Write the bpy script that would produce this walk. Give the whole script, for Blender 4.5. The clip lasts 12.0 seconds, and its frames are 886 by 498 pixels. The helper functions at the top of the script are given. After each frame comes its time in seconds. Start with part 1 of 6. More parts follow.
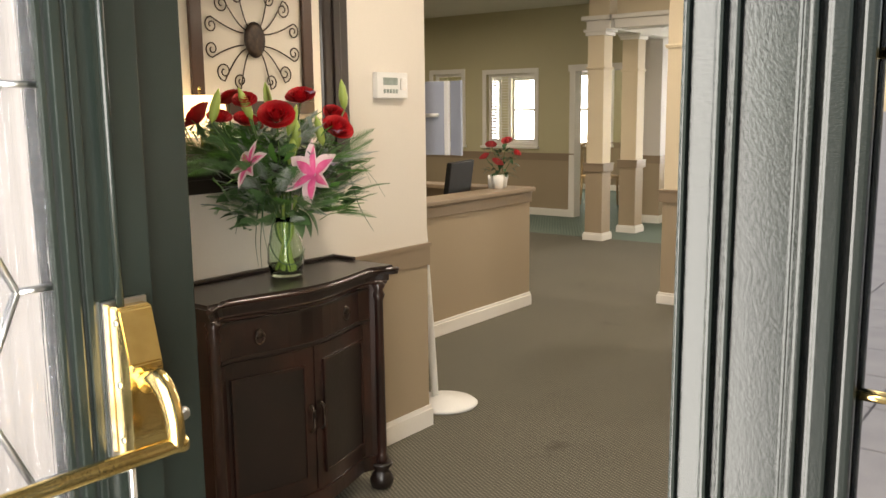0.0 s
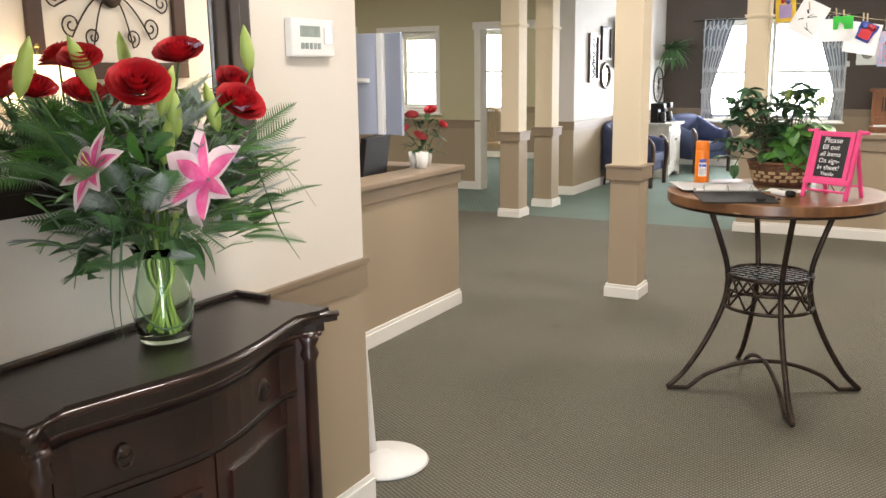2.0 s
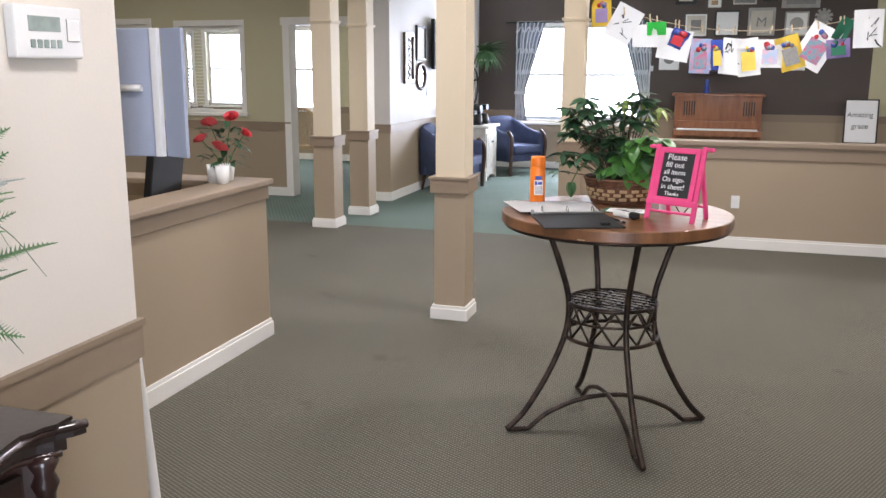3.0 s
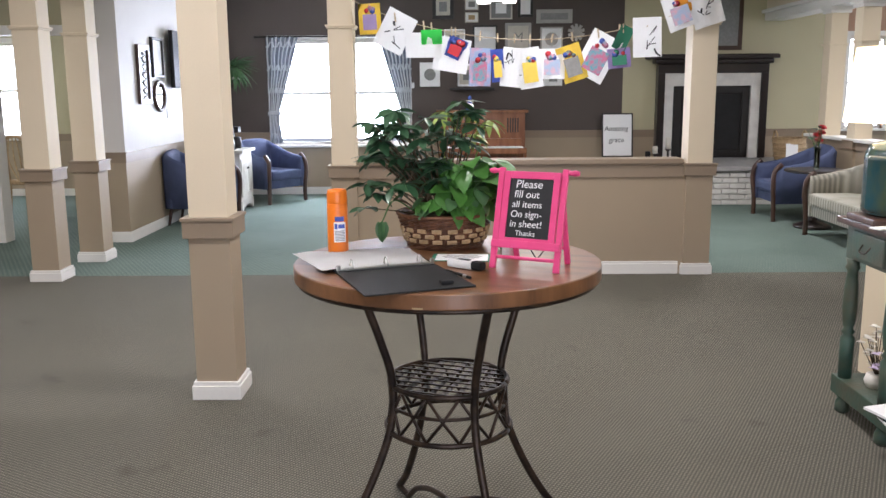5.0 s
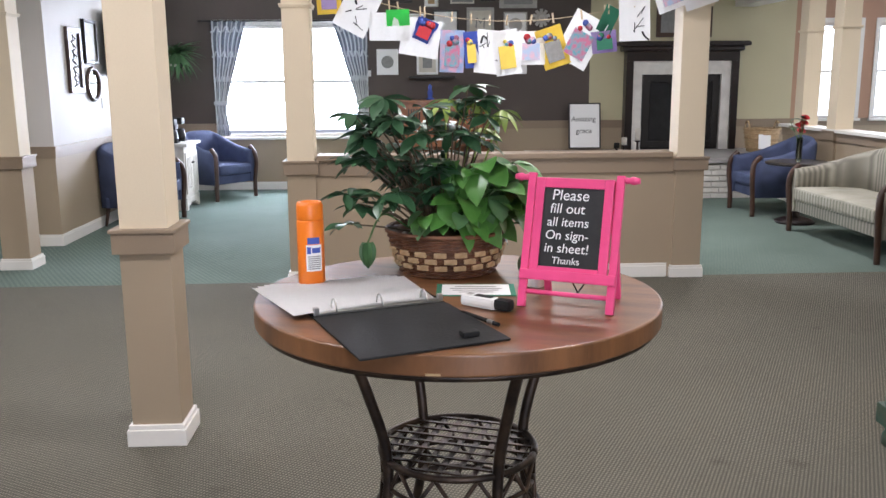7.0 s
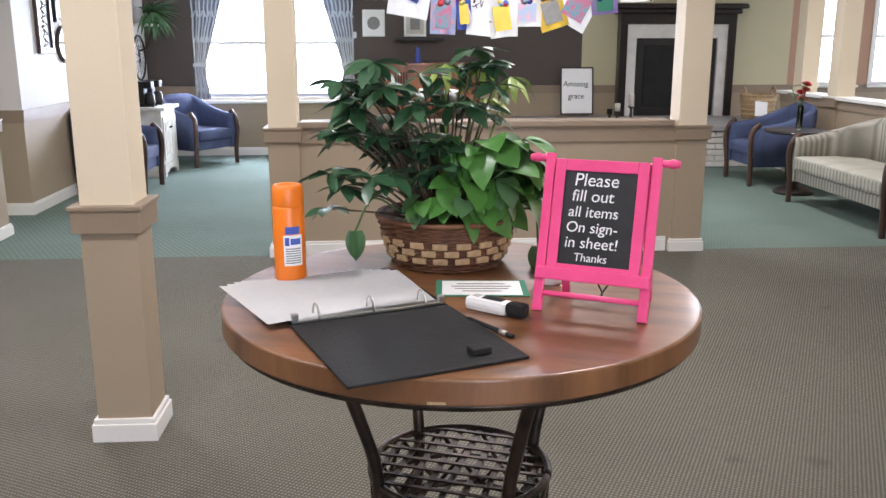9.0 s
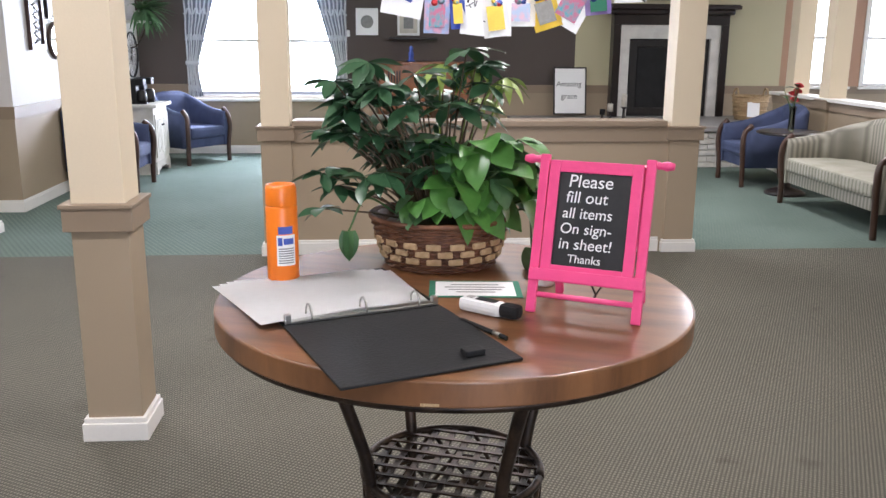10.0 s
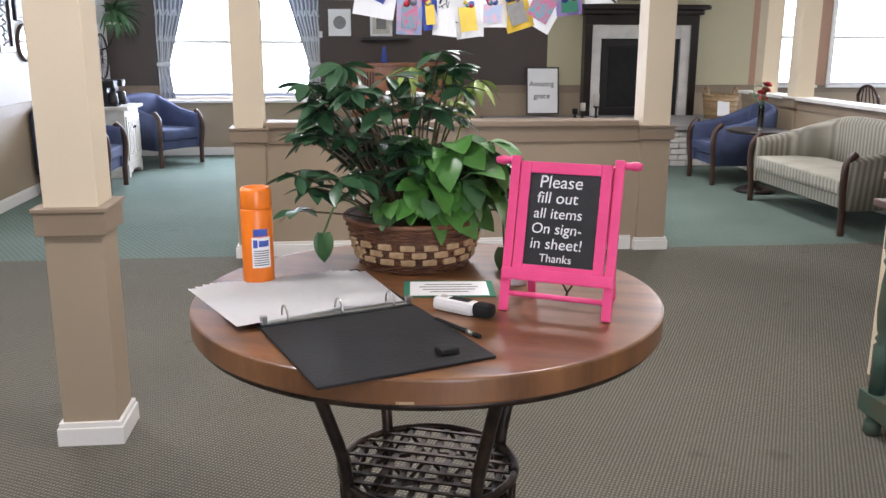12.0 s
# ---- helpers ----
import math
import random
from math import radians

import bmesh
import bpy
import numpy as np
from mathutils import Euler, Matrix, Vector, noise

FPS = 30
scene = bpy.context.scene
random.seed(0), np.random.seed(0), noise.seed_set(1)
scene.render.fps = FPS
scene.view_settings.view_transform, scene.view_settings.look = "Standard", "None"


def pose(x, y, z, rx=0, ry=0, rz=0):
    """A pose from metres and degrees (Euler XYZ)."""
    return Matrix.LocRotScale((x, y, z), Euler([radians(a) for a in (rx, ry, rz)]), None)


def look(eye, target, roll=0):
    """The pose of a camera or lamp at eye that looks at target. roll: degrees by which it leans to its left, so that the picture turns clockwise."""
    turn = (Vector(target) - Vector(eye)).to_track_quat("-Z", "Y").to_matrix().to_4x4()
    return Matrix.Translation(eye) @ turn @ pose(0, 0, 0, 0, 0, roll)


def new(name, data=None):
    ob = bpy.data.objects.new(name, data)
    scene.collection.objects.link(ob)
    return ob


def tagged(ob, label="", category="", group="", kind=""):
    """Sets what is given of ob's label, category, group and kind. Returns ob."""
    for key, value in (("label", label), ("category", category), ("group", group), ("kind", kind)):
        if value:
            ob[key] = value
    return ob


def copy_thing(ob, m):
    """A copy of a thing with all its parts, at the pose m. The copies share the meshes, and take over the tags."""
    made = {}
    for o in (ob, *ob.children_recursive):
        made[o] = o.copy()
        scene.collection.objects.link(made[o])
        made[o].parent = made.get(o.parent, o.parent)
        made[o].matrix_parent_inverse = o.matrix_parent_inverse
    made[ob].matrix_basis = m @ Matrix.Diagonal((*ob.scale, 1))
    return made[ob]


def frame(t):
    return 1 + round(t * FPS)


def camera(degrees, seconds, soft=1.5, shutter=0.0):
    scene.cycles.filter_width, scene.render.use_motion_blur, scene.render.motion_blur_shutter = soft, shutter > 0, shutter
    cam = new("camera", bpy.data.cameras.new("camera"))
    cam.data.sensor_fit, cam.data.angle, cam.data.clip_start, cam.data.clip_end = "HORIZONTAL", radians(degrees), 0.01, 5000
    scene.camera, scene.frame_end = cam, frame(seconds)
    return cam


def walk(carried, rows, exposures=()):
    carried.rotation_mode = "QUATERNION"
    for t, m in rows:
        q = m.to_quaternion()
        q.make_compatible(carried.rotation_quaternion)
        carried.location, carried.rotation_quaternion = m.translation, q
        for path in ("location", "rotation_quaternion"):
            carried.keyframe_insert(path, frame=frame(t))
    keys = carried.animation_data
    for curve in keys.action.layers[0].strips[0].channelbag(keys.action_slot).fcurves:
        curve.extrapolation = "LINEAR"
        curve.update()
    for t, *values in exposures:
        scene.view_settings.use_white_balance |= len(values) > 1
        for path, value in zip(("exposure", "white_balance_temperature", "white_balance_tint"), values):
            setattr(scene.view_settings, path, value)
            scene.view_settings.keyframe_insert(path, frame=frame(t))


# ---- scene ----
cam = camera(54.2, 12.0)
PATH = [
    (0, (0.232, -0.026, 1.522), (-0.965, 1.545, 1.207), -0.6),
    (0.5, (-0.041, 0.104, 1.499), (-1.132, 1.742, 1.141), -0.4),
    (1, (-0.24, 0.288, 1.497), (-1.169, 2.016, 1.109), 0.6),
    (1.5, (-0.455, 0.535, 1.516), (-1.434, 2.233, 1.117), 0.1),
    (2, (-0.624, 0.757, 1.528), (-1.584, 2.465, 1.127), -0.8),
    (2.5, (-0.761, 0.994, 1.536), (-1.534, 2.793, 1.127), -0.9),
    (3, (-0.868, 1.284, 1.561), (-1.44, 3.156, 1.151), 0.2),
    (3.5, (-0.97, 1.547, 1.541), (-1.397, 3.461, 1.148), 0.2),
    (5.5, (-1.241, 2.446, 1.491), (-1.205, 4.413, 1.131), -0.1),
    (6, (-1.254, 2.581, 1.501), (-1.212, 4.546, 1.137), 0.2),
    (6.5, (-1.313, 2.795, 1.49), (-1.256, 4.761, 1.126), -0.1),
    (7, (-1.356, 2.939, 1.471), (-1.262, 4.9, 1.087), -0.4),
    (7.5, (-1.366, 3.05, 1.463), (-1.258, 5.001, 1.038), -0.8),
    (9.5, (-1.375, 3.258, 1.471), (-1.239, 5.198, 1.006), 0.3),
    (10, (-1.376, 3.249, 1.472), (-1.231, 5.188, 1.005), 0.4),
    (10.5, (-1.376, 3.234, 1.475), (-1.216, 5.171, 1.001), 0.2),
    (11, (-1.376, 3.224, 1.476), (-1.205, 5.16, 1.003), 0.4),
    (11.5, (-1.375, 3.218, 1.477), (-1.19, 5.153, 1.008), 0.4),
    (12, (-1.375, 3.224, 1.479), (-1.173, 5.159, 1.012), 0.2),
]
EXPOSURES = [(0.0, -0.22, 7600, 13), (0.5, -0.22, 9200, 10), (1.0, 0.2, 8800, 11), (1.5, 0.2, 7800, 13), (2.2, 0.08, 6200, 13), (3.0, 0.03, 5850, 17), (6.0, -0.06, 5750, 17), (7.5, 0.02, 5750, 17), (10.5, 0.08, 5750, 17), (12.0, -0.06, 5750, 17)]
walk(cam, [(t, look(eye, target, roll)) for t, eye, target, roll in PATH], EXPOSURES)

# ---- world and light ----
world = bpy.data.worlds.new("world")
scene.world = world
world.use_nodes = True
sky = world.node_tree.nodes.new("ShaderNodeTexSky")
sky.sky_type, sky.sun_disc = "NISHITA", False
sky.sun_elevation, sky.sun_rotation = radians(48), radians(200)
world.node_tree.links.new(sky.outputs[0], world.node_tree.nodes["Background"].inputs[0])
world.node_tree.nodes["Background"].inputs[1].default_value = 0.15
sun = new("sun", bpy.data.lights.new("sun", "SUN"))
sun.data.energy, sun.data.angle, sun.data.color = 2.5, radians(0.5), (1.0, 0.95, 0.88)
sun.matrix_world = look((-3.4, -9.4, 11.1), (0, 0, 0))


def opening_light(x, y, z, tx, ty, w, h, watts):
    """An area lamp standing in for daylight at a window's opening or the open doorway."""
    lamp = new("opening_daylight", bpy.data.lights.new("opening_daylight", "AREA"))
    lamp.data.shape, lamp.data.size, lamp.data.size_y, lamp.data.energy = "RECTANGLE", w, h, watts
    lamp.data.color = (0.92, 0.96, 1.0)
    lamp.matrix_world = look((x, y, z), (tx, ty, z - 0.25))
    return lamp


opening_light(-2.8, 15.2, 1.5, -2.78, 0, 1.9, 1.4, 210)
# Added lamp at a bare opening in the dining side wall, out of view.
opening_light(7.9, 12.4, 1.5, 0, 12.4, 3.4, 1.5, 50)
opening_light(-8.75, 15.2, 1.5, -8.7, 0, 3.3, 1.4, 230)
opening_light(6.1, 15.2, 1.5, 6.0, 0, 3.4, 1.4, 150)
# Added lamp in the open entrance doorway, aimed to brighten the console wall.
opening_light(-0.66, 0.3, 1.2, -1.9, 4.0, 0.95, 1.9, 76)


# ---- materials ----
def material(name, rgb, rough=0.6, metal=0.0, second=None, scale=8.0, grain=60.0, bump=0.1, mix=0.5, coat=0.0, stretch=(1, 1, 1), island=0.0, spec=0.5):
    """A surface with two scales of variation: broad blotches towards `second`, and a fine grain in the relief."""
    m = bpy.data.materials.new(name)
    m.use_nodes = True
    n, ln = m.node_tree.nodes, m.node_tree.links.new
    b = n["Principled BSDF"]
    second = second or tuple(c * 0.86 for c in rgb)
    tc, mp = n.new("ShaderNodeTexCoord"), n.new("ShaderNodeMapping")
    mp.inputs["Scale"].default_value = stretch
    ln(tc.outputs["Object"], mp.inputs[0])
    big, fine = n.new("ShaderNodeTexNoise"), n.new("ShaderNodeTexNoise")
    big.inputs["Scale"].default_value, big.inputs["Detail"].default_value = scale, 4
    fine.inputs["Scale"].default_value, fine.inputs["Detail"].default_value = grain, 3
    ramp = n.new("ShaderNodeMapRange")
    ramp.inputs[1].default_value, ramp.inputs[2].default_value, ramp.inputs[4].default_value = 0.35, 0.7, mix * 2
    add = n.new("ShaderNodeMath")
    add.operation = "MULTIPLY_ADD"
    add.inputs[1].default_value, add.inputs[2].default_value = 0.5, -0.25
    tot = n.new("ShaderNodeMath")
    tot.use_clamp = True
    ln(mp.outputs[0], big.inputs["Vector"]), ln(mp.outputs[0], fine.inputs["Vector"])
    ln(big.outputs[0], ramp.inputs[0]), ln(fine.outputs[0], add.inputs[0])
    ln(ramp.outputs[0], tot.inputs[0]), ln(add.outputs[0], tot.inputs[1])
    fac = tot.outputs[0]
    if island:
        geo, more = n.new("ShaderNodeNewGeometry"), n.new("ShaderNodeMath")
        more.operation, more.use_clamp, more.inputs[1].default_value = "MULTIPLY_ADD", True, island
        ln(geo.outputs["Random Per Island"], more.inputs[0]), ln(fac, more.inputs[2])
        fac = more.outputs[0]
    col = n.new("ShaderNodeMix")
    col.data_type = "RGBA"
    col.inputs[6].default_value, col.inputs[7].default_value = (*rgb, 1), (*second, 1)
    ln(fac, col.inputs[0]), ln(col.outputs[2], b.inputs["Base Color"])
    b.inputs["Roughness"].default_value, b.inputs["Metallic"].default_value = rough, metal
    b.inputs["Coat Weight"].default_value, b.inputs["Coat Roughness"].default_value = coat, 0.12
    b.inputs["Specular IOR Level"].default_value = spec
    if bump:
        bp = n.new("ShaderNodeBump")
        bp.inputs["Strength"].default_value, bp.inputs["Distance"].default_value = bump, 0.01
        ln(fine.outputs[0], bp.inputs["Height"]), ln(bp.outputs[0], b.inputs["Normal"])
    return m


def carpet_material(name, a, b_, c, angle, pitch, depth):
    """Loop-pile carpet: fine diagonal ribs broken into tufts, with worn patches."""
    m = material(name, a, 0.95, second=b_, scale=1.1, grain=420, bump=0.5, mix=0.35, spec=0.1)
    n, ln = m.node_tree.nodes, m.node_tree.links.new
    p = n["Principled BSDF"]
    old = p.inputs["Base Color"].links[0].from_socket
    tc, mp = n.new("ShaderNodeTexCoord"), n.new("ShaderNodeMapping")
    mp.inputs["Rotation"].default_value = (0, 0, radians(angle))
    ln(tc.outputs["Object"], mp.inputs[0])
    wave, wave2 = n.new("ShaderNodeTexWave"), n.new("ShaderNodeTexWave")
    wave.inputs["Scale"].default_value, wave.inputs["Distortion"].default_value = 0.314 / pitch, 2.6
    wave.inputs["Detail Scale"].default_value, wave.inputs["Detail"].default_value = 30, 2
    wave2.bands_direction = "Y"
    wave2.inputs["Scale"].default_value, wave2.inputs["Distortion"].default_value = 0.314 / (pitch * 1.2), 3.0
    wave2.inputs["Detail Scale"].default_value = 12
    ln(mp.outputs[0], wave.inputs[0]), ln(mp.outputs[0], wave2.inputs[0])
    mul = n.new("ShaderNodeMath")
    mul.operation = "MULTIPLY"
    ln(wave.outputs["Fac"], mul.inputs[0]), ln(wave2.outputs["Fac"], mul.inputs[1])
    fac = n.new("ShaderNodeMath")
    fac.operation, fac.inputs[1].default_value = "MULTIPLY", depth
    ln(mul.outputs[0], fac.inputs[0])
    mix = n.new("ShaderNodeMix")
    mix.data_type = "RGBA"
    mix.inputs[7].default_value = (*c, 1)
    ln(fac.outputs[0], mix.inputs[0]), ln(old, mix.inputs[6]), ln(mix.outputs[2], p.inputs["Base Color"])
    spots, sr, dark = n.new("ShaderNodeTexNoise"), n.new("ShaderNodeMapRange"), n.new("ShaderNodeMix")
    spots.inputs["Scale"].default_value, spots.inputs["Detail"].default_value = 2.6, 5
    sr.inputs[1].default_value, sr.inputs[2].default_value, sr.inputs[4].default_value = 0.66, 0.74, 0.45
    dark.data_type = "RGBA"
    dark.inputs[7].default_value = (*(v * 0.55 for v in a), 1)
    ln(tc.outputs["Object"], spots.inputs["Vector"]), ln(spots.outputs[0], sr.inputs[0]), ln(sr.outputs[0], dark.inputs[0])
    ln(mix.outputs[2], dark.inputs[6]), ln(dark.outputs[2], p.inputs["Base Color"])
    return m


def glass_material(name, rgb=(1, 1, 1), rough=0.0):
    m = bpy.data.materials.new(name)
    m.use_nodes = True
    b = m.node_tree.nodes["Principled BSDF"]
    b.inputs["Base Color"].default_value, b.inputs["Roughness"].default_value = (*rgb, 1), rough
    b.inputs["Transmission Weight"].default_value, b.inputs["IOR"].default_value = 1.0, 1.45
    return m


def glow_material(name, rgb, strength):
    m = bpy.data.materials.new(name)
    m.use_nodes = True
    b = m.node_tree.nodes["Principled BSDF"]
    b.inputs["Base Color"].default_value = (*rgb, 1)
    b.inputs["Emission Color"].default_value, b.inputs["Emission Strength"].default_value = (*rgb, 1), strength
    return m


CARPET = carpet_material("carpet_olive", (0.105, 0.098, 0.078), (0.08, 0.075, 0.06), (0.3, 0.285, 0.23), 28, 0.014, 0.85)
CARPET_GREEN = carpet_material("carpet_green", (0.15, 0.198, 0.168), (0.1, 0.142, 0.116), (0.265, 0.315, 0.285), 60, 0.03, 0.6)
TAN = material("tan_wall_paint", (0.36, 0.285, 0.195), 0.6, scale=2.0, grain=140, bump=0.05, mix=0.12)
CREAM = material("cream_wall_paint", (0.72, 0.62, 0.45), 0.6, scale=2.0, grain=140, bump=0.05, mix=0.1)
PALE = material("pale_wall_paint", (0.72, 0.67, 0.595), 0.6, scale=2.0, grain=140, bump=0.05, mix=0.1)
OLIVE = material("olive_wall_paint", (0.52, 0.48, 0.31), 0.6, scale=2.0, grain=140, bump=0.12, mix=0.1)
WHITE_WALL = material("white_wall_paint", (0.68, 0.65, 0.62), 0.6, scale=2.0, grain=140, bump=0.12, mix=0.1)
BROWN = material("dark_brown_wall_paint", (0.082, 0.062, 0.052), 0.6, scale=2.0, grain=140, bump=0.12, mix=0.15)
TERRACOTTA = material("terracotta_wall_paint", (0.42, 0.25, 0.16), 0.6, scale=2.0, grain=140, bump=0.12, mix=0.1)
RAIL = material("taupe_rail_paint", (0.275, 0.21, 0.145), 0.45, scale=3.0, grain=90, bump=0.05, mix=0.12)
WHITE = material("white_trim_paint", (0.8, 0.78, 0.73), 0.4, scale=5.0, grain=70, bump=0.04, mix=0.1)
CEILING = material("ceiling_paint", (0.78, 0.75, 0.68), 0.8, scale=2.0, grain=180, bump=0.25, mix=0.1)
MAHOGANY = material("dark_mahogany", (0.036, 0.012, 0.008), 0.3, second=(0.01, 0.004, 0.003), scale=5, grain=60, bump=0.05, mix=0.6, coat=0.6, stretch=(4, 1, 1))
BLACK_WOOD = material("black_brown_wood", (0.018, 0.01, 0.008), 0.34, second=(0.009, 0.006, 0.005), scale=5, grain=60, bump=0.05, coat=0.3)
TABLE_WOOD = material("walnut_table_top", (0.21, 0.095, 0.037), 0.36, second=(0.1, 0.044, 0.018), scale=2.6, grain=42, bump=0.03, mix=0.5, coat=0.2, stretch=(1.3, 9, 1))
IRON = material("dark_bronze_iron", (0.022, 0.016, 0.013), 0.42, 0.6, second=(0.07, 0.045, 0.03), scale=20, grain=150, bump=0.1)
DOOR_PAINT = material("black_green_door_paint", (0.012, 0.018, 0.015), 0.25, scale=6, grain=260, bump=0.07, spec=0.6)
BRASS = material("polished_brass", (0.8, 0.62, 0.28), 0.2, 1.0, second=(0.6, 0.43, 0.16), scale=12, grain=120, bump=0.04)
STEEL = material("brushed_steel", (0.62, 0.62, 0.6), 0.28, 1.0, scale=12, grain=120, bump=0.03)
PINK = material("pink_paint", (0.8, 0.075, 0.24), 0.45, second=(0.7, 0.06, 0.2), scale=14, grain=90, bump=0.1, mix=0.4)
CHALK = material("chalkboard", (0.012, 0.012, 0.012), 0.7, second=(0.03, 0.03, 0.03), scale=9, grain=120, bump=0.05)
CHALK_WHITE = material("chalk_ink", (0.85, 0.85, 0.83), 0.8, bump=0.0)
PAPER = material("white_paper", (0.88, 0.88, 0.87), 0.8, scale=6, grain=60, bump=0.03, mix=0.05)
BLACK = material("black_vinyl", (0.013, 0.013, 0.013), 0.6, second=(0.018, 0.018, 0.018), scale=10, grain=160, bump=0.12, spec=0.22)
ORANGE = material("orange_can_print", (0.9, 0.22, 0.012), 0.35, scale=8, grain=60, bump=0.0, mix=0.1)
BLUE_CLOTH = material("blue_upholstery", (0.07, 0.09, 0.18), 0.85, second=(0.05, 0.065, 0.13), scale=6, grain=300, bump=0.3)
STRIPE_CLOTH = material("striped_upholstery", (0.42, 0.4, 0.33), 0.85, second=(0.33, 0.32, 0.25), scale=6, grain=300, bump=0.3)
STRIPED = material("ribbed_stripe_upholstery", (0.42, 0.4, 0.33), 0.85, second=(0.36, 0.34, 0.28), scale=6, grain=300, bump=0.3)
nodes, join = STRIPED.node_tree.nodes, STRIPED.node_tree.links.new
paint = nodes["Principled BSDF"].inputs["Base Color"]
turned, bands, blend, spot = nodes.new("ShaderNodeMapping"), nodes.new("ShaderNodeTexWave"), nodes.new("ShaderNodeMix"), nodes.new("ShaderNodeTexCoord")
turned.inputs["Rotation"].default_value, bands.inputs["Scale"].default_value, blend.data_type = (0, 0, radians(45)), 0.314 / 0.036, "RGBA"
bands.inputs["Distortion"].default_value = 0.4
blend.inputs[7].default_value = (0.2, 0.19, 0.155, 1)
join(spot.outputs["Object"], turned.inputs[0]), join(turned.outputs[0], bands.inputs[0]), join(bands.outputs["Fac"], blend.inputs[0])
join(paint.links[0].from_socket, blend.inputs[6]), join(blend.outputs[2], paint)
LEG_WOOD = material("dark_walnut", (0.06, 0.028, 0.017), 0.4, scale=6, grain=60, bump=0.05, coat=0.2)
PIANO_WOOD = material("red_oak", (0.3, 0.115, 0.045), 0.4, second=(0.2, 0.07, 0.025), scale=3, grain=50, bump=0.05, coat=0.2, stretch=(6, 1, 1))
MIRROR = material("mirror_silver", (0.92, 0.92, 0.9), 0.0, 1.0, second=(0.92, 0.92, 0.9), bump=0.0)
GLASS = glass_material("clear_glass")
TEXTURED_GLASS = glass_material("reeded_glass", (0.9, 0.92, 0.95), 0.08)
COATED_GLASS = material("mirror_coated_glass", (0.75, 0.77, 0.8), 0.02, 1.0, second=(0.75, 0.77, 0.8), bump=0.0)
PLASTIC = material("white_plastic", (0.75, 0.75, 0.73), 0.4, scale=9, grain=80, bump=0.02, mix=0.05)
BLUE_GREY = material("blue_grey_screen_cloth", (0.36, 0.4, 0.5), 0.7, scale=5, grain=200, bump=0.1, mix=0.2)
BRICK_WHITE = material("white_painted_brick", (0.7, 0.68, 0.63), 0.6, second=(0.58, 0.56, 0.52), scale=7, grain=60, bump=0.25)
PAVER = material("pale_paver", (0.5, 0.47, 0.44), 0.8, second=(0.4, 0.38, 0.36), scale=3, grain=90, bump=0.2)
STUCCO = material("tan_stucco", (0.5, 0.44, 0.35), 0.9, scale=3, grain=120, bump=0.4)
REEDED = material("reeded_clear_glass", (0.95, 0.96, 1.0), 0.06, 0.0, second=(0.7, 0.72, 0.76), scale=60, grain=70, bump=0.5, mix=0.4, stretch=(1, 1, 0.02))
REEDED.node_tree.nodes["Principled BSDF"].inputs["Transmission Weight"].default_value = 0.95
SHADE = glow_material("lit_lampshade_linen", (1.0, 0.84, 0.56), 2.2)
DIFFUSER = glow_material("lit_glass_diffuser", (1.0, 0.93, 0.8), 4.0)


# ---- mesh helpers ----
def box(bm, x0, x1, y0, y1, z0, z1, bevel=0.0, m=None):
    """A block between two corners, with eased edges."""
    made = bmesh.ops.create_cube(bm, size=1.0)["verts"]
    bmesh.ops.scale(bm, vec=(x1 - x0, y1 - y0, z1 - z0), verts=made)
    bmesh.ops.translate(bm, vec=((x0 + x1) / 2, (y0 + y1) / 2, (z0 + z1) / 2), verts=made)
    if m is not None:
        bmesh.ops.transform(bm, matrix=m, verts=made)
    if bevel:
        edges = list({e for v in made for e in v.link_edges})
        bmesh.ops.bevel(bm, geom=edges, offset=bevel, segments=2, affect="EDGES", profile=0.6)
    return bm


def lathe(bm, profile, segs=24, at=(0, 0, 0), m=None):
    """A turned shape from (radius, height) pairs."""
    rings = []
    for r, z in profile:
        rings.append([bm.verts.new((at[0] + max(r, 1e-4) * math.cos(a), at[1] + max(r, 1e-4) * math.sin(a), at[2] + z)) for a in [2 * math.pi * i / segs for i in range(segs)]])
    faces = []
    for a, b in zip(rings, rings[1:]):
        for i in range(segs):
            faces.append(bm.faces.new((a[i], a[(i + 1) % segs], b[(i + 1) % segs], b[i])))
    bm.faces.new(rings[0][::-1]), bm.faces.new(rings[-1])
    for fc in faces:
        fc.smooth = True
    if m is not None:
        bmesh.ops.transform(bm, matrix=m, verts=[v for r in rings for v in r])
    return bm


def tube(bm, pts, radius, segs=8, taper=1.0, flat=1.0):
    """A rod along points; flat < 1 squeezes it into a bar."""
    pts = [Vector(p) for p in pts]
    rings, up = [], None
    for i, p in enumerate(pts):
        d = (pts[min(i + 1, len(pts) - 1)] - pts[max(i - 1, 0)]).normalized()
        if up is None:
            up = d.orthogonal().normalized()
        side = d.cross(up).normalized()
        up = side.cross(d).normalized()
        r = radius * (1 + (taper - 1) * i / max(1, len(pts) - 1))
        rings.append([bm.verts.new(p + side * r * math.cos(a) + up * r * flat * math.sin(a)) for a in [2 * math.pi * k / segs for k in range(segs)]])
    for a, b in zip(rings, rings[1:]):
        for i in range(segs):
            bm.faces.new((a[i], a[(i + 1) % segs], b[(i + 1) % segs], b[i])).smooth = True
    bm.faces.new(rings[0][::-1]), bm.faces.new(rings[-1])
    return bm


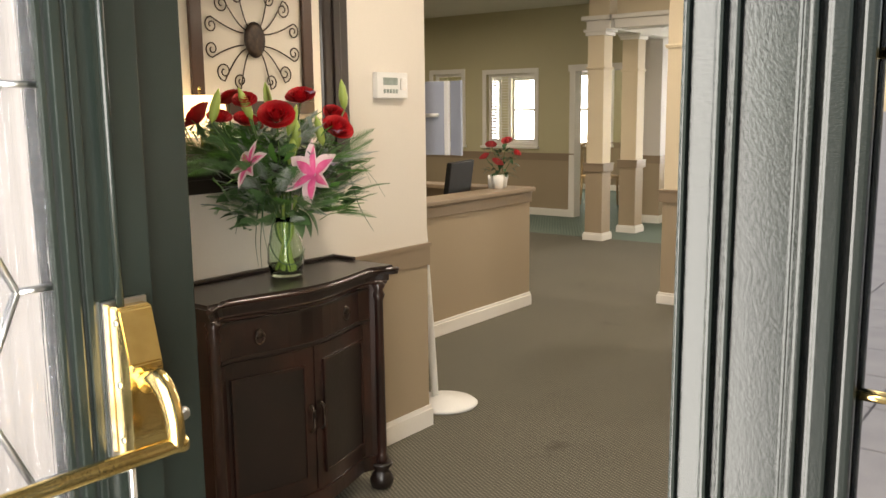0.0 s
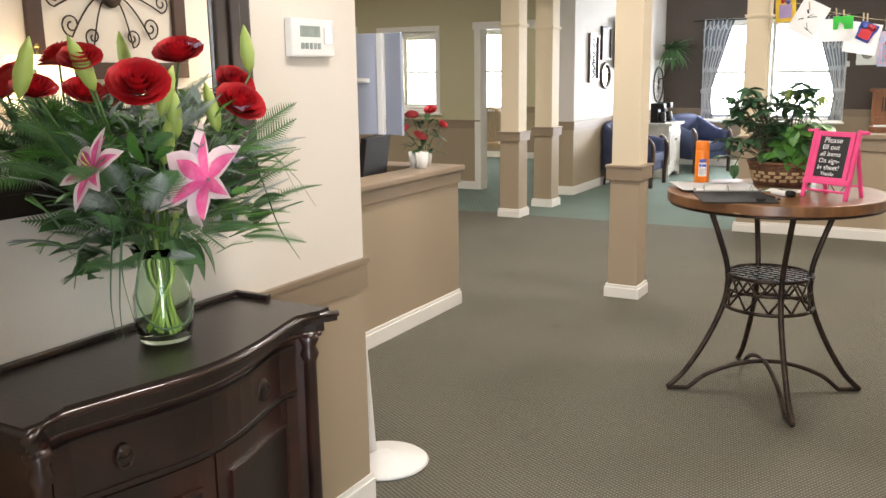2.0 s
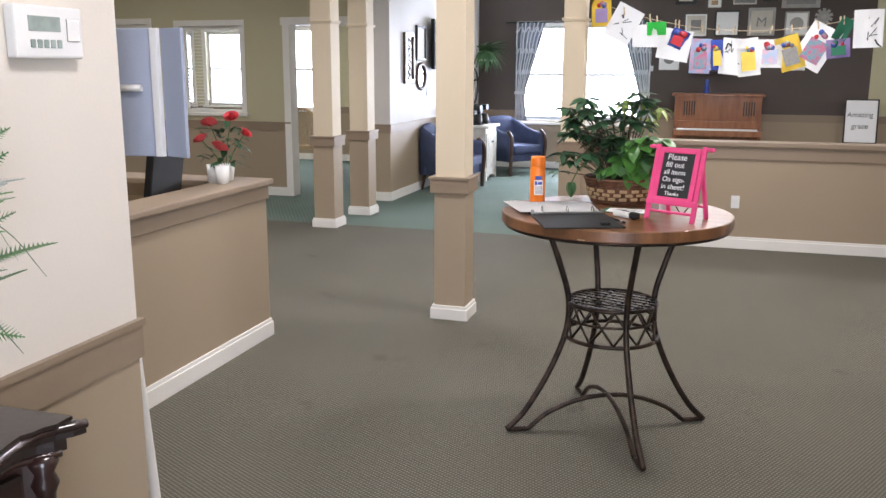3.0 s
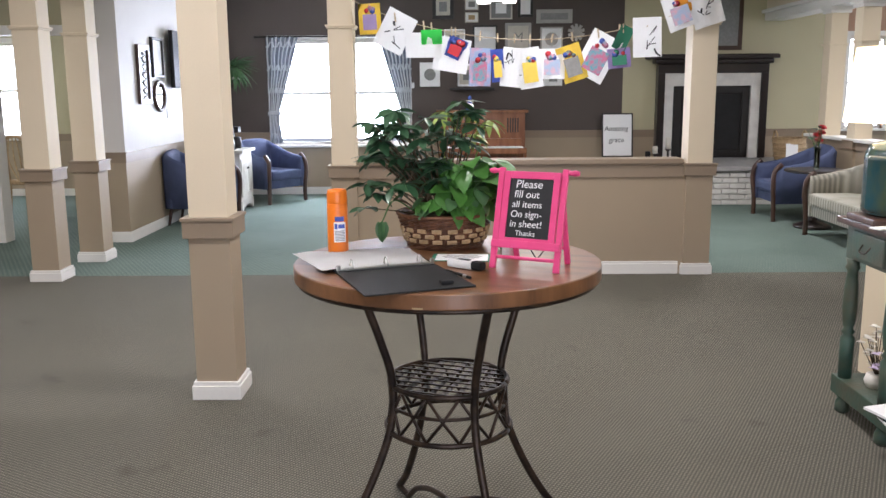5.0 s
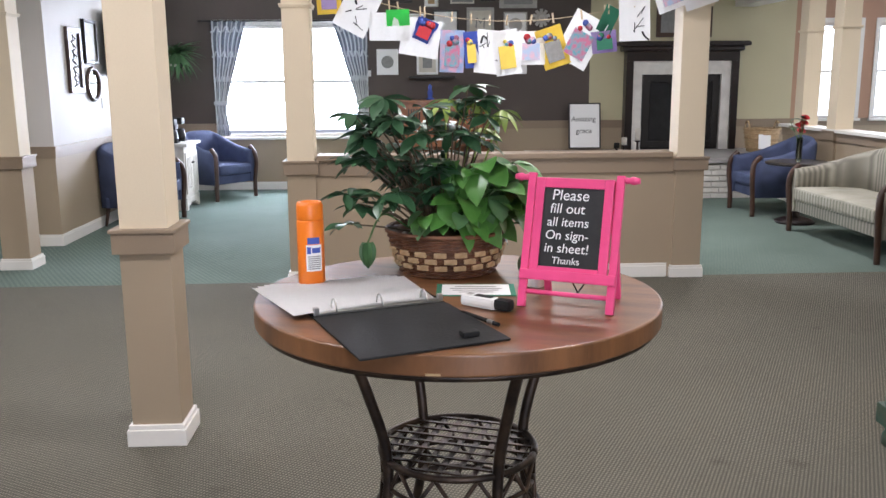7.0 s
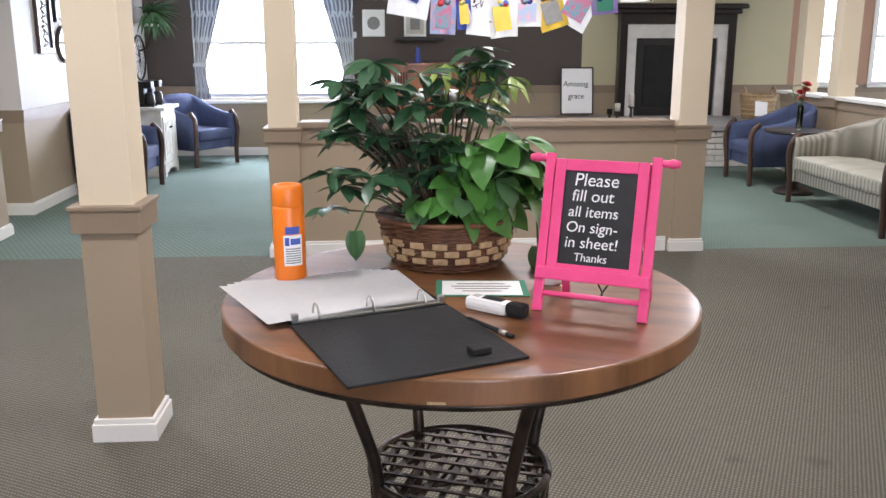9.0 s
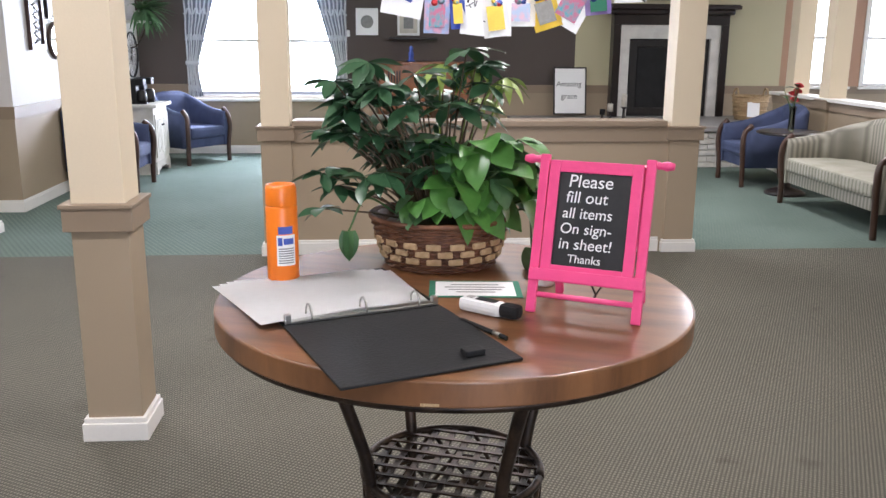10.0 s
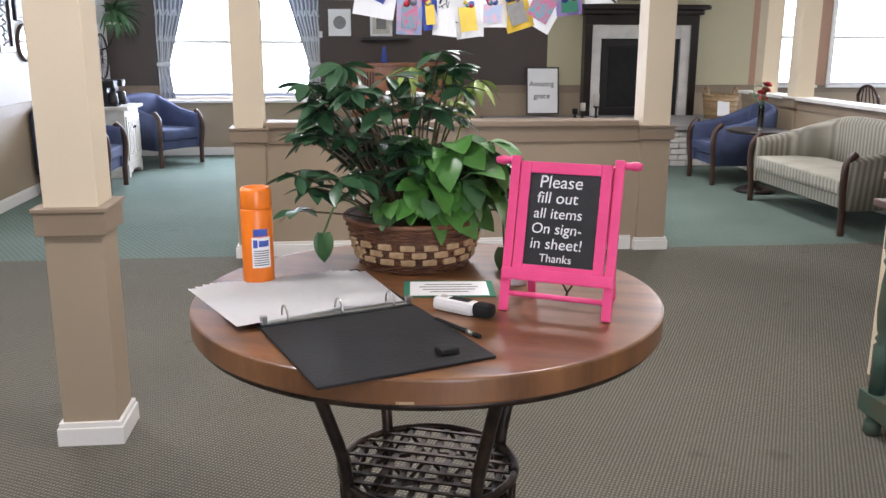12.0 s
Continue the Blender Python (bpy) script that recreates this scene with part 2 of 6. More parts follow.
def curve_pts(pts, n=8):
    """Smooth points through a few corners (Catmull-Rom)."""
    p = [Vector(q) for q in pts]
    p = [2 * p[0] - p[1]] + p + [2 * p[-1] - p[-2]]
    out = []
    for i in range(1, len(p) - 2):
        for k in range(n):
            t = k / n
            out.append(0.5 * ((2 * p[i]) + (p[i + 1] - p[i - 1]) * t + (2 * p[i - 1] - 5 * p[i] + 4 * p[i + 1] - p[i + 2]) * t * t + (3 * p[i] - p[i - 1] - 3 * p[i + 1] + p[i + 2]) * t ** 3))
    return out + [p[-2]]


def slab(bm, outline, z0, z1, bevel=0.0):
    """An upright prism over a plan outline (counter-clockwise)."""
    low = [bm.verts.new((x, y, z0)) for x, y in outline]
    top = [bm.verts.new((x, y, z1)) for x, y in outline]
    bm.faces.new(low[::-1])
    cap = bm.faces.new(top)
    for i in range(len(low)):
        bm.faces.new((low[i], low[(i + 1) % len(low)], top[(i + 1) % len(low)], top[i]))
    if bevel:
        bmesh.ops.bevel(bm, geom=list(cap.edges), offset=bevel, segments=3, affect="EDGES")
    return bm


def mesh_of(bm, name, mat):
    me = bpy.data.meshes.new(name)
    bmesh.ops.recalc_face_normals(bm, faces=bm.faces)
    bm.to_mesh(me)
    bm.free()
    me.materials.append(mat)
    return me


def part(name, bm, mat, parent=None, label=""):
    ob = new(name, mesh_of(bm, name, mat))
    ob.parent = parent
    return tagged(ob, label)


def thing(name, label, category, group="", kind="", at=(0, 0, 0), turn=0):
    ob = new(name)
    ob.matrix_basis = pose(*at, 0, 0, turn)
    return tagged(ob, label, category, group, kind)


def new_box(*a, **k):
    return box(bmesh.new(), *a, **k)


def plain(name, bm, mat, label, category, group="", kind=""):
    return tagged(part(name, bm, mat), label, category, group, kind)


def structure(name, bm, mat, label="", category=""):
    return tagged(part(name, bm, mat), label, category, kind="structure")


# ---- the large structure ----
H = 2.95
RAIL_Z = 0.9
SEAM = 9.26
BACK = 14.95


def wall_run(name, x0, x1, y0, y1, upper, label, face="", lower=TAN, rail=True, z1=H, holes=(), free=(0, 0)):
    """A wall with thickness: lower paint, chair rail, upper paint, baseboard. face: the room side(s). holes: openings along its length (a, b, z0, z1)."""
    along_x = (x1 - x0) > (y1 - y0)
    ob = tagged(new(name), label, "wall", kind="structure")

    def seg(bm, a, b, lo, hi, grow=0.0):
        if along_x:
            box(bm, a, b, y0 - grow, y1 + grow, lo, hi)
        else:
            box(bm, x0 - grow, x1 + grow, a, b, lo, hi)
    ends = (x0, x1) if along_x else (y0, y1)
    cut = sorted({ends[0], ends[1], *[h for o in holes for h in o[:2]]})

    def solid(lo, hi, grow=0.0):
        bm = bmesh.new()
        for a, b in zip(cut, cut[1:]):
            spans = [(lo, hi)]
            for ha, hb, hz0, hz1 in holes:
                if ha <= a and b <= hb:
                    spans = [s for l, h in spans for s in ((l, min(h, hz0)), (max(l, hz1), h)) if s[1] - s[0] > 1e-4]
            a2, b2 = (a - grow * free[0] if a == ends[0] else a), (b + grow * free[1] if b == ends[1] else b)
            for l, h in spans:
                seg(bm, a2, b2, l, h, grow)
        return bm
    part("lower_wall", solid(0, RAIL_Z), lower if rail else upper, ob)
    part("upper_wall", solid(RAIL_Z, z1), upper, ob)
    if rail:
        bm = solid(RAIL_Z - 0.1, RAIL_Z - 0.012, 0.01)
        part("chair_rail", bm, RAIL, ob)
        part("rail_cap", solid(RAIL_Z - 0.012, RAIL_Z + 0.006, 0.016), RAIL, ob)
    part("baseboard", solid(0.0, 0.085, 0.014), WHITE, ob)
    part("baseboard_cap", solid(0.085, 0.105, 0.007), WHITE, ob)
    return ob


def column(x, y, w, base_h=0.09, mould=True, top=2.42):
    """Square column: white base, tan lower shaft, taupe cap band, cream upper shaft with a small moulding."""
    ob = thing("column", "square column, tan below and cream above a taupe band", "column", "square columns", "structure", (x, y, 0))
    h = w / 2
    part("base", new_box(-h - 0.014, h + 0.014, -h - 0.014, h + 0.014, 0, base_h - 0.02, 0.003), WHITE, ob)
    part("base_cap", new_box(-h - 0.007, h + 0.007, -h - 0.007, h + 0.007, base_h - 0.02, base_h, 0.003), WHITE, ob)
    part("lower_shaft", new_box(-h + 0.006, h - 0.006, -h + 0.006, h - 0.006, 0.05, 0.83, 0.004), TAN, ob)
    bm = new_box(-h - 0.016, h + 0.016, -h - 0.016, h + 0.016, RAIL_Z - 0.095, RAIL_Z - 0.012, 0.003)
    box(bm, -h - 0.024, h + 0.024, -h - 0.024, h + 0.024, RAIL_Z - 0.012, RAIL_Z + 0.004, 0.004)
    part("band", bm, RAIL, ob)
    part("upper_shaft", new_box(-h + 0.012, h - 0.012, -h + 0.012, h - 0.012, RAIL_Z, top, 0.004), CREAM, ob)
    if mould:
        bm = new_box(-h - 0.006, h + 0.006, -h - 0.006, h + 0.006, 1.985, 2.0, 0.003)
        box(bm, -h, h, -h, h, 1.972, 1.985, 0.003)
        part("moulding", bm, CREAM, ob)
        bm = new_box(-h - 0.012, h + 0.012, -h - 0.012, h + 0.012, top - 0.07, top - 0.03, 0.004)
        box(bm, -h - 0.03, h + 0.03, -h - 0.03, h + 0.03, top - 0.03, top, 0.004)
        part("capital", bm, WHITE, ob)
    return ob


# ground outside and the floors
bm = new_box(-300, 300, -300, 400, -0.14, -0.06)
structure("ground", bm, PAVER, "pale grey concrete ground outside the entrance", "ground")
bm = new_box(-11.2, 8.2, 0.8, SEAM, -0.06, 0.0)
structure("floor_1", bm, CARPET, "olive brown ribbed loop carpet", "floor")
bm = new_box(-11.2, 8.2, SEAM, 15.1, -0.06, 0.0)
structure("floor_2", bm, CARPET_GREEN, "mottled green carpet of the sitting area", "floor")
bm = new_box(-11.2, 8.3, 0.8, 15.2, H, H + 0.1)
structure("ceiling", bm, CEILING, "off-white textured ceiling", "ceiling")

wall_run("wall_console", -2.44, -2.292, 1.05, 3.162, PALE, "pale beige wall with a tan wainscot and taupe rail", free=(0, 1))
wall_run("wall_front", -11.0, -2.44, 0.9, 1.05, PALE, "pale beige front wall")
wall_run("wall_entry", -2.44, 1.1, 0.9, 1.05, PALE, "pale beige wall round the entrance doors", holes=((-1.315, 0.825, 0.0, 2.17),), rail=False)
wall_run("wall_east", 0.95, 1.1, 1.05, 6.35, PALE, "pale beige wall behind the green console table", free=(0, 1))
wall_run("wall_office", -11.0, -4.7, 10.9, 11.05, OLIVE, "olive yellow wall with a tan wainscot, window and doorway", holes=((-8.25, -7.7, 1.0, 2.08), (-7.24, -6.4, 1.0, 2.05), (-5.74, -4.7, 0.0, 2.06)))
wall_run("wall_office_side", -11.15, -11.0, 0.9, 15.1, OLIVE, "olive yellow side wall of the office")
wall_run("wall_gallery", -4.7, -4.46, 10.9, BACK, WHITE_WALL, "white wall with framed pictures over a tan wainscot", free=(1, 0))
wall_run("wall_back_room", -11.0, -4.7, BACK, BACK + 0.15, OLIVE, "olive wall of the far room", holes=((-10.3, -9.7, 0.9, 2.15), (-9.4, -8.6, 0.9, 2.15), (-8.05, -7.2, 0.85, 2.2)))
wall_run("wall_north", -4.7, 1.25, BACK, BACK + 0.15, BROWN, "dark brown feature wall over a tan wainscot", holes=((-3.78, -1.85, 0.72, 2.2),))
wall_run("wall_fireplace", 1.25, 4.1, BACK, BACK + 0.15, OLIVE, "light olive wall behind the fireplace")
wall_run("wall_dining", 4.1, 8.0, BACK, BACK + 0.15, TERRACOTTA, "terracotta wall of the dining area", holes=((4.45, 5.0, 0.9, 2.2), (5.3, 7.6, 0.9, 2.2)))
wall_run("wall_dining_side", 8.0, 8.15, 0.9, BACK + 0.15, TERRACOTTA, "terracotta side wall of the dining area", holes=((10.6, 14.2, 0.7, 2.3),))
wall_run("wall_south_dining", 1.1, 8.0, 0.9, 1.05, TERRACOTTA, "terracotta wall of the dining area")

# half wall between the two columns, with a wooden cap
ob = tagged(new("half_wall"), "low tan partition wall with a taupe cap between two columns", "half wall", kind="structure")
part("wall_body", new_box(-1.98, 0.68, SEAM - 0.02, SEAM + 0.14, 0, 0.88), TAN, ob)
part("rail_band", new_box(-1.965, 0.65, SEAM - 0.034, SEAM + 0.154, 0.79, 0.885, 0.004), RAIL, ob)
part("cap", new_box(-1.965, 0.64, SEAM - 0.055, SEAM + 0.175, 0.9, 0.94, 0.006), RAIL, ob)
part("cap_moulding", new_box(-1.965, 0.64, SEAM - 0.04, SEAM + 0.16, 0.885, 0.9, 0.003), RAIL, ob)
part("baseboard", new_box(-1.95, 0.63, SEAM - 0.034, SEAM + 0.154, 0, 0.085, 0.003), WHITE, ob)
part("baseboard_cap", new_box(-1.95, 0.63, SEAM - 0.027, SEAM + 0.147, 0.085, 0.105, 0.003), WHITE, ob)
ob = tagged(new("half_wall"), "short low tan wall end beside the green console table", "half wall", kind="structure")
part("wall_body", new_box(0.955, 1.095, 6.352, 6.74, 0, 0.9), CREAM, ob)
part("cap", new_box(0.93, 1.12, 6.37, 6.76, 0.9, 0.93, 0.005), RAIL, ob)
ob = tagged(new("half_wall"), "low tan partition behind the sofa, open to the dining area", "half wall", kind="structure")
part("wall_body", new_box(3.3, 3.45, 9.26, 13.35, 0, 0.88), TAN, ob)
part("rail_band", new_box(3.286, 3.464, 9.25, 13.36, 0.79, 0.885, 0.004), RAIL, ob)
part("cap", new_box(3.25, 3.5, 9.23, 13.38, 0.885, 0.92, 0.006), WHITE, ob)
part("baseboard", new_box(3.286, 3.464, 9.25, 13.36, 0, 0.1, 0.003), WHITE, ob)

column(-2.3725, 6.447, 0.212)
column(-2.0755, SEAM + 0.06, 0.22)
column(0.7725, SEAM + 0.06, 0.225)
column(-4.475, 9.17, 0.23)
column(-4.435, 9.98, 0.23)
column(3.375, 12.93, 0.22)
column(3.375, 12.13, 0.22)


def beam(x0, x1, y0, y1, z0=2.42):
    ob = tagged(new("beam"), "cream ceiling beam with a white crown moulding", "beam", kind="structure")
    part("beam_body", new_box(x0, x1, y0, y1, z0 + 0.13, H), CREAM, ob)
    part("crown_low", new_box(x0 - 0.02, x1 + 0.02, y0 - 0.02, y1 + 0.02, z0, z0 + 0.1, 0.006), WHITE, ob)
    part("crown_high", new_box(x0 - 0.07, x1 + 0.07, y0 - 0.07, y1 + 0.07, z0 + 0.1, z0 + 0.15, 0.012), WHITE, ob)


beam(-4.6, -4.34, 9.12, 10.9)
beam(-4.25, -2.26, 9.12, 9.38)
beam(3.25, 3.5, 9.26, BACK)


# ---- windows and doors ----
def window(name, x0, x1, y, z0, z1, label, bars_v=1, bars_h=1, depth=0.15, trim=0.07, sides=(-1,)):
    """A sash window in a wall along x: casing on the room side, frame, bars and panes."""
    ob = tagged(new(name), label, "window", kind="structure")
    bm = bmesh.new()
    for s in sides:
        f = y - 0.012 if s < 0 else y + depth
        for a, b, c, d in ((x0 - trim, x0, z0, z1), (x1, x1 + trim, z0, z1), (x0 - trim, x1 + trim, z1, z1 + trim)):
            box(bm, a, b, f, f + 0.012, c, d, 0.003)
    if trim:
        part("casing", bm, WHITE, ob)
        part("sill", new_box(x0 - trim - 0.02, x1 + trim + 0.02, y - 0.05, y + 0.03, z0 - 0.035, z0, 0.006), WHITE, ob)
    bm = bmesh.new()
    g = y + depth * 0.55
    for a, b, c, d in ((x0, x0 + 0.04, z0, z1), (x1 - 0.04, x1, z0, z1), (x0 + 0.04, x1 - 0.04, z1 - 0.04, z1), (x0 + 0.04, x1 - 0.04, z0, z0 + 0.04)):
        box(bm, a, b, g - 0.02, g + 0.02, c, d)
    part("window_frame", bm, WHITE, ob)
    for i in range(1, bars_v + 1):
        x = x0 + (x1 - x0) * i / (bars_v + 1)
        part("mullion", new_box(x - 0.025, x + 0.025, g - 0.015, g + 0.015, z0 + 0.04, z1 - 0.04, 0.003), WHITE, ob)
    for i in range(1, bars_h + 1):
        z = z0 + (z1 - z0) * i / (bars_h + 1)
        for k in range(bars_v + 1):
            a, b = x0 + (x1 - x0) * k / (bars_v + 1), x0 + (x1 - x0) * (k + 1) / (bars_v + 1)
            part("meeting_rail", new_box(a + 0.041, b - 0.041, g - 0.015, g + 0.015, z - 0.02, z + 0.02, 0.003), WHITE, ob)
    for i in range(bars_v + 1):
        a, b = x0 + (x1 - x0) * i / (bars_v + 1), x0 + (x1 - x0) * (i + 1) / (bars_v + 1)
        pane = part("pane", new_box(a + 0.03, b - 0.03, g - 0.003, g + 0.003, z0 + 0.03, z1 - 0.03), GLASS, ob)
        pane.visible_shadow = False
    return ob


window("window_1", -3.78, -1.85, BACK, 0.72, 2.2, "wide white double sash window with bright daylight", 1, 1)
window("window_2", -7.24, -6.4, 10.9, 1.0, 2.05, "white-trimmed inside window of the office", 0, 0, sides=(-1, 1))
window("window_3", -10.3, -9.7, BACK, 0.9, 2.15, "white window of the far room with dark blinds", 0, 1)
window("window_4", -9.4, -8.6, BACK, 0.9, 2.15, "white sash window of the far room", 0, 1)
window("window_7", -8.05, -7.2, BACK, 0.85, 2.2, "white sash window of the far room", 0, 1)
window("window_8", -8.25, -7.7, 10.9, 1.0, 2.08, "white-trimmed inside window of the office", 0, 0, sides=(-1, 1))
window("window_5", 4.45, 5.0, BACK, 0.9, 2.2, "narrow bright window of the dining area", 0, 1)
window("window_6", 5.3, 7.6, BACK, 0.9, 2.2, "wide bright window of the dining area", 1, 1)

# doorway casing of the far room
ob = tagged(new("door_frame"), "white door casing round the open doorway", "door frame", kind="structure")
part("jamb", new_box(-5.82, -5.73, 10.885, 11.07, 0, 2.05, 0.004), WHITE, ob)
part("jamb", new_box(-4.765, -4.727, 10.885, 11.07, 0, 2.06, 0.004), WHITE, ob)
part("head", new_box(-5.84, -4.727, 10.88, 11.075, 2.05, 2.14, 0.004), WHITE, ob)


def entry_leaf(name, label, hinge, turn, glass, mirror_x):
    """A moulded dark door leaf with a leaded glass light. Local: hinge at x=0, leaf along +x, faces at y=+-0.022."""
    w, h, t = 0.93, 2.08, 0.022
    ob = tagged(new(name), label, "door", kind="structure")
    ob.matrix_basis = pose(hinge[0], hinge[1], 0.015, 0, 0, turn)
    s, lo, hi = 0.185, 0.7, 1.9
    part("stile", new_box(0, s, -t, t, 0, h, 0.004), DOOR_PAINT, ob)
    part("stile", new_box(w - s, w, -t, t, 0, h, 0.004), DOOR_PAINT, ob)
    part("bottom_rail", new_box(s, w - s, -t, t, 0, lo, 0.002), DOOR_PAINT, ob)
    part("top_rail", new_box(s, w - s, -t, t, hi, h, 0.002), DOOR_PAINT, ob)
    for side in (-1, 1):
        bm = bmesh.new()
        for k, (off, wd, out) in enumerate(((-0.06, 0.018, 0.008), (-0.03, 0.022, 0.016), (0.0, 0.014, 0.01))):
            y0, y1 = sorted((side * (t - 0.004), side * (t + out)))
            a, b, c, d = s + off, w - s - off, lo + off, hi - off
            box(bm, a, a + wd, y0, y1, c, d, 0.004), box(bm, b - wd, b, y0, y1, c, d, 0.004)
            box(bm, a + wd, b - wd, y0, y1, c, c + wd, 0.004), box(bm, a + wd, b - wd, y0, y1, d - wd, d, 0.004)
        part("moulding", bm, DOOR_PAINT, ob)
    pane = part("pane", new_box(s + 0.002, w - s - 0.002, -0.004, 0.004, lo + 0.002, hi - 0.002), glass, ob, "leaded glass light")
    bm = bmesh.new()
    cx = w / 2
    for side in (-1, 1):
        y = side * 0.008
        for sx in (-1, 1):
            for zz in (lo + 0.14, 1.2, 1.56):
                tube(bm, [(cx + sx * 0.28, y, zz), (cx + sx * 0.21, y, zz)], 0.006, 6)
            for za, zb in ((lo + 0.14, 1.2), (1.2, 1.56)):
                tube(bm, [(cx + sx * 0.21, y, za), (cx + sx * 0.13, y, (za + zb) / 2), (cx + sx * 0.21, y, zb)], 0.006, 6)
    part("caming", bm, BRASS if mirror_x else STEEL, ob, "bright metal caming bars")
    return ob, w


left_leaf, LW = entry_leaf("door_1", "open black-green entrance door with leaded glass and a brass panic bar", (-1.262, 0.96), -92, REEDED, False)
right_leaf, _ = entry_leaf("door_2", "closed black moulded entrance door with leaded glass", (0.775, 0.965), 180, COATED_GLASS, True)
for x0, x1, out in ((0.925, 0.934, 0.03), (0.885, 0.896, 0.034), (0.868, 0.878, 0.03), (0.8, 0.808, 0.03), (0.786, 0.796, 0.036), (0.772, 0.78, 0.03)):
    part("astragal_bead", new_box(x0, x1, 0.018, out, 0.0, 2.08, 0.004), DOOR_PAINT, right_leaf)
# brass crossbar exit device on the open leaf
for xx in (0.065, 0.83):
    part("mounting_plate", new_box(xx - 0.045, xx + 0.05, 0.022, 0.032, 0.85, 1.16, 0.004), STEEL, left_leaf, "dull metal mounting plate")
    side = [(0.033, 0.86), (0.083, 0.86), (0.09, 0.9), (0.092, 1.0), (0.09, 1.035), (0.066, 1.145), (0.06, 1.15), (0.033, 1.15)]
    bm = bmesh.new()
    ends = [[bm.verts.new((xx + o, y, z)) for y, z in side] for o in (-0.034, 0.036)]
    bm.faces.new(ends[0][::-1]), bm.faces.new(ends[1])
    for k in range(len(side)):
        j = (k + 1) % len(side)
        bm.faces.new((ends[0][k], ends[0][j], ends[1][j], ends[1][k]))
    bmesh.ops.bevel(bm, geom=bm.edges[:], offset=0.003, segments=2, affect="EDGES")
    case = part("exit_device_case", bm, BRASS, left_leaf, "polished brass exit device case")
    part("face_lip", new_box(xx - 0.03, xx + 0.032, 0.086, 0.097, 1.03, 1.045, 0.003), BRASS, case)
    bm = tube(bmesh.new(), curve_pts([(xx, 0.075, 1.0), (xx, 0.115, 1.018), (xx, 0.15, 0.995), (xx, 0.17, 0.95), (xx, 0.172, 0.9)]), 0.023, 12, 0.72)
    part("lever_arm", bm, BRASS, case)
    part("pivot_bolt", lathe(bmesh.new(), ((0.012, 0), (0.014, 0.006), (0.008, 0.016)), 10, m=pose(xx - 0.02, 0.165, 0.955, -90)), STEEL, case)
    bm = bmesh.new()
    for zz in (0.89, 1.0, 1.12):
        lathe(bm, ((0.007, 0), (0.007, 0.003), (0.004, 0.004)), 10, m=pose(xx + 0.035, 0.052, zz, 0, 90))
    part("screw", bm, STEEL, case)
bm = lathe(bmesh.new(), ((0.017, 0), (0.019, 0.01), (0.016, 0.02), (0.016, 0.75), (0.019, 0.76), (0.017, 0.77)), 16, m=pose(0.045, 0.17, 0.9, 0, 90))
part("crossbar", bm, BRASS, left_leaf)
part("vertical_rod", tube(bmesh.new(), [(0.085, 0.045, 0.86), (0.085, 0.045, 0.02)], 0.008, 8), STEEL, left_leaf)
part("vertical_rod", tube(bmesh.new(), [(0.085, 0.045, 1.15), (0.085, 0.045, 2.05)], 0.008, 8), DOOR_PAINT, left_leaf)
ob = tagged(new("door_frame"), "black-green entrance door frame", "door frame", kind="structure")
part("jamb", new_box(-1.314, -1.27, 0.87, 1.08, 0, 2.12, 0.004), DOOR_PAINT, ob)
part("jamb", new_box(0.78, 0.824, 0.87, 1.08, 0, 2.12, 0.004), DOOR_PAINT, ob)
part("head", new_box(-1.314, 0.824, 0.87, 1.08, 2.12, 2.169, 0.004), DOOR_PAINT, ob)
part("threshold", new_box(-1.27, 0.78, 0.88, 1.06, 0.0, 0.012, 0.003), STEEL, ob)


# ---- reception desk ----
ob = thing("reception_desk", "tan reception counter with a taupe ledge and white base", "reception desk", at=(0.018, -0.008, 0))
part("front_panel", new_box(-3.46, -3.31, 3.6, 5.725, 0, 0.82), TAN, ob)
part("end_panel", new_box(-4.66, -3.46, 5.605, 5.725, 0, 0.82), TAN, ob)
part("ledge_band", new_box(-3.475, -3.295, 3.6, 5.735, 0.82, 0.9, 0.004), RAIL, ob)
part("ledge_band", new_box(-4.66, -3.475, 5.59, 5.735, 0.82, 0.9, 0.004), RAIL, ob)
part("ledge", new_box(-3.51, -3.27, 3.6, 5.75, 0.9, 0.935, 0.008), RAIL, ob)
part("ledge", new_box(-4.66, -3.51, 5.52, 5.75, 0.9, 0.935, 0.008), RAIL, ob)
part("baseboard", new_box(-3.46, -3.296, 3.6, 5.739, 0, 0.085, 0.003), WHITE, ob)
part("baseboard_cap", new_box(-3.46, -3.303, 3.6, 5.732, 0.085, 0.105, 0.003), WHITE, ob)
part("worktop", new_box(-4.11, -3.465, 3.6, 5.6, 0.72, 0.75, 0.004), CREAM, ob)


# ---- console cabinet with the bouquet ----
def serpentine(x_back, depth, y0, y1, grow, n=40):
    """Plan outline of the console: straight back, bowed front with concave shoulders."""
    pts = [(x_back, y1 + grow), (x_back, y0 - grow)]
    for i in range(n + 1):
        u = i / n
        bow = 0.05 * math.cos(2 * math.pi * (u - 0.5)) + 0.07 * math.exp(-(min(u, 1 - u) / 0.055) ** 2)
        pts.append((x_back + depth + grow + bow * 0.8, y0 - grow + (y1 - y0 + 2 * grow) * u))
    return pts


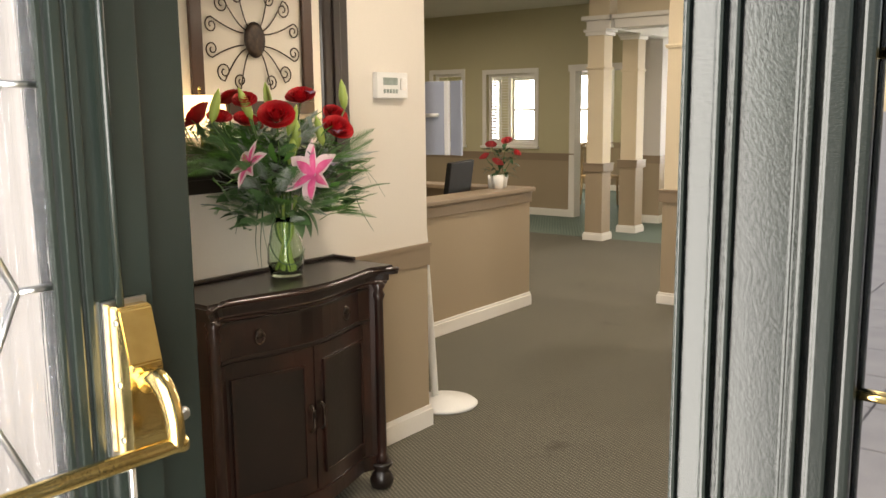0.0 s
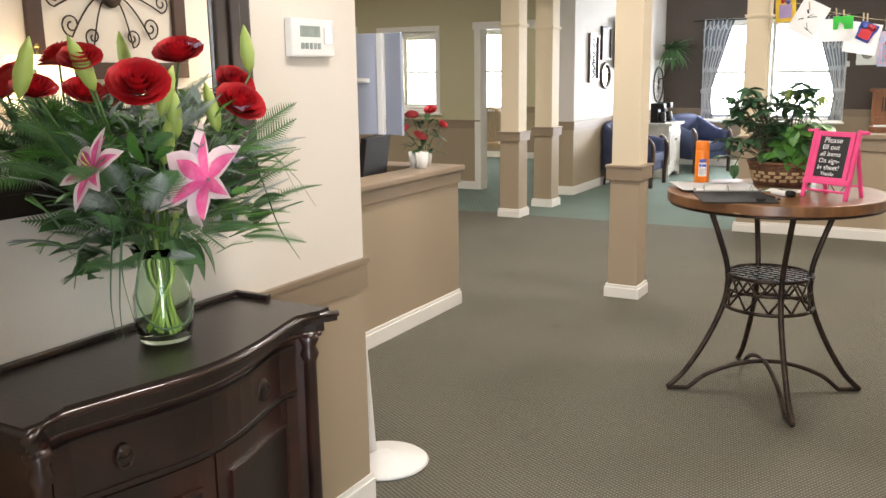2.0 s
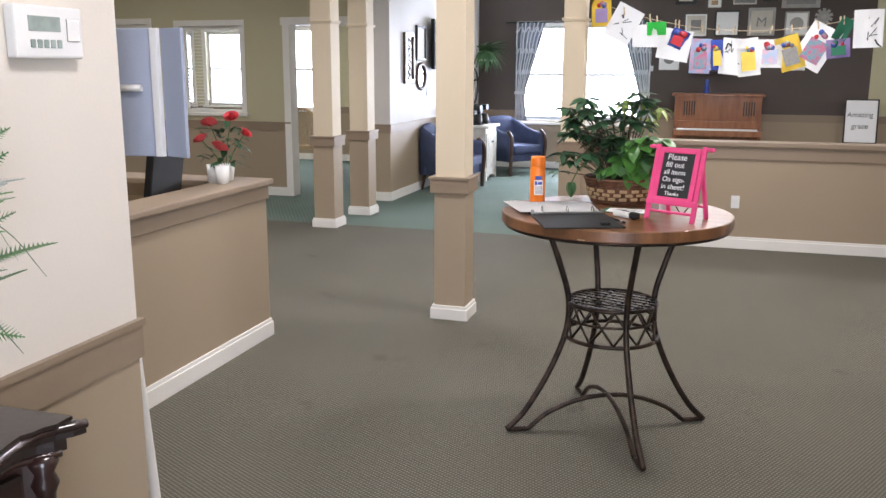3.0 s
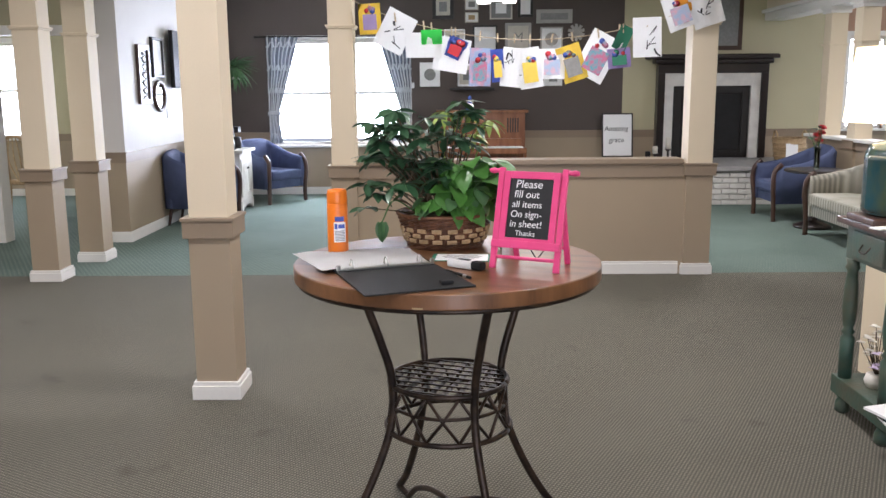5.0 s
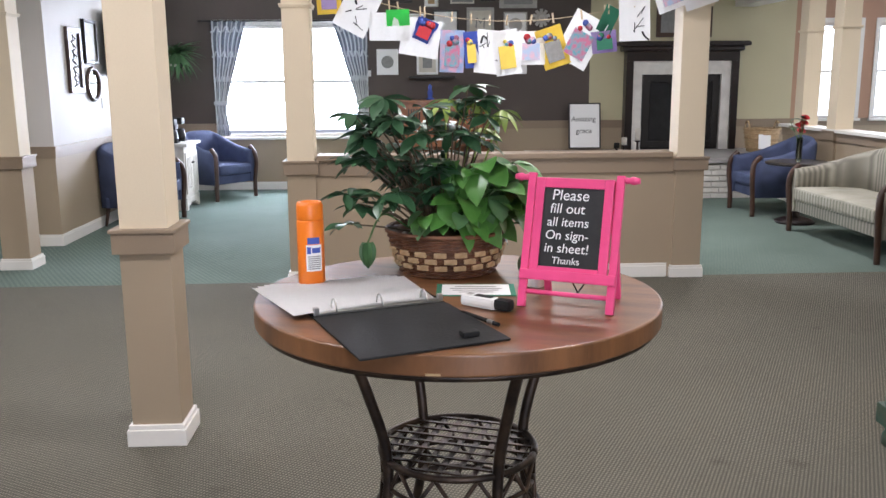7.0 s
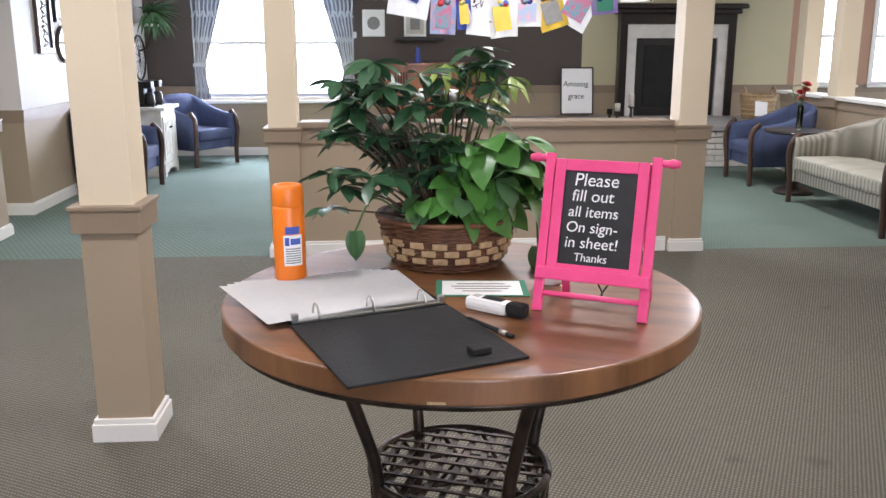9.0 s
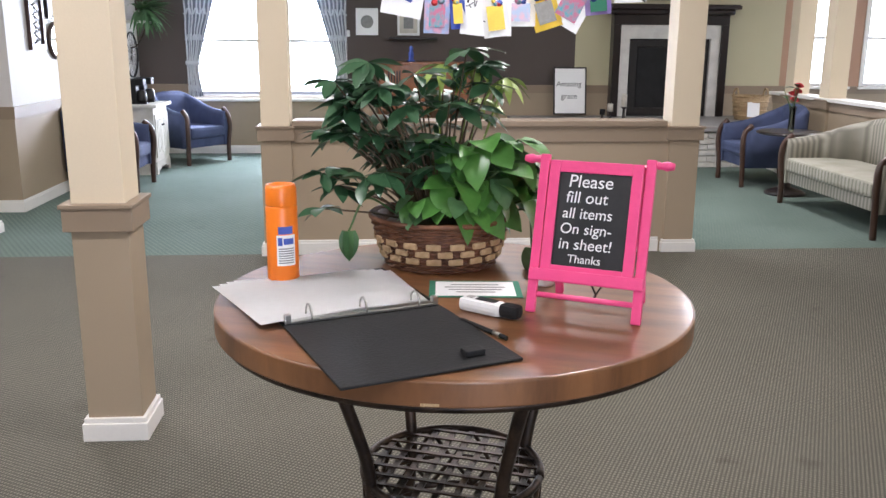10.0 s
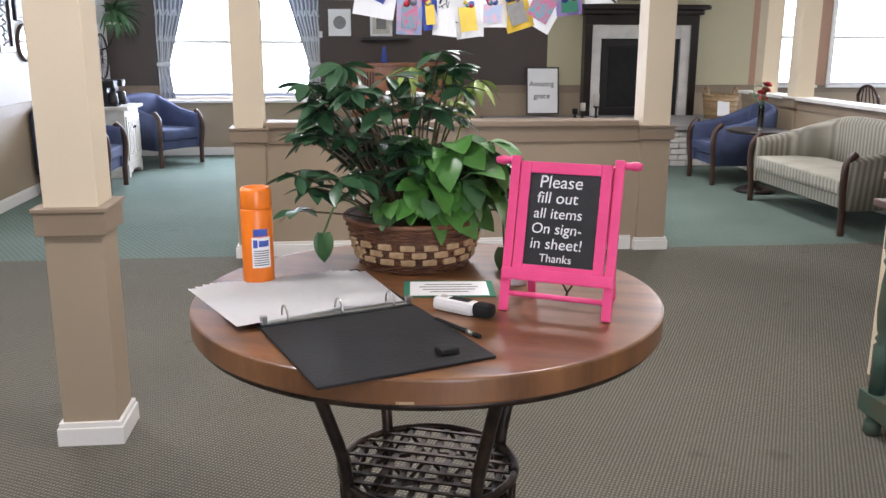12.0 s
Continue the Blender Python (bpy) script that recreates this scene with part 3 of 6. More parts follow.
def console_cabinet():
    ob = thing("console_cabinet", "dark mahogany console cabinet with a bowed front and bun feet", "cabinet")
    ob.matrix_basis = pose(-0.008, -0.045, 0) @ Matrix.Diagonal((1, 1, 1.028, 1))
    xb, y0, y1, d = -2.272, 1.715, 2.54, 0.27
    part("carcass", slab(bmesh.new(), serpentine(xb, d, y0, y1, 0.0), 0.1, 0.84), MAHOGANY, ob)
    bm = slab(bmesh.new(), serpentine(xb, d, y0, y1, 0.02), 0.84, 0.865)
    slab(bm, serpentine(xb, d, y0, y1, 0.045), 0.865, 0.9, 0.012)
    top = part("top", bm, BLACK_WOOD, ob, "black-brown shaped top")
    bm = new_box(xb - 0.005, xb + 0.012, y0 - 0.03, y1 + 0.03, 0.9, 0.914, 0.003)
    box(bm, xb + 0.012, xb + 0.12, y1 + 0.012, y1 + 0.03, 0.9, 0.914, 0.003)
    part("gallery_rail", bm, BLACK_WOOD, top)
    rim = serpentine(xb, d, y0, y1, 0.046)[2:]
    part("edge_bead", tube(bmesh.new(), [(x, y, 0.884) for x, y in rim], 0.0085, 8), MAHOGANY, top, "rounded polished edge")
    rim = serpentine(xb, d, y0, y1, 0.012)[2:]
    part("cornice_bead", tube(bmesh.new(), [(x, y, 0.836) for x, y in rim], 0.008, 8), MAHOGANY, top)
    front = lambda y: xb + d + 0.04 * math.cos(2 * math.pi * (min(1, max(0, (y - y0) / (y1 - y0))) - 0.5)) + 0.056 * math.exp(-(min(max(0, y - y0), max(0, y1 - y)) / (y1 - y0) / 0.055) ** 2)

    def band(name, ya, yb, za, zb, out, mat, parent, n=14):
        bm = bmesh.new()
        ys = [ya + (yb - ya) * i / n for i in range(n + 1)]
        outline = [(front(y) - 0.004, y) for y in ys][::-1] + [(front(y) + out, y) for y in ys]
        slab(bm, outline, za, zb)
        return part(name, bm, mat, parent)
    drawer = band("drawer", y0 + 0.05, y1 - 0.05, 0.69, 0.81, 0.008, MAHOGANY, ob)
    for za, zb in ((0.685, 0.694), (0.806, 0.815)):
        band("bead", y0 + 0.05, y1 - 0.05, za, zb, 0.014, BLACK_WOOD, drawer)
    for yc in (y0 + 0.2, y1 - 0.2):
        bm = lathe(bmesh.new(), ((0.018, 0), (0.016, 0.006), (0.006, 0.012)), 14, m=pose(front(yc) + 0.008, yc, 0.76, 0, 90))
        tube(bm, [(front(yc) + 0.014, yc + 0.02 * math.cos(a), 0.745 + 0.022 * math.sin(a)) for a in [2 * math.pi * i / 16 for i in range(17)]], 0.003, 6)
        part("ring_pull", bm, IRON, drawer)
    for ya, yb in ((y0 + 0.05, (y0 + y1) / 2 - 0.004), ((y0 + y1) / 2 + 0.004, y1 - 0.05)):
        door = band("door", ya, yb, 0.15, 0.675, 0.006, MAHOGANY, ob)
        band("panel", ya + 0.05, yb - 0.05, 0.21, 0.61, 0.012, BLACK_WOOD, door)
        for a, b in ((ya + 0.04, ya + 0.05), (yb - 0.05, yb - 0.04)):
            band("panel_bead", a, b, 0.2, 0.62, 0.017, MAHOGANY, door)
        for a, b in ((0.2, 0.21), (0.61, 0.62)):
            band("panel_bead", ya + 0.05, yb - 0.05, a, b, 0.017, MAHOGANY, door)
        yc = yb - 0.022 if ya < 2 else ya + 0.022
        bm = tube(bmesh.new(), curve_pts([(front(yc) + 0.01, yc, 0.47), (front(yc) + 0.028, yc, 0.45), (front(yc) + 0.02, yc + 0.008, 0.42), (front(yc) + 0.028, yc, 0.39), (front(yc) + 0.012, yc, 0.37)]), 0.006, 8)
        part("drop_pull", bm, IRON, door)
    for yc in (y0 + 0.012, y1 - 0.012):
        bm = lathe(bmesh.new(), ((0.02, 0), (0.026, 0.02), (0.018, 0.04), (0.02, 0.08), (0.018, 0.66), (0.026, 0.68), (0.018, 0.7), (0.028, 0.72), (0.02, 0.735)), 14, at=(front(yc) - 0.005, yc, 0.105))
        part("corner_post", bm, MAHOGANY, ob)
        bm = lathe(bmesh.new(), ((0.02, 0), (0.043, 0.012), (0.05, 0.04), (0.036, 0.07), (0.028, 0.08), (0.045, 0.1), (0.04, 0.112)), 16, at=(front(yc) - 0.008, yc, 0))
        part("bun_foot", bm, BLACK_WOOD, ob)
        part("back_foot", lathe(bmesh.new(), ((0.02, 0), (0.04, 0.02), (0.03, 0.08), (0.035, 0.11)), 14, at=(xb + 0.05, yc, 0)), BLACK_WOOD, ob)
    band("apron", y0 + 0.04, y1 - 0.04, 0.085, 0.14, 0.012, MAHOGANY, ob)
    return ob


console_cabinet()

# mirror over the console
ob = thing("wall_mirror", "large mirror in a wide dark wooden frame", "mirror")
MY0, MY1, MZ0, MZ1, FW = 1.32, 2.617, 1.243, 2.5, 0.14
for a, b, c, d in ((MY0, MY1, MZ0, MZ0 + FW), (MY0, MY1, MZ1 - FW, MZ1), (MY0, MY0 + FW, MZ0 + FW, MZ1 - FW), (MY1 - FW, MY1, MZ0 + FW, MZ1 - FW)):
    fr = part("frame", new_box(-2.288, -2.255, a, b, c, d, 0.008), BLACK_WOOD, ob)
    if b - a > d - c:
        part("inner_bead", new_box(-2.256, -2.247, a + 0.05, b - 0.05, c + 0.05, c + 0.09, 0.004), BLACK_WOOD, fr)
    else:
        part("inner_bead", new_box(-2.256, -2.247, a + 0.05, a + 0.09, c - 0.05, d + 0.05, 0.004), BLACK_WOOD, fr)
part("mirror_glass", new_box(-2.285, -2.268, MY0 + FW - 0.01, MY1 - FW + 0.01, MZ0 + FW - 0.01, MZ1 - FW + 0.01), MIRROR, ob)


# ---- sign-in table ----
TX, TY, TZ = -1.226, 4.95, 0.97


def bistro_table():
    ob = thing("bistro_table", "round walnut pedestal table on flared dark iron legs", "table", at=(TX, TY, 0), turn=-20)
    R = 0.478
    part("tabletop", lathe(bmesh.new(), ((R - 0.05, 0), (R - 0.004, 0.0), (R - 0.001, 0.001), (R, 0.003), (R, 0.005), (R, 0.0395), (R, 0.041), (R - 0.001, 0.0435), (R - 0.004, 0.045), (R - 0.006, 0.045), (R - 0.03, 0.045)), 96, at=(0, 0, TZ - 0.045)), TABLE_WOOD, ob, "worn walnut veneer top")
    part("iron_ring", lathe(bmesh.new(), ((R - 0.04, 0), (R - 0.012, 0.002), (R - 0.01, 0.014), (R - 0.04, 0.0145)), 72, at=(0, 0, TZ - 0.06)), IRON, ob)
    for k in range(4):
        a = math.pi / 2 * k + math.pi / 4
        c, s = math.cos(a), math.sin(a)
        line = curve_pts([(0.29, 0, 0.9), (0.235, 0, 0.75), (0.193, 0, 0.6), (0.2, 0, 0.45), (0.27, 0, 0.27), (0.37, 0, 0.1), (0.452, 0, 0.014)])
        leg = part("leg", tube(bmesh.new(), [(p.x * c, p.x * s, p.z) for p in line], 0.0135, 8), IRON, ob)
        foot = [(0.452, 0, 0.014), (0.375, 0, 0.014), (0.35, 0, 0.018), (0.28, 0, 0.075), (0.18, 0, 0.12), (0.08, 0, 0.145), (0.0, 0, 0.15)]
        part("foot_bar", tube(bmesh.new(), [(p.x * c, p.x * s, p.z) for p in curve_pts(foot)], 0.011, 8), IRON, leg)
    for z, r in ((0.58, 0.19), (0.43, 0.2), (0.51, 0.187)):
        part("basket_ring", tube(bmesh.new(), [(r * math.cos(a), r * math.sin(a), z) for a in [2 * math.pi * i / 48 for i in range(49)]], 0.009 if z != 0.51 else 0.006, 8), IRON, ob)
    for k in range(12):
        a0, a1 = 2 * math.pi * k / 12, 2 * math.pi * (k + 1) / 12
        for p, q in ((a0, a1), (a1, a0)):
            part("lattice_bar", tube(bmesh.new(), [(0.19 * math.cos(p), 0.19 * math.sin(p), 0.575), (0.188 * math.cos((p + q) / 2), 0.188 * math.sin((p + q) / 2), 0.5), (0.197 * math.cos(q), 0.197 * math.sin(q), 0.435)], 0.0055, 6), IRON, ob)
    for i in range(-4, 5):
        u = i * 0.04
        h = math.sqrt(0.186 ** 2 - u * u)
        part("shelf_bar", new_box(u - 0.007, u + 0.007, -h, h, 0.576, 0.58), IRON, ob)
        part("shelf_bar", new_box(-h, h, u - 0.005, u + 0.005, 0.5805, 0.584), IRON, ob)
    return ob


sign_table = bistro_table()

# ---- foliage helpers ----
LEAF_DARK = material("deep_green_leaf", (0.027, 0.076, 0.033), 0.34, second=(0.052, 0.125, 0.055), scale=12, grain=60, bump=0.06, island=0.5)
LEAF_MID = material("fern_green_leaf", (0.05, 0.12, 0.045), 0.5, second=(0.09, 0.19, 0.07), scale=12, grain=60, bump=0.06, island=0.5)
LEAF_BRIGHT = material("bright_green_leaf", (0.05, 0.16, 0.025), 0.36, second=(0.1, 0.25, 0.05), scale=14, grain=50, bump=0.06, island=0.4)
LEAF_GREY = material("silver_green_leaf", (0.2, 0.25, 0.22), 0.7, second=(0.36, 0.41, 0.38), scale=14, grain=60, bump=0.05, island=0.4)
LEAF_LIME = material("yellow_green_bud", (0.26, 0.36, 0.07), 0.45, second=(0.36, 0.45, 0.12), scale=18, grain=60, bump=0.03)
STEM = material("green_stem", (0.06, 0.13, 0.03), 0.5, scale=20, bump=0.03)
BROWN_STEM = material("brown_stem", (0.09, 0.06, 0.03), 0.6, scale=20, bump=0.05)
ROSE_RED = material("red_rose_petal", (0.5, 0.006, 0.012), 0.55, second=(0.3, 0.003, 0.008), scale=30, grain=90, bump=0.08)
CORAL = material("coral_silk_petal", (0.72, 0.09, 0.1), 0.6, second=(0.55, 0.05, 0.07), scale=30, grain=90, bump=0.08)
LILY_PINK = material("pink_lily_petal", (0.68, 0.05, 0.24), 0.5, second=(0.8, 0.25, 0.45), scale=25, grain=90, bump=0.06)
LILY_WHITE = material("white_lily_edge", (0.82, 0.68, 0.72), 0.5, scale=25, grain=90, bump=0.04)
LILAC = material("pale_lilac_petal", (0.55, 0.45, 0.6), 0.6, scale=25, bump=0.04)
WICKER = material("brown_wicker", (0.19, 0.08, 0.035), 0.55, second=(0.085, 0.032, 0.014), scale=25, grain=140, bump=0.3, island=0.4)
STRAW = material("pale_seagrass", (0.5, 0.36, 0.2), 0.8, second=(0.36, 0.24, 0.12), scale=40, grain=160, bump=0.4)
TEAL = material("distressed_green_paint", (0.04, 0.085, 0.062), 0.5, second=(0.09, 0.075, 0.045), scale=9, grain=60, bump=0.15, mix=0.4)
TEAL_GLAZE = material("teal_ceramic_glaze", (0.008, 0.06, 0.085), 0.15, second=(0.07, 0.09, 0.03), scale=5, grain=40, bump=0.08, coat=0.6, stretch=(1, 1, 0.4))
GREY_SLATE = material("grey_hearth_slab", (0.35, 0.34, 0.33), 0.5, scale=8, grain=60, bump=0.1)
FRAME_BLACK = material("black_frame", (0.015, 0.013, 0.012), 0.4, scale=10, bump=0.05)
FRAME_GREY = material("grey_frame", (0.42, 0.4, 0.37), 0.5, scale=10, bump=0.08)
MAT_CREAM = material("cream_mat_board", (0.66, 0.62, 0.54), 0.8, bump=0.0)
PRINT_GREY = material("grey_print", (0.28, 0.28, 0.27), 0.7, scale=30, bump=0.0, mix=0.8)
CURTAIN = material("blue_grey_curtain", (0.15, 0.165, 0.19), 0.85, second=(0.2, 0.215, 0.24), scale=8, grain=250, bump=0.2)
CURTAIN_LINE = material("white_curtain_pattern", (0.62, 0.64, 0.66), 0.85, bump=0.05)
CREAM_FURN = material("antique_white_paint", (0.68, 0.66, 0.6), 0.45, second=(0.56, 0.53, 0.46), scale=10, grain=60, bump=0.08)
YELLOW_P = material("yellow_paper", (0.82, 0.62, 0.1), 0.8, bump=0.02)
GREEN_P = material("bright_green_paper", (0.08, 0.7, 0.12), 0.8, bump=0.02)
BLUE_P = material("blue_marker", (0.06, 0.1, 0.42), 0.8, second=(0.1, 0.16, 0.5), bump=0.02)
PINK_P = material("pink_marker", (0.72, 0.42, 0.5), 0.8, second=(0.4, 0.5, 0.66), scale=20, mix=0.9, bump=0.02)
TEAL_P = material("teal_marker", (0.1, 0.36, 0.42), 0.8, second=(0.5, 0.15, 0.25), scale=25, mix=0.7, bump=0.02)
LILAC_P = material("lilac_marker", (0.36, 0.28, 0.52), 0.8, bump=0.02)
ORANGE_P = material("orange_paper", (0.85, 0.4, 0.04), 0.8, bump=0.02)
DARKGREEN_P = material("dark_green_marker", (0.04, 0.2, 0.12), 0.8, bump=0.02)
RED_P = material("red_marker", (0.55, 0.04, 0.05), 0.8, bump=0.02)
INK = material("black_ink", (0.02, 0.02, 0.02), 0.7, bump=0.0)
PEG = material("pale_peg_wood", (0.6, 0.48, 0.32), 0.7, bump=0.1)


def leaf_mesh(name, mat, length, width, droop=0.3, fold=0.15, n=5, tip=0.9, heart=False):
    """One leaf along +y from the origin: a folded blade of quads that droops."""
    bm = bmesh.new()
    rows = []
    for i in range(n + 1):
        u = i / n
        if heart:
            w = width * (math.sin(math.pi * min(1, 0.22 + 0.78 * u)) ** 0.8) * (1.0 if u < 1 else 0)
        else:
            w = width * math.sin(math.pi * (0.06 + 0.94 * u) ** tip)
        z = -droop * length * u * u
        rows.append([bm.verts.new((s * w / 2, u * length, z + fold * w * abs(s))) for s in (-1, 0, 1)])
    for a, b in zip(rows, rows[1:]):
        for k in range(2):
            bm.faces.new((a[k], a[k + 1], b[k + 1], b[k])).smooth = True
    return mesh_of(bm, name, mat)


def sprig(name, me, parent, at, yaw, pitch, size=1.0, roll=0):
    ob = new(name, me)
    ob.parent = parent
    ob.matrix_basis = pose(*at, pitch, roll, yaw) @ Matrix.Diagonal((size, size, size, 1))
    return ob


def rose_mesh(name, mat, r):
    """Spiral of cupped petals."""
    bm = bmesh.new()
    rnd = random.Random(7)
    for ring, (count, rad, h, open_) in enumerate(((3, 0.16, 1.12, 0.02), (4, 0.34, 1.12, 0.1), (5, 0.52, 1.06, 0.25), (5, 0.7, 0.98, 0.5), (6, 0.84, 0.86, 0.75), (6, 0.92, 0.66, 1.0))):
        for k in range(count):
            a0 = 2 * math.pi * k / count + ring * 0.6 + rnd.uniform(-0.1, 0.1)
            wid = 2.7 * math.pi / count
            grid = []
            for i in range(4):
                u = i / 3
                rr = r * rad * (0.35 + 0.65 * math.sin(u * 1.4)) + r * open_ * 0.35 * u * u
                grid.append([bm.verts.new((rr * math.cos(a0 + wid * (j / 3 - 0.5)), rr * math.sin(a0 + wid * (j / 3 - 0.5)), r * (h * (u - 0.16 * max(0, u - 0.6) * open_ * 2) * (1 - 0.09 * abs(j - 1.5)) - 0.45))) for j in range(4)])
            for p, q in zip(grid, grid[1:]):
                for j in range(3):
                    bm.faces.new((p[j], p[j + 1], q[j + 1], q[j])).smooth = True
    return mesh_of(bm, name, mat)


# ---- the bouquet ----
ROSES = ((-2.07, 1.91, 1.565, 0.036), (-2.08, 1.81, 1.51, 0.036), (-2.05, 2.03, 1.515, 0.055), (-2.07, 2.165, 1.58, 0.047), (-2.04, 2.32, 1.465, 0.052), (-2.1, 2.37, 1.51, 0.044), (-2.13, 1.96, 1.5, 0.036))
LILIES = ((-2.0, 2.15, 1.305), (-2.02, 1.88, 1.35))
BUDS = ((-2.06, 2.38, 1.53), (-2.06, 2.09, 1.44), (-2.05, 2.12, 1.39), (-2.05, 2.25, 1.4), (-2.06, 1.93, 1.5), (-2.07, 1.77, 1.49), (-2.05, 2.08, 1.34))
VX, VY, VZ = -2.14, 2.13, 0.925
VASE_GLASS = glass_material("pale_green_glass", (0.8, 0.93, 0.8))
WATER = glass_material("water", (0.85, 0.95, 0.8))


def bouquet():
    rnd = random.Random(3)
    ob = thing("flower_bouquet", "red roses and pink lilies with ferns in a clear glass vase", "flowers", at=(VX, VY, VZ))
    vase = part("vase", lathe(bmesh.new(), ((0.053, 0.001), (0.059, 0.006), (0.068, 0.05), (0.066, 0.11), (0.051, 0.16), (0.050, 0.19), (0.065, 0.225), (0.061, 0.225), (0.046, 0.19), (0.047, 0.16), (0.061, 0.11), (0.063, 0.05), (0.050, 0.014)), 28), VASE_GLASS, ob, "clear waisted glass vase")
    vase.visible_shadow = False
    for k in range(22):
        a, r = rnd.uniform(0, 6.28), rnd.uniform(0.012, 0.048)
        b = a + rnd.uniform(1.5, 3.5)
        part("stem", tube(bmesh.new(), [(r * math.cos(a), r * math.sin(a), 0.018), (0.6 * r * math.cos(b), 0.6 * r * math.sin(b), 0.15), (1.1 * r * math.cos(b), 1.1 * r * math.sin(b), 0.3)], 0.0042, 6), STEM if k % 3 == 0 else LEAF_LIME, ob)
    rose = rose_mesh("rose", ROSE_RED, 1.0)

    def stalk(p, r=0.003):
        part("stem", tube(bmesh.new(), curve_pts([(0.1 * p[0], 0.1 * p[1], 0.2), (0.55 * p[0], 0.55 * p[1], 0.5 * p[2] + 0.1), p], 5), r, 6), STEM, ob)
    for x, y, z, r in ROSES:
        p = (x - VX, y - VY, z - VZ)
        stalk((p[0], p[1], p[2] - r * 0.3))
        sprig("rose", rose, ob, p, rnd.uniform(-15, 15), rnd.uniform(5, 30), r * 0.95, rnd.uniform(20, 45))
    lily_petal = leaf_mesh("lily_petal", LILY_PINK, 0.08, 0.03, 0.35, 0.1, 6)
    lily_edge = leaf_mesh("lily_petal_edge", LILY_WHITE, 0.1, 0.058, 0.35, 0.08, 6)
    for (x, y, z), yaw, pitch in ((LILIES[0], -60, 80), (LILIES[1], 20, 60)):
        p = (x - VX, y - VY, z - VZ)
        stalk((p[0] * 0.85, p[1] * 0.9, p[2] - 0.02))
        face = pose(*p, 0, 0, 0) @ Euler((radians(pitch), 0, radians(180 + yaw + 90 + 60))).to_matrix().to_4x4()
        lily = new("lily")
        lily.parent, lily.matrix_basis = ob, face
        small_one = 1.38 if z < 1.33 else 0.95
        lily.matrix_basis = face @ Matrix.Diagonal((small_one, small_one, small_one, 1))
        for k in range(6):
            for me, lift in ((lily_edge, 0.0), (lily_petal, 0.004), (lily_petal, -0.004)):
                q = new("petal", me)
                q.parent = lily
                q.matrix_basis = pose(0, 0, lift, 0, 0, 60 * k) @ pose(0, 0.004, 0, 22 if k % 2 else 30, 0, 0) @ Matrix.Diagonal((0.9 if k % 2 else 0.7, 0.85, 0.85, 1))
        for k in range(5):
            a = 2 * math.pi * k / 5
            s = part("stamen", tube(bmesh.new(), [(0, 0, 0), (0.012 * math.cos(a), 0.012 * math.sin(a), 0.03), (0.022 * math.cos(a), 0.022 * math.sin(a), 0.045)], 0.0013, 5), LEAF_LIME, lily)
    bud = bmesh.new()
    lathe(bud, ((0.001, 0), (0.009, 0.012), (0.013, 0.035), (0.009, 0.065), (0.001, 0.085)), 10)
    bud = mesh_of(bud, "bud", LEAF_LIME)
    for i, (x, y, z) in enumerate(BUDS):
        p = (x - VX, y - VY, z - VZ)
        stalk(p)
        sprig("bud", bud, ob, p, rnd.uniform(0, 360), rnd.uniform(5, 25), 1.35)
    broad = leaf_mesh("broad_leaf", LEAF_MID, 0.1, 0.055, 0.35, 0.15)
    slim = leaf_mesh("slim_leaf", LEAF_BRIGHT, 0.1, 0.024, 0.25, 0.2)
    grey = leaf_mesh("silver_leaf", LEAF_GREY, 0.035, 0.012, 0.2, 0.1, 3)

    def fern(mat, nfr, length):
        bm = bmesh.new()
        for i in range(nfr):
            u = (i + 1) / nfr
            c = Vector((0, length * u, -0.25 * length * u * u))
            w = length * 0.28 * math.sin(math.pi * (0.15 + 0.83 * u))
            for s in (-1, 1):
                t = c + Vector((s * w, w * 0.5, -0.1 * w))
                d = length / nfr * 0.42
                bm.faces.new([bm.verts.new(v) for v in (c - Vector((0, d, 0)), c + Vector((0, d, 0)), t)])
        tube(bm, [(0, 0, 0), (0, length * 0.5, -0.06 * length), (0, length, -0.25 * length)], 0.0015, 4)
        return mesh_of(bm, "fern_frond", mat)
    fronds = [fern(LEAF_MID, 24, 0.2), fern(LEAF_BRIGHT, 20, 0.16), fern(LEAF_GREY, 22, 0.15)]
    for k in range(460):
        u, a = rnd.random(), rnd.uniform(0, 360)
        rr, z = 0.03 + 0.17 * math.sqrt(u), 0.26 + rnd.random() * 0.33
        at = (max(-0.12, rr * math.cos(radians(a)) * 0.75), 0.02 + rr * math.sin(radians(a)) * 1.45, z - 0.35 * rr)
        if any(math.dist(at, (x - VX, y - VY, q - VZ)) < r * 2.3 for x, y, q, r in ROSES) or (at[0] > 0.05 and math.dist(at[1:], (LILIES[0][1] - VY, LILIES[0][2] - VZ)) < 0.1):
            continue
        kind = rnd.choice((0, 1, 1, 2, 2, 3, 3, 4, 4, 5))
        up = rnd.uniform(-5, 60) if z > 0.35 else rnd.uniform(5, 35)
        me, nm = ((broad, "leaf"), (slim, "leaf"), (fronds[0], "fern_frond"), (fronds[2], "silver_frond"), (fronds[1], "fern_frond"), (broad, "leaf"))[kind]
        if at[0] < -0.06:
            a = rnd.uniform(-80, 80)
        sprig(nm, me, ob, at, a - 90, up, rnd.uniform(0.55, 0.95), rnd.uniform(-40, 40))
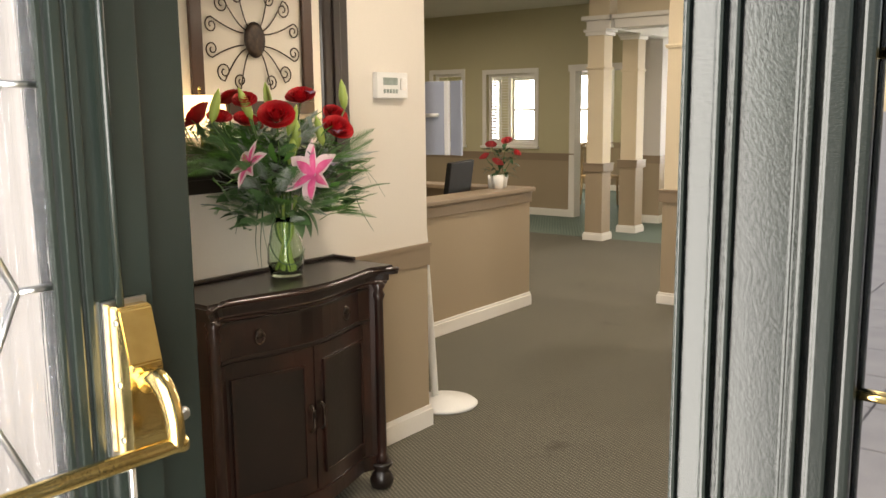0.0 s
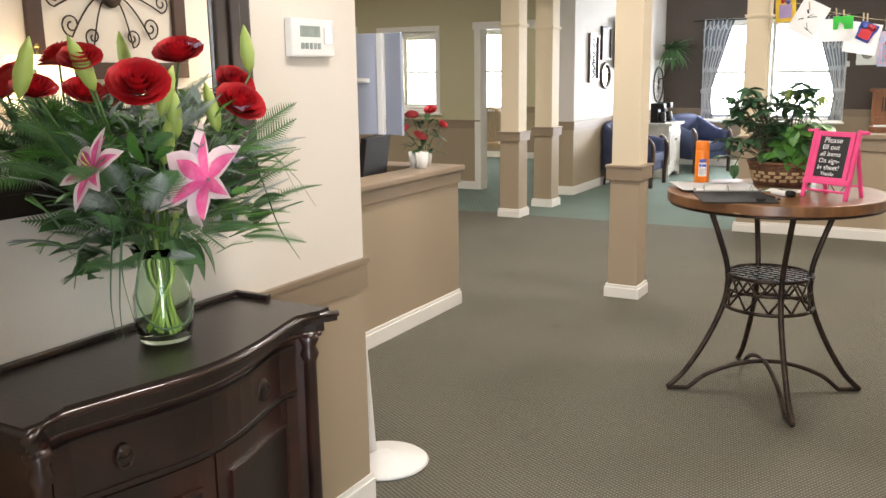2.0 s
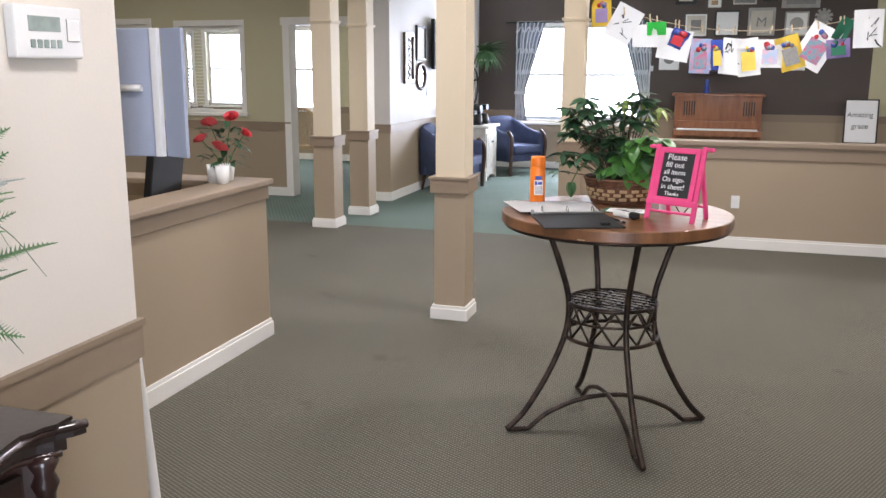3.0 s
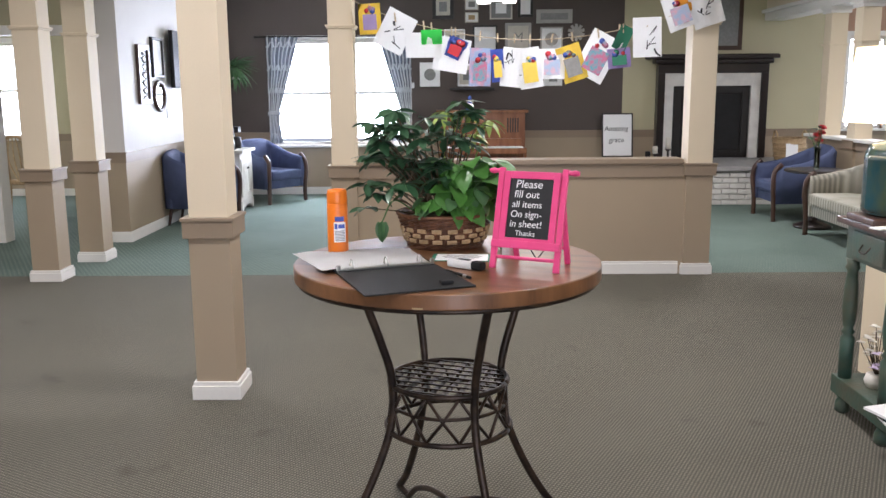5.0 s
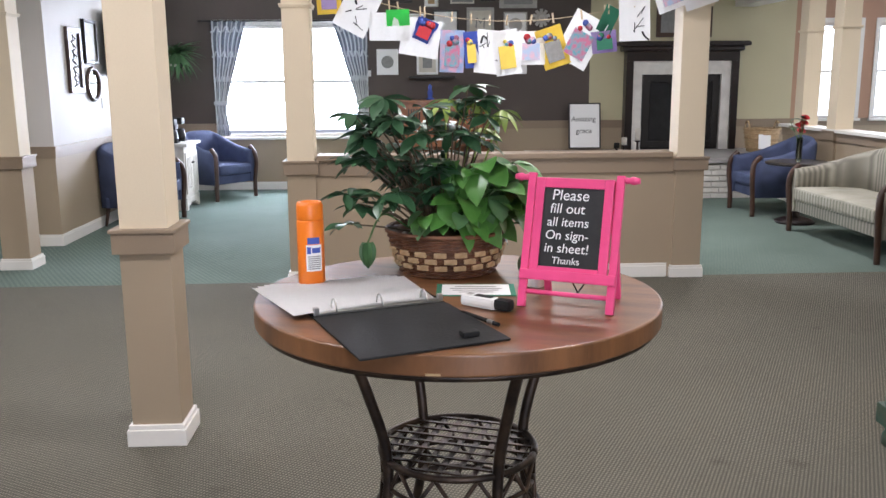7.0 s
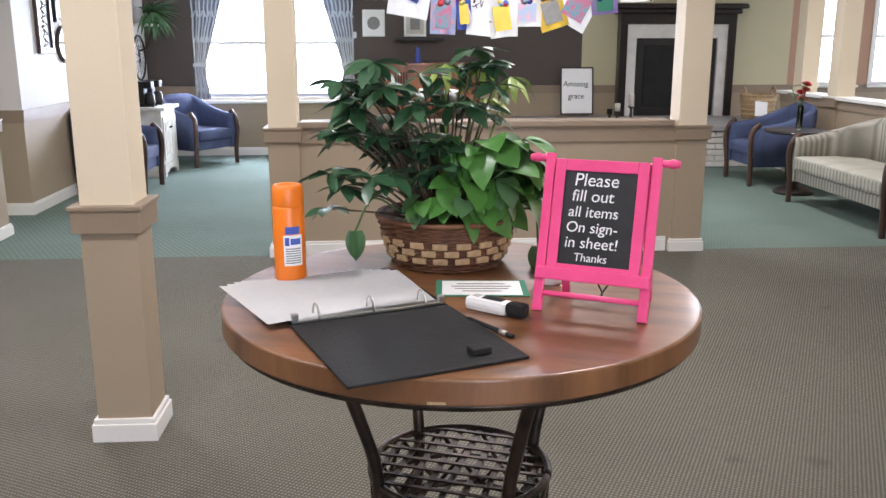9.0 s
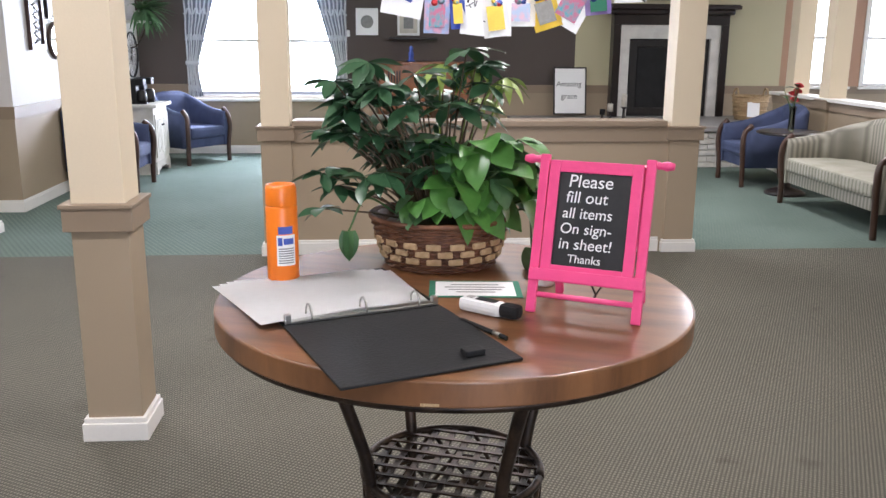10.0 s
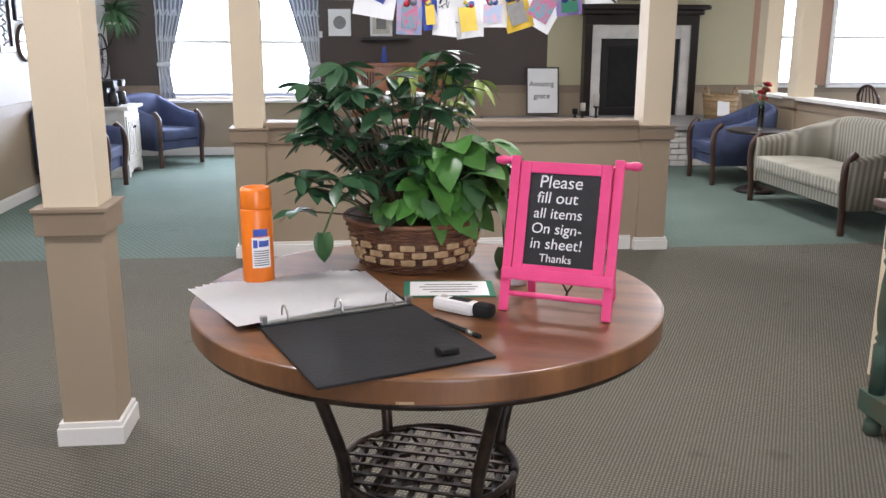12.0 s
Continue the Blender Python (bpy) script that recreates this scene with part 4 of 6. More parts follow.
    for k in range(280):
        a, z = rnd.uniform(0, 6.28), rnd.uniform(0.28, 0.6)
        rr = rnd.uniform(0.08, 0.19)
        sprig("silver_leaf", grey, ob, (max(-0.1, rr * math.cos(a) * 0.7), rr * math.sin(a) * 1.2, z - 0.2 * rr), rnd.uniform(0, 360), rnd.uniform(-10, 70), rnd.uniform(0.8, 1.5))
    for k in range(3):
        sprig("broad_leaf", broad, ob, (0.06, -0.02 + 0.03 * k, 0.25), -90 + 20 * k, -45, 1.1)
    for y0, y1, z1, out in ((0.15, 0.36, 0.3, 0.06), (0.16, 0.38, 0.27, 0.1), (0.14, 0.33, 0.14, 0.08), (-0.14, -0.26, 0.09, 0.09), (-0.13, -0.24, 0.13, 0.12), (-0.12, -0.22, 0.07, 0.06), (-0.1, -0.3, 0.2, 0.03)):
        part("grass_blade", tube(bmesh.new(), curve_pts([(0.03, y0 * 0.4, 0.28), (0.06 + out * 0.3, y0 + (y1 - y0) * 0.35, 0.42 if y0 > 0 else 0.31), (0.06 + out * 0.6, y0 + (y1 - y0) * 0.8, z1 + 0.09), (0.06 + out, y1, z1)], 6), 0.0035, 5, 0.25, 0.35), LEAF_DARK, ob)
    loop = [(0.08, -0.1, 0.28), (0.11, -0.17, 0.16), (0.12, -0.13, 0.08), (0.12, -0.05, 0.07), (0.1, 0.0, 0.11)]
    part("grass_blade", tube(bmesh.new(), curve_pts(loop, 7), 0.0022, 5), LEAF_DARK, ob)
    lil = leaf_mesh("lilac_petal", LILAC, 0.03, 0.014, 0.3, 0.1, 3)
    for cx, cy, cz in ((0.1, 0.06, 0.66), (0.12, 0.17, 0.52), (0.1, 0.16, 0.4)):
        for k in range(6):
            sprig("lilac_petal", lil, ob, (cx, cy, cz), 60 * k, 40, 1.1)


bouquet()

# alarm keypad on the wall
ob = thing("alarm_keypad", "white wall keypad with a green display", "keypad")
body = part("body", new_box(-2.29, -2.262, 2.797, 3.003, 1.578, 1.69, 0.006), PLASTIC, ob)
part("display", new_box(-2.263, -2.2605, 2.835, 2.93, 1.635, 1.667), LEAF_GREY, ob, "green display window")
for k in range(5):
    part("key", new_box(-2.263, -2.259, 2.837 + 0.02 * k, 2.851 + 0.02 * k, 1.6, 1.618, 0.002), LEAF_GREY, ob)
part("status_panel", new_box(-2.263, -2.26, 2.95, 2.99, 1.615, 1.665, 0.002), STEEL, ob)

# floor stand with a blue-grey panel beside the wall end
ob = thing("sign_stand", "white floor stand with a round base and folded blue-grey panel", "stand", at=(-2.42, 3.45, 0))
part("base", lathe(bmesh.new(), ((0.17, 0), (0.178, 0.008), (0.165, 0.018), (0.06, 0.032), (0.03, 0.045)), 36), PLASTIC, ob)
part("pole", tube(bmesh.new(), curve_pts([(-0.06, 0, 0.03), (-0.085, 0, 0.4), (-0.14, 0.02, 0.9), (-0.2, 0.06, 1.3)]), 0.02, 12), PLASTIC, ob)
head = part("panel", new_box(-0.13, 0.0, 0.05, 0.062, 1.3, 1.67, 0.004, m=pose(0, 0, 0, 0, 0, 12)), BLUE_GREY, ob)
part("panel", new_box(0.005, 0.1, 0.03, 0.042, 1.3, 1.67, 0.004, m=pose(0, 0.03, 0, 0, 0, -20)), BLUE_GREY, ob)
part("panel_edge", new_box(-0.012, 0.012, 0.04, 0.06, 1.3, 1.67, 0.003), PLASTIC, ob)
part("panel_handle", tube(bmesh.new(), [(-0.11, 0.02, 1.5), (-0.04, 0.03, 1.5)], 0.01, 8), PLASTIC, ob)

# desk things
ob = thing("computer_monitor", "black computer monitor seen from its edge", "monitor", at=(-3.68, 5.26, 0.75))
part("screen", new_box(-0.02, 0.02, -0.24, 0.24, 0.08, 0.4, 0.008, m=pose(0, 0, 0, 0, 8, 15)), BLACK, ob)
part("foot", lathe(bmesh.new(), ((0.1, 0), (0.1, 0.008), (0.02, 0.016), (0.02, 0.12)), 20), BLACK, ob)
ob = thing("flower_pot", "coral silk roses in a small white pot on the counter", "flowers", at=(-3.45, 5.56, 0.935))
part("pot", lathe(bmesh.new(), ((0.035, 0), (0.04, 0.005), (0.052, 0.09), (0.05, 0.095), (0.04, 0.08)), 20), PLASTIC, ob)
rnd = random.Random(5)
coral = rose_mesh("coral_rose", CORAL, 1.0)
small = leaf_mesh("rose_leaf", LEAF_DARK, 0.06, 0.032, 0.3, 0.15, 4)
for k in range(60):
    a, z = rnd.uniform(0, 360), rnd.uniform(0.08, 0.3)
    r = 0.02 + 0.09 * rnd.random()
    sprig("leaf", small, ob, (r * math.cos(radians(a)), r * math.sin(radians(a)), z), a - 90, rnd.uniform(-25, 60), rnd.uniform(0.7, 1.2))
for x, y, z, r in ((-0.09, -0.1, 0.24, 0.035), (-0.03, -0.1, 0.33, 0.036), (0.06, -0.02, 0.36, 0.035), (0.12, 0.02, 0.27, 0.034), (0.03, -0.1, 0.2, 0.04)):
    part("stem", tube(bmesh.new(), [(0, 0, 0.06), (x * 0.4, y * 0.4, z * 0.6), (x, y, z)], 0.0025, 5), STEM, ob)
    sprig("coral_rose", coral, ob, (x, y, z), rnd.uniform(0, 360), 35, r)
for x, y in ((-3.4, 5.44), (-3.47, 5.47)):
    ob = plain("plastic_cup", lathe(bmesh.new(), ((0.03, 0), (0.034, 0.004), (0.04, 0.1), (0.037, 0.1), (0.03, 0.01)), 18, at=(x, y, 0.935)), PLASTIC, "white plastic cup on the counter", "cup", "cups on the counter")
plain("tissue_box", new_box(-3.7, -3.56, 4.75, 4.9, 0.75, 0.91, 0.006), TEAL_GLAZE, "teal tissue box on the desk", "box")


# ---- things on the sign-in table ----
TOP = TZ + 0.0005
ob = thing("spray_can", "orange disinfectant spray can with a white label", "spray can", at=(-1.58, 5.04, TOP))
part("can_body", lathe(bmesh.new(), ((0.031, 0), (0.033, 0.004), (0.033, 0.165), (0.031, 0.17)), 32), ORANGE, ob)
cap = part("cap", lathe(bmesh.new(), ((0.0315, 0.168), (0.0325, 0.172), (0.032, 0.205), (0.029, 0.212), (0.024, 0.212), (0.022, 0.2)), 32), ORANGE, ob)


def band_on_can(bm, a0, a1, z0, z1, r, n=8):
    vs = [[bm.verts.new((r * math.cos(a), r * math.sin(a), z)) for z in (z0, z1)] for a in [radians(a0 + (a1 - a0) * i / n) for i in range(n + 1)]]
    for p, q in zip(vs, vs[1:]):
        bm.faces.new((p[0], q[0], q[1], p[1]))
    return bm


part("worn_patch", band_on_can(bmesh.new(), -81, -77.5, TZ - 0.042, TZ - 0.037, 0.4784), STRAW, sign_table, "pale chipped patch in the veneer edge")
part("label", band_on_can(bmesh.new(), -105, -35, 0.045, 0.11, 0.0333), PAPER, ob, "white printed label")
part("logo_patch", band_on_can(bmesh.new(), -98, -45, 0.112, 0.128, 0.0334), BLUE_P, ob, "blue logo patch")
bm = bmesh.new()
band_on_can(bm, -100, -84, 0.088, 0.105, 0.0336), band_on_can(bm, -80, -42, 0.09, 0.103, 0.0336)
part("print_block", bm, BLUE_P, ob)
bm = bmesh.new()
for k in range(7):
    band_on_can(bm, -98, -42, 0.05 + 0.005 * k, 0.0525 + 0.005 * k, 0.0336)
part("print_bars", bm, PRINT_GREY, ob)

# ring binder lying open with papers
ob = thing("ring_binder", "open black vinyl ring binder with loose white sheets", "binder", at=(-1.408, 4.803, TOP), turn=21)
part("front_cover", new_box(-0.155, 0.155, -0.325, -0.025, 0, 0.005, 0.002), BLACK, ob)
part("spine", new_box(-0.155, 0.155, -0.024, 0.024, 0, 0.004, 0.0015), BLACK, ob)
part("back_cover", new_box(-0.155, 0.155, 0.025, 0.3, 0, 0.005, 0.002), BLACK, ob)
spine = part("ring_rail", new_box(-0.14, 0.14, -0.009, 0.009, 0.004, 0.011, 0.002), STEEL, ob)
for xx in (-0.105, 0.0, 0.105):
    part("ring", tube(bmesh.new(), [(xx, 0.02 * math.cos(a), 0.012 + 0.024 * math.sin(a)) for a in [math.pi * i / 12 for i in range(13)]], 0.0022, 6), STEEL, ob)
for xx in (-0.145, 0.145):
    part("lever", new_box(xx - 0.006, xx + 0.006, -0.006, 0.006, 0.004, 0.022, 0.002), STEEL, ob)
part("pen_loop", new_box(0.07, 0.105, -0.29, -0.265, 0.005, 0.016, 0.003), BLACK, ob)
rnd = random.Random(11)
for k in range(5):
    bm = bmesh.new()
    n = 8
    m = pose(-0.018 - 0.004 * k, 0.02, 0.0065 + 0.0016 * k, 0, 0, 3 * k - 4)
    g = [[bm.verts.new(m @ Vector((-0.19 + 0.325 * i / n, -0.002 + 0.26 * j / 4, 0.0015 * math.sin(i * 0.9 + k) * (j / 4) + 0.003 * max(0, 3 - i) * (j / 4)))) for j in range(5)] for i in range(n + 1)]
    for p, q in zip(g, g[1:]):
        for j in range(4):
            bm.faces.new((p[j], q[j], q[j + 1], p[j + 1]))
    bmesh.ops.solidify(bm, geom=bm.faces[:], thickness=0.0008)
    plain("paper_sheet", bm, PAPER, "loose white sign-in sheet lying in the binder", "paper", "sign-in sheets").matrix_basis = pose(-1.383, 4.807, TOP, 0, 0, 21)

ob = thing("information_card", "white laminated card with a teal border", "card", at=(-1.18, 4.97, TOP), turn=-4)
part("card", new_box(-0.095, 0.095, -0.06, 0.06, 0, 0.0015), DARKGREEN_P, ob)
part("face", new_box(-0.082, 0.082, -0.052, 0.052, 0.0015, 0.002), PAPER, ob)
bm = bmesh.new()
for k, w in enumerate((0.05, 0.062, 0.055, 0.04)):
    box(bm, -w, w, 0.025 - 0.018 * k, 0.03 - 0.018 * k, 0.002, 0.0024)
part("print_bars", bm, PRINT_GREY, ob)
ob = thing("thermometer", "white and black forehead thermometer lying on the table", "thermometer", at=(-1.168, 4.8, TOP), turn=-40)
ob.matrix_basis = ob.matrix_basis @ Matrix.Diagonal((0.88, 0.88, 0.88, 1))
part("body", new_box(-0.075, 0.03, -0.019, 0.019, 0.0, 0.03, 0.011), PLASTIC, ob)
part("head", new_box(0.026, 0.072, -0.017, 0.017, 0.002, 0.032, 0.011), BLACK, ob)
part("display", new_box(-0.035, 0.015, -0.01, 0.01, 0.03, 0.0312), BLACK, ob)
part("button", new_box(-0.06, -0.045, -0.007, 0.007, 0.03, 0.032, 0.001), FRAME_GREY, ob)
ob = thing("pen", "thin black pen beside the binder", "pen", at=(-1.195, 4.705, TOP), turn=-58)
part("barrel", lathe(bmesh.new(), ((0.001, 0), (0.004, 0.012), (0.0045, 0.1), (0.004, 0.135)), 10, m=pose(-0.07, 0, 0.005, 0, 90)), BLACK, ob)
part("grip", lathe(bmesh.new(), ((0.0048, 0.1), (0.0048, 0.118)), 10, m=pose(-0.07, 0, 0.005, 0, 90)), STEEL, ob)
ob = thing("hand_sanitizer_bottle", "small clear bottle behind the pink sign", "bottle", at=(-1.03, 5.0, TOP))
part("bottle", lathe(bmesh.new(), ((0.02, 0), (0.022, 0.004), (0.022, 0.07), (0.01, 0.085), (0.01, 0.095)), 18), PLASTIC, ob)
part("lid", lathe(bmesh.new(), ((0.012, 0.095), (0.012, 0.11), (0.004, 0.112)), 16), PLASTIC, ob)


def writing(text, size, parent, m, mat, name="writing", thick=0.0):
    cu = bpy.data.curves.new(name, "FONT")
    cu.body, cu.size, cu.extrude, cu.offset = text, size, 0.0004, thick
    cu.shear = 0.08
    tmp = bpy.data.objects.new(name, cu)
    me = bpy.data.meshes.new_from_object(tmp)
    bpy.data.objects.remove(tmp)
    me.materials.append(mat)
    ob = new(name, me)
    ob.parent, ob.matrix_basis = parent, m
    return ob


# pink easel sign
ob = thing("easel_sign", "hot pink wooden easel with a hand-lettered chalkboard", "sign", at=(-0.968, 4.835, TOP), turn=-27)
H2, FY, BY = 0.285, -0.075, 0.075
lean = math.degrees(math.atan2(-FY, H2))
tilt = pose(0, FY, 0, -lean)
L2 = math.hypot(H2, FY)
for s in (-1, 1):
    part("front_leg", new_box(s * 0.1 - 0.009, s * 0.1 + 0.009, -0.006, 0.006, 0, L2 + 0.008, 0.002, m=tilt), PINK, ob)
    part("back_leg", new_box(s * 0.083 - 0.008, s * 0.083 + 0.008, -0.006, 0.006, 0, L2 - 0.004, 0.002, m=pose(0, BY, 0, lean)), PINK, ob)
    part("knob", lathe(bmesh.new(), ((0.004, 0), (0.008, 0.006), (0.006, 0.01), (0.0095, 0.02), (0.006, 0.034)), 14, m=pose(s * 0.107, 0.0, H2 - 0.002, 0, 90 * s)), PINK, ob)
part("lower_rail", new_box(-0.108, 0.108, -0.014, -0.004, 0.062, 0.085, 0.003, m=tilt), PINK, ob)
part("stretcher", tube(bmesh.new(), [tilt @ Vector((-0.1, 0, 0.035)), tilt @ Vector((0.1, 0, 0.035))], 0.0055, 8), PINK, ob)
part("back_stretcher", tube(bmesh.new(), [(-0.083, BY - 0.012, 0.05), (0.083, BY - 0.012, 0.05)], 0.005, 8), PINK, ob)
board = part("board", new_box(-0.07, 0.07, -0.006, -0.001, 0.09, 0.276, m=tilt), CHALK, ob, "black chalkboard panel")
for a, b, c, d in ((-0.088, -0.068, 0.075, 0.292), (0.068, 0.088, 0.075, 0.292), (-0.068, 0.068, 0.27, 0.292), (-0.068, 0.068, 0.075, 0.094)):
    part("frame", new_box(a, b, -0.01, 0.003, c, d, 0.002, m=tilt), PINK, ob)
part("cord", tube(bmesh.new(), curve_pts([(0.0, -0.04, 0.07), (0.01, -0.01, 0.03), (0.0, 0.03, 0.015), (0.02, 0.06, 0.05)]), 0.0018, 6), BLACK, ob)
for k, (text, x, size) in enumerate((("Please", -0.05, 0.034), ("fill out", -0.052, 0.031), ("all items", -0.056, 0.0285), ("On sign-", -0.058, 0.0285), ("in sheet!", -0.058, 0.0295), ("Thanks", -0.038, 0.022))):
    writing(text, size, ob, tilt @ pose(x, -0.0068, 0.243 - 0.0292 * k + (0.004 if k == 5 else 0), 90 - 0.0), CHALK_WHITE)


# basket plant
def basket_plant():
    rnd = random.Random(21)
    ob = thing("potted_plant", "leafy umbrella plant and pothos in a woven basket", "plant", at=(-1.235, 5.215, TOP))
    pot = part("basket", lathe(bmesh.new(), ((0.118, 0.001), (0.124, 0.006), (0.143, 0.05), (0.158, 0.11), (0.15, 0.112), (0.13, 0.06), (0.11, 0.02)), 40), WICKER, ob, "brown wicker basket with pale seagrass squares")
    for k in range(17):
        z = 0.004 + 0.0066 * k
        r = 0.124 + 0.036 * (z / 0.112)
        pts = [((r + 0.0035 * math.sin(18 * a + k * math.pi)) * math.cos(a), (r + 0.0035 * math.sin(18 * a + k * math.pi)) * math.sin(a), z) for a in [2 * math.pi * i / 108 for i in range(109)]]
        part("wicker_strand", tube(bmesh.new(), pts, 0.0036, 5), WICKER, pot)
    part("rim", tube(bmesh.new(), [(0.162 * math.cos(a), 0.162 * math.sin(a), 0.113) for a in [2 * math.pi * i / 60 for i in range(61)]], 0.006, 6), WICKER, pot)
    me = mesh_of(new_box(-0.0165, 0.0165, -0.004, 0.004, -0.007, 0.007, 0.003), "seagrass_square", STRAW)
    for row in range(3):
        z = 0.03 + 0.018 * row
        r = 0.129 + 0.036 * (z / 0.112)
        for k in range(18):
            a = 2 * math.pi * (k + 0.5 * (row % 2)) / 18
            q = new("seagrass_square", me)
            q.parent, q.matrix_basis = pot, pose(r * math.cos(a), r * math.sin(a), z, 0, 0, math.degrees(a) + 90)
    part("moss", lathe(bmesh.new(), ((0.14, 0.085), (0.12, 0.1), (0.06, 0.112), (0.01, 0.115)), 24), BROWN_STEM, ob, "dry brown moss")
    leaflet = leaf_mesh("leaflet", LEAF_DARK, 0.088, 0.037, 0.22, 0.1, 6, 1.15)
    pale = leaf_mesh("pale_leaflet", LEAF_LIME, 0.085, 0.022, 0.35, 0.12, 5)
    heart = leaf_mesh("pothos_leaf", LEAF_BRIGHT, 0.122, 0.084, 0.35, 0.1, 6, heart=True)
    dheart = leaf_mesh("dark_pothos_leaf", LEAF_MID, 0.11, 0.075, 0.3, 0.1, 6, heart=True)
    heads = []
    for k in range(60):
        a = rnd.uniform(0, 2 * math.pi)
        r = 0.05 + 0.17 * math.sqrt(rnd.random())
        x, y = -0.09 + r * math.cos(a) * 0.95, 0.02 + r * math.sin(a) * 0.6
        heads.append((x, y, 0.19 + 0.27 * rnd.random() + 0.04 * math.cos(3 * a) - 0.35 * max(0, r - 0.15)))
    heads += [(-0.235, 0.0, 0.18), (-0.27, -0.02, 0.13), (-0.25, 0.02, 0.3), (-0.2, -0.05, 0.38), (-0.06, -0.04, 0.43)]
    for x, y, z in heads:
        part("stem", tube(bmesh.new(), curve_pts([(x * 0.25, y * 0.3, 0.1), (x * 0.6, y * 0.6, 0.1 + (z - 0.1) * 0.6), (x, y, z)], 4), 0.003, 6, 0.6), BROWN_STEM, ob)
        spin = rnd.uniform(0, 360)
        for i in range(8):
            sprig("leaflet", leaflet, ob, (x, y, z), spin + 360 * i / 7 + rnd.uniform(-12, 12), rnd.uniform(-30, 16), rnd.uniform(0.6, 1.0), rnd.uniform(-25, 25))
    for x, y, z in ((0.0, 0.05, 0.45), (0.08, 0.06, 0.45), (0.15, 0.04, 0.42), (0.1, 0.1, 0.37)):
        part("stem", tube(bmesh.new(), [(0.02, 0.02, 0.1), (x * 0.6, y * 0.6, z * 0.6), (x, y, z)], 0.0028, 6), LEAF_LIME, ob)
        for i in range(8):
            sprig("leaflet", pale, ob, (x, y, z), 45 * i, rnd.uniform(-35, 5), rnd.uniform(0.8, 1.1))
    for k in range(84):
        a = rnd.uniform(-150, 60)
        r = rnd.uniform(0.03, 0.15)
        x, y, z = 0.075 + r * math.cos(radians(a)) * 0.95, -0.02 + r * math.sin(radians(a)) * 0.75, rnd.uniform(0.15, 0.3) - 0.3 * max(0, r - 0.1)
        part("stem", tube(bmesh.new(), [(x * 0.4, y * 0.4, 0.1), (x * 0.8, y * 0.8, z * 0.9), (x, y, z)], 0.0026, 5), STEM, ob)
        sprig("pothos_leaf", heart if k % 4 else dheart, ob, (x, y, z), a - 90 + rnd.uniform(-40, 40), rnd.uniform(-50, 25), rnd.uniform(0.5, 0.92), rnd.uniform(-30, 30))
    for k in range(16):
        a = rnd.uniform(-170, -10)
        r = rnd.uniform(0.1, 0.16)
        sprig("pothos_leaf", heart if k % 3 else dheart, ob, (r * math.cos(radians(a)), r * math.sin(radians(a)), rnd.uniform(0.13, 0.18)), a - 90 + rnd.uniform(-30, 30), rnd.uniform(-45, 0), rnd.uniform(0.4, 0.65), rnd.uniform(-20, 20))
    for pts, leaves in (([(-0.1, -0.04, 0.12), (-0.17, -0.06, 0.16), (-0.21, -0.08, 0.09)], 3), ([(0.13, -0.05, 0.12), (0.19, -0.07, 0.13), (0.2, -0.09, 0.05)], 2)):
        part("trailing_stem", tube(bmesh.new(), curve_pts(pts), 0.0026, 6), STEM, ob)
        for i in range(leaves):
            sprig("pothos_leaf", dheart, ob, pts[-1], 180 + 40 * (i - 1), -75, 0.6)


basket_plant()


# ---- lights: added ceiling fill out of view, and the pendant ----
def ceiling_fill(x, y, watts):
    ob = thing("ceiling_fill", "added round flush ceiling light with a glass diffuser, out of view", "ceiling light", "ceiling lights", at=(x, y, H - 0.11))
    part("rim", lathe(bmesh.new(), ((0.19, 0.07), (0.2, 0.09), (0.2, 0.109), (0.1, 0.11)), 32), STEEL, ob)
    part("diffuser", lathe(bmesh.new(), ((0.02, 0.0), (0.1, 0.012), (0.17, 0.05), (0.185, 0.08)), 32), DIFFUSER, ob)
    lamp = new("ceiling_fill_lamp", bpy.data.lights.new("ceiling_fill_lamp", "AREA"))
    lamp.data.shape, lamp.data.size, lamp.data.energy, lamp.data.color = "DISK", 0.4, watts, (1.0, 0.92, 0.82)
    lamp.matrix_world = look((x, y, H - 0.125), (x, y + 0.001, 0))


# Unseen fixtures, spread over the ceiling only to brighten the rooms.
for x, y, watts in ((-1.1, 2.6, 54), (-0.3, 6.0, 75), (-2.6, 4.9, 60), (-3.1, 7.6, 60), (-0.6, 8.2, 60), (-5.6, 5.0, 90), (-7.4, 8.2, 90), (-0.8, 11.2, 70), (1.7, 10.9, 100), (-7.8, 12.9, 50), (5.6, 11.0, 130)):
    ceiling_fill(x, y, watts * 0.62)

ob = thing("pendant_light", "hanging light with three bright glass shades", "pendant light", at=(-0.72, 12.0, 0))
part("rod", tube(bmesh.new(), [(0, 0, H), (0, 0, 2.62)], 0.012, 8), STEEL, ob)
part("hub", lathe(bmesh.new(), ((0.02, 2.56), (0.06, 2.58), (0.05, 2.64), (0.02, 2.66)), 16), STEEL, ob)
for k in range(3):
    a = 2 * math.pi * k / 3 + 0.4
    x, y = 0.16 * math.cos(a), 0.16 * math.sin(a)
    arm = part("arm", tube(bmesh.new(), curve_pts([(0, 0, 2.6), (x * 0.7, y * 0.7, 2.63), (x, y, 2.56)]), 0.007, 8), STEEL, ob)
    part("glass_shade", lathe(bmesh.new(), ((0.07, 2.42), (0.075, 2.44), (0.055, 2.5), (0.025, 2.55)), 18, at=(x, y, 0)), DIFFUSER, arm)


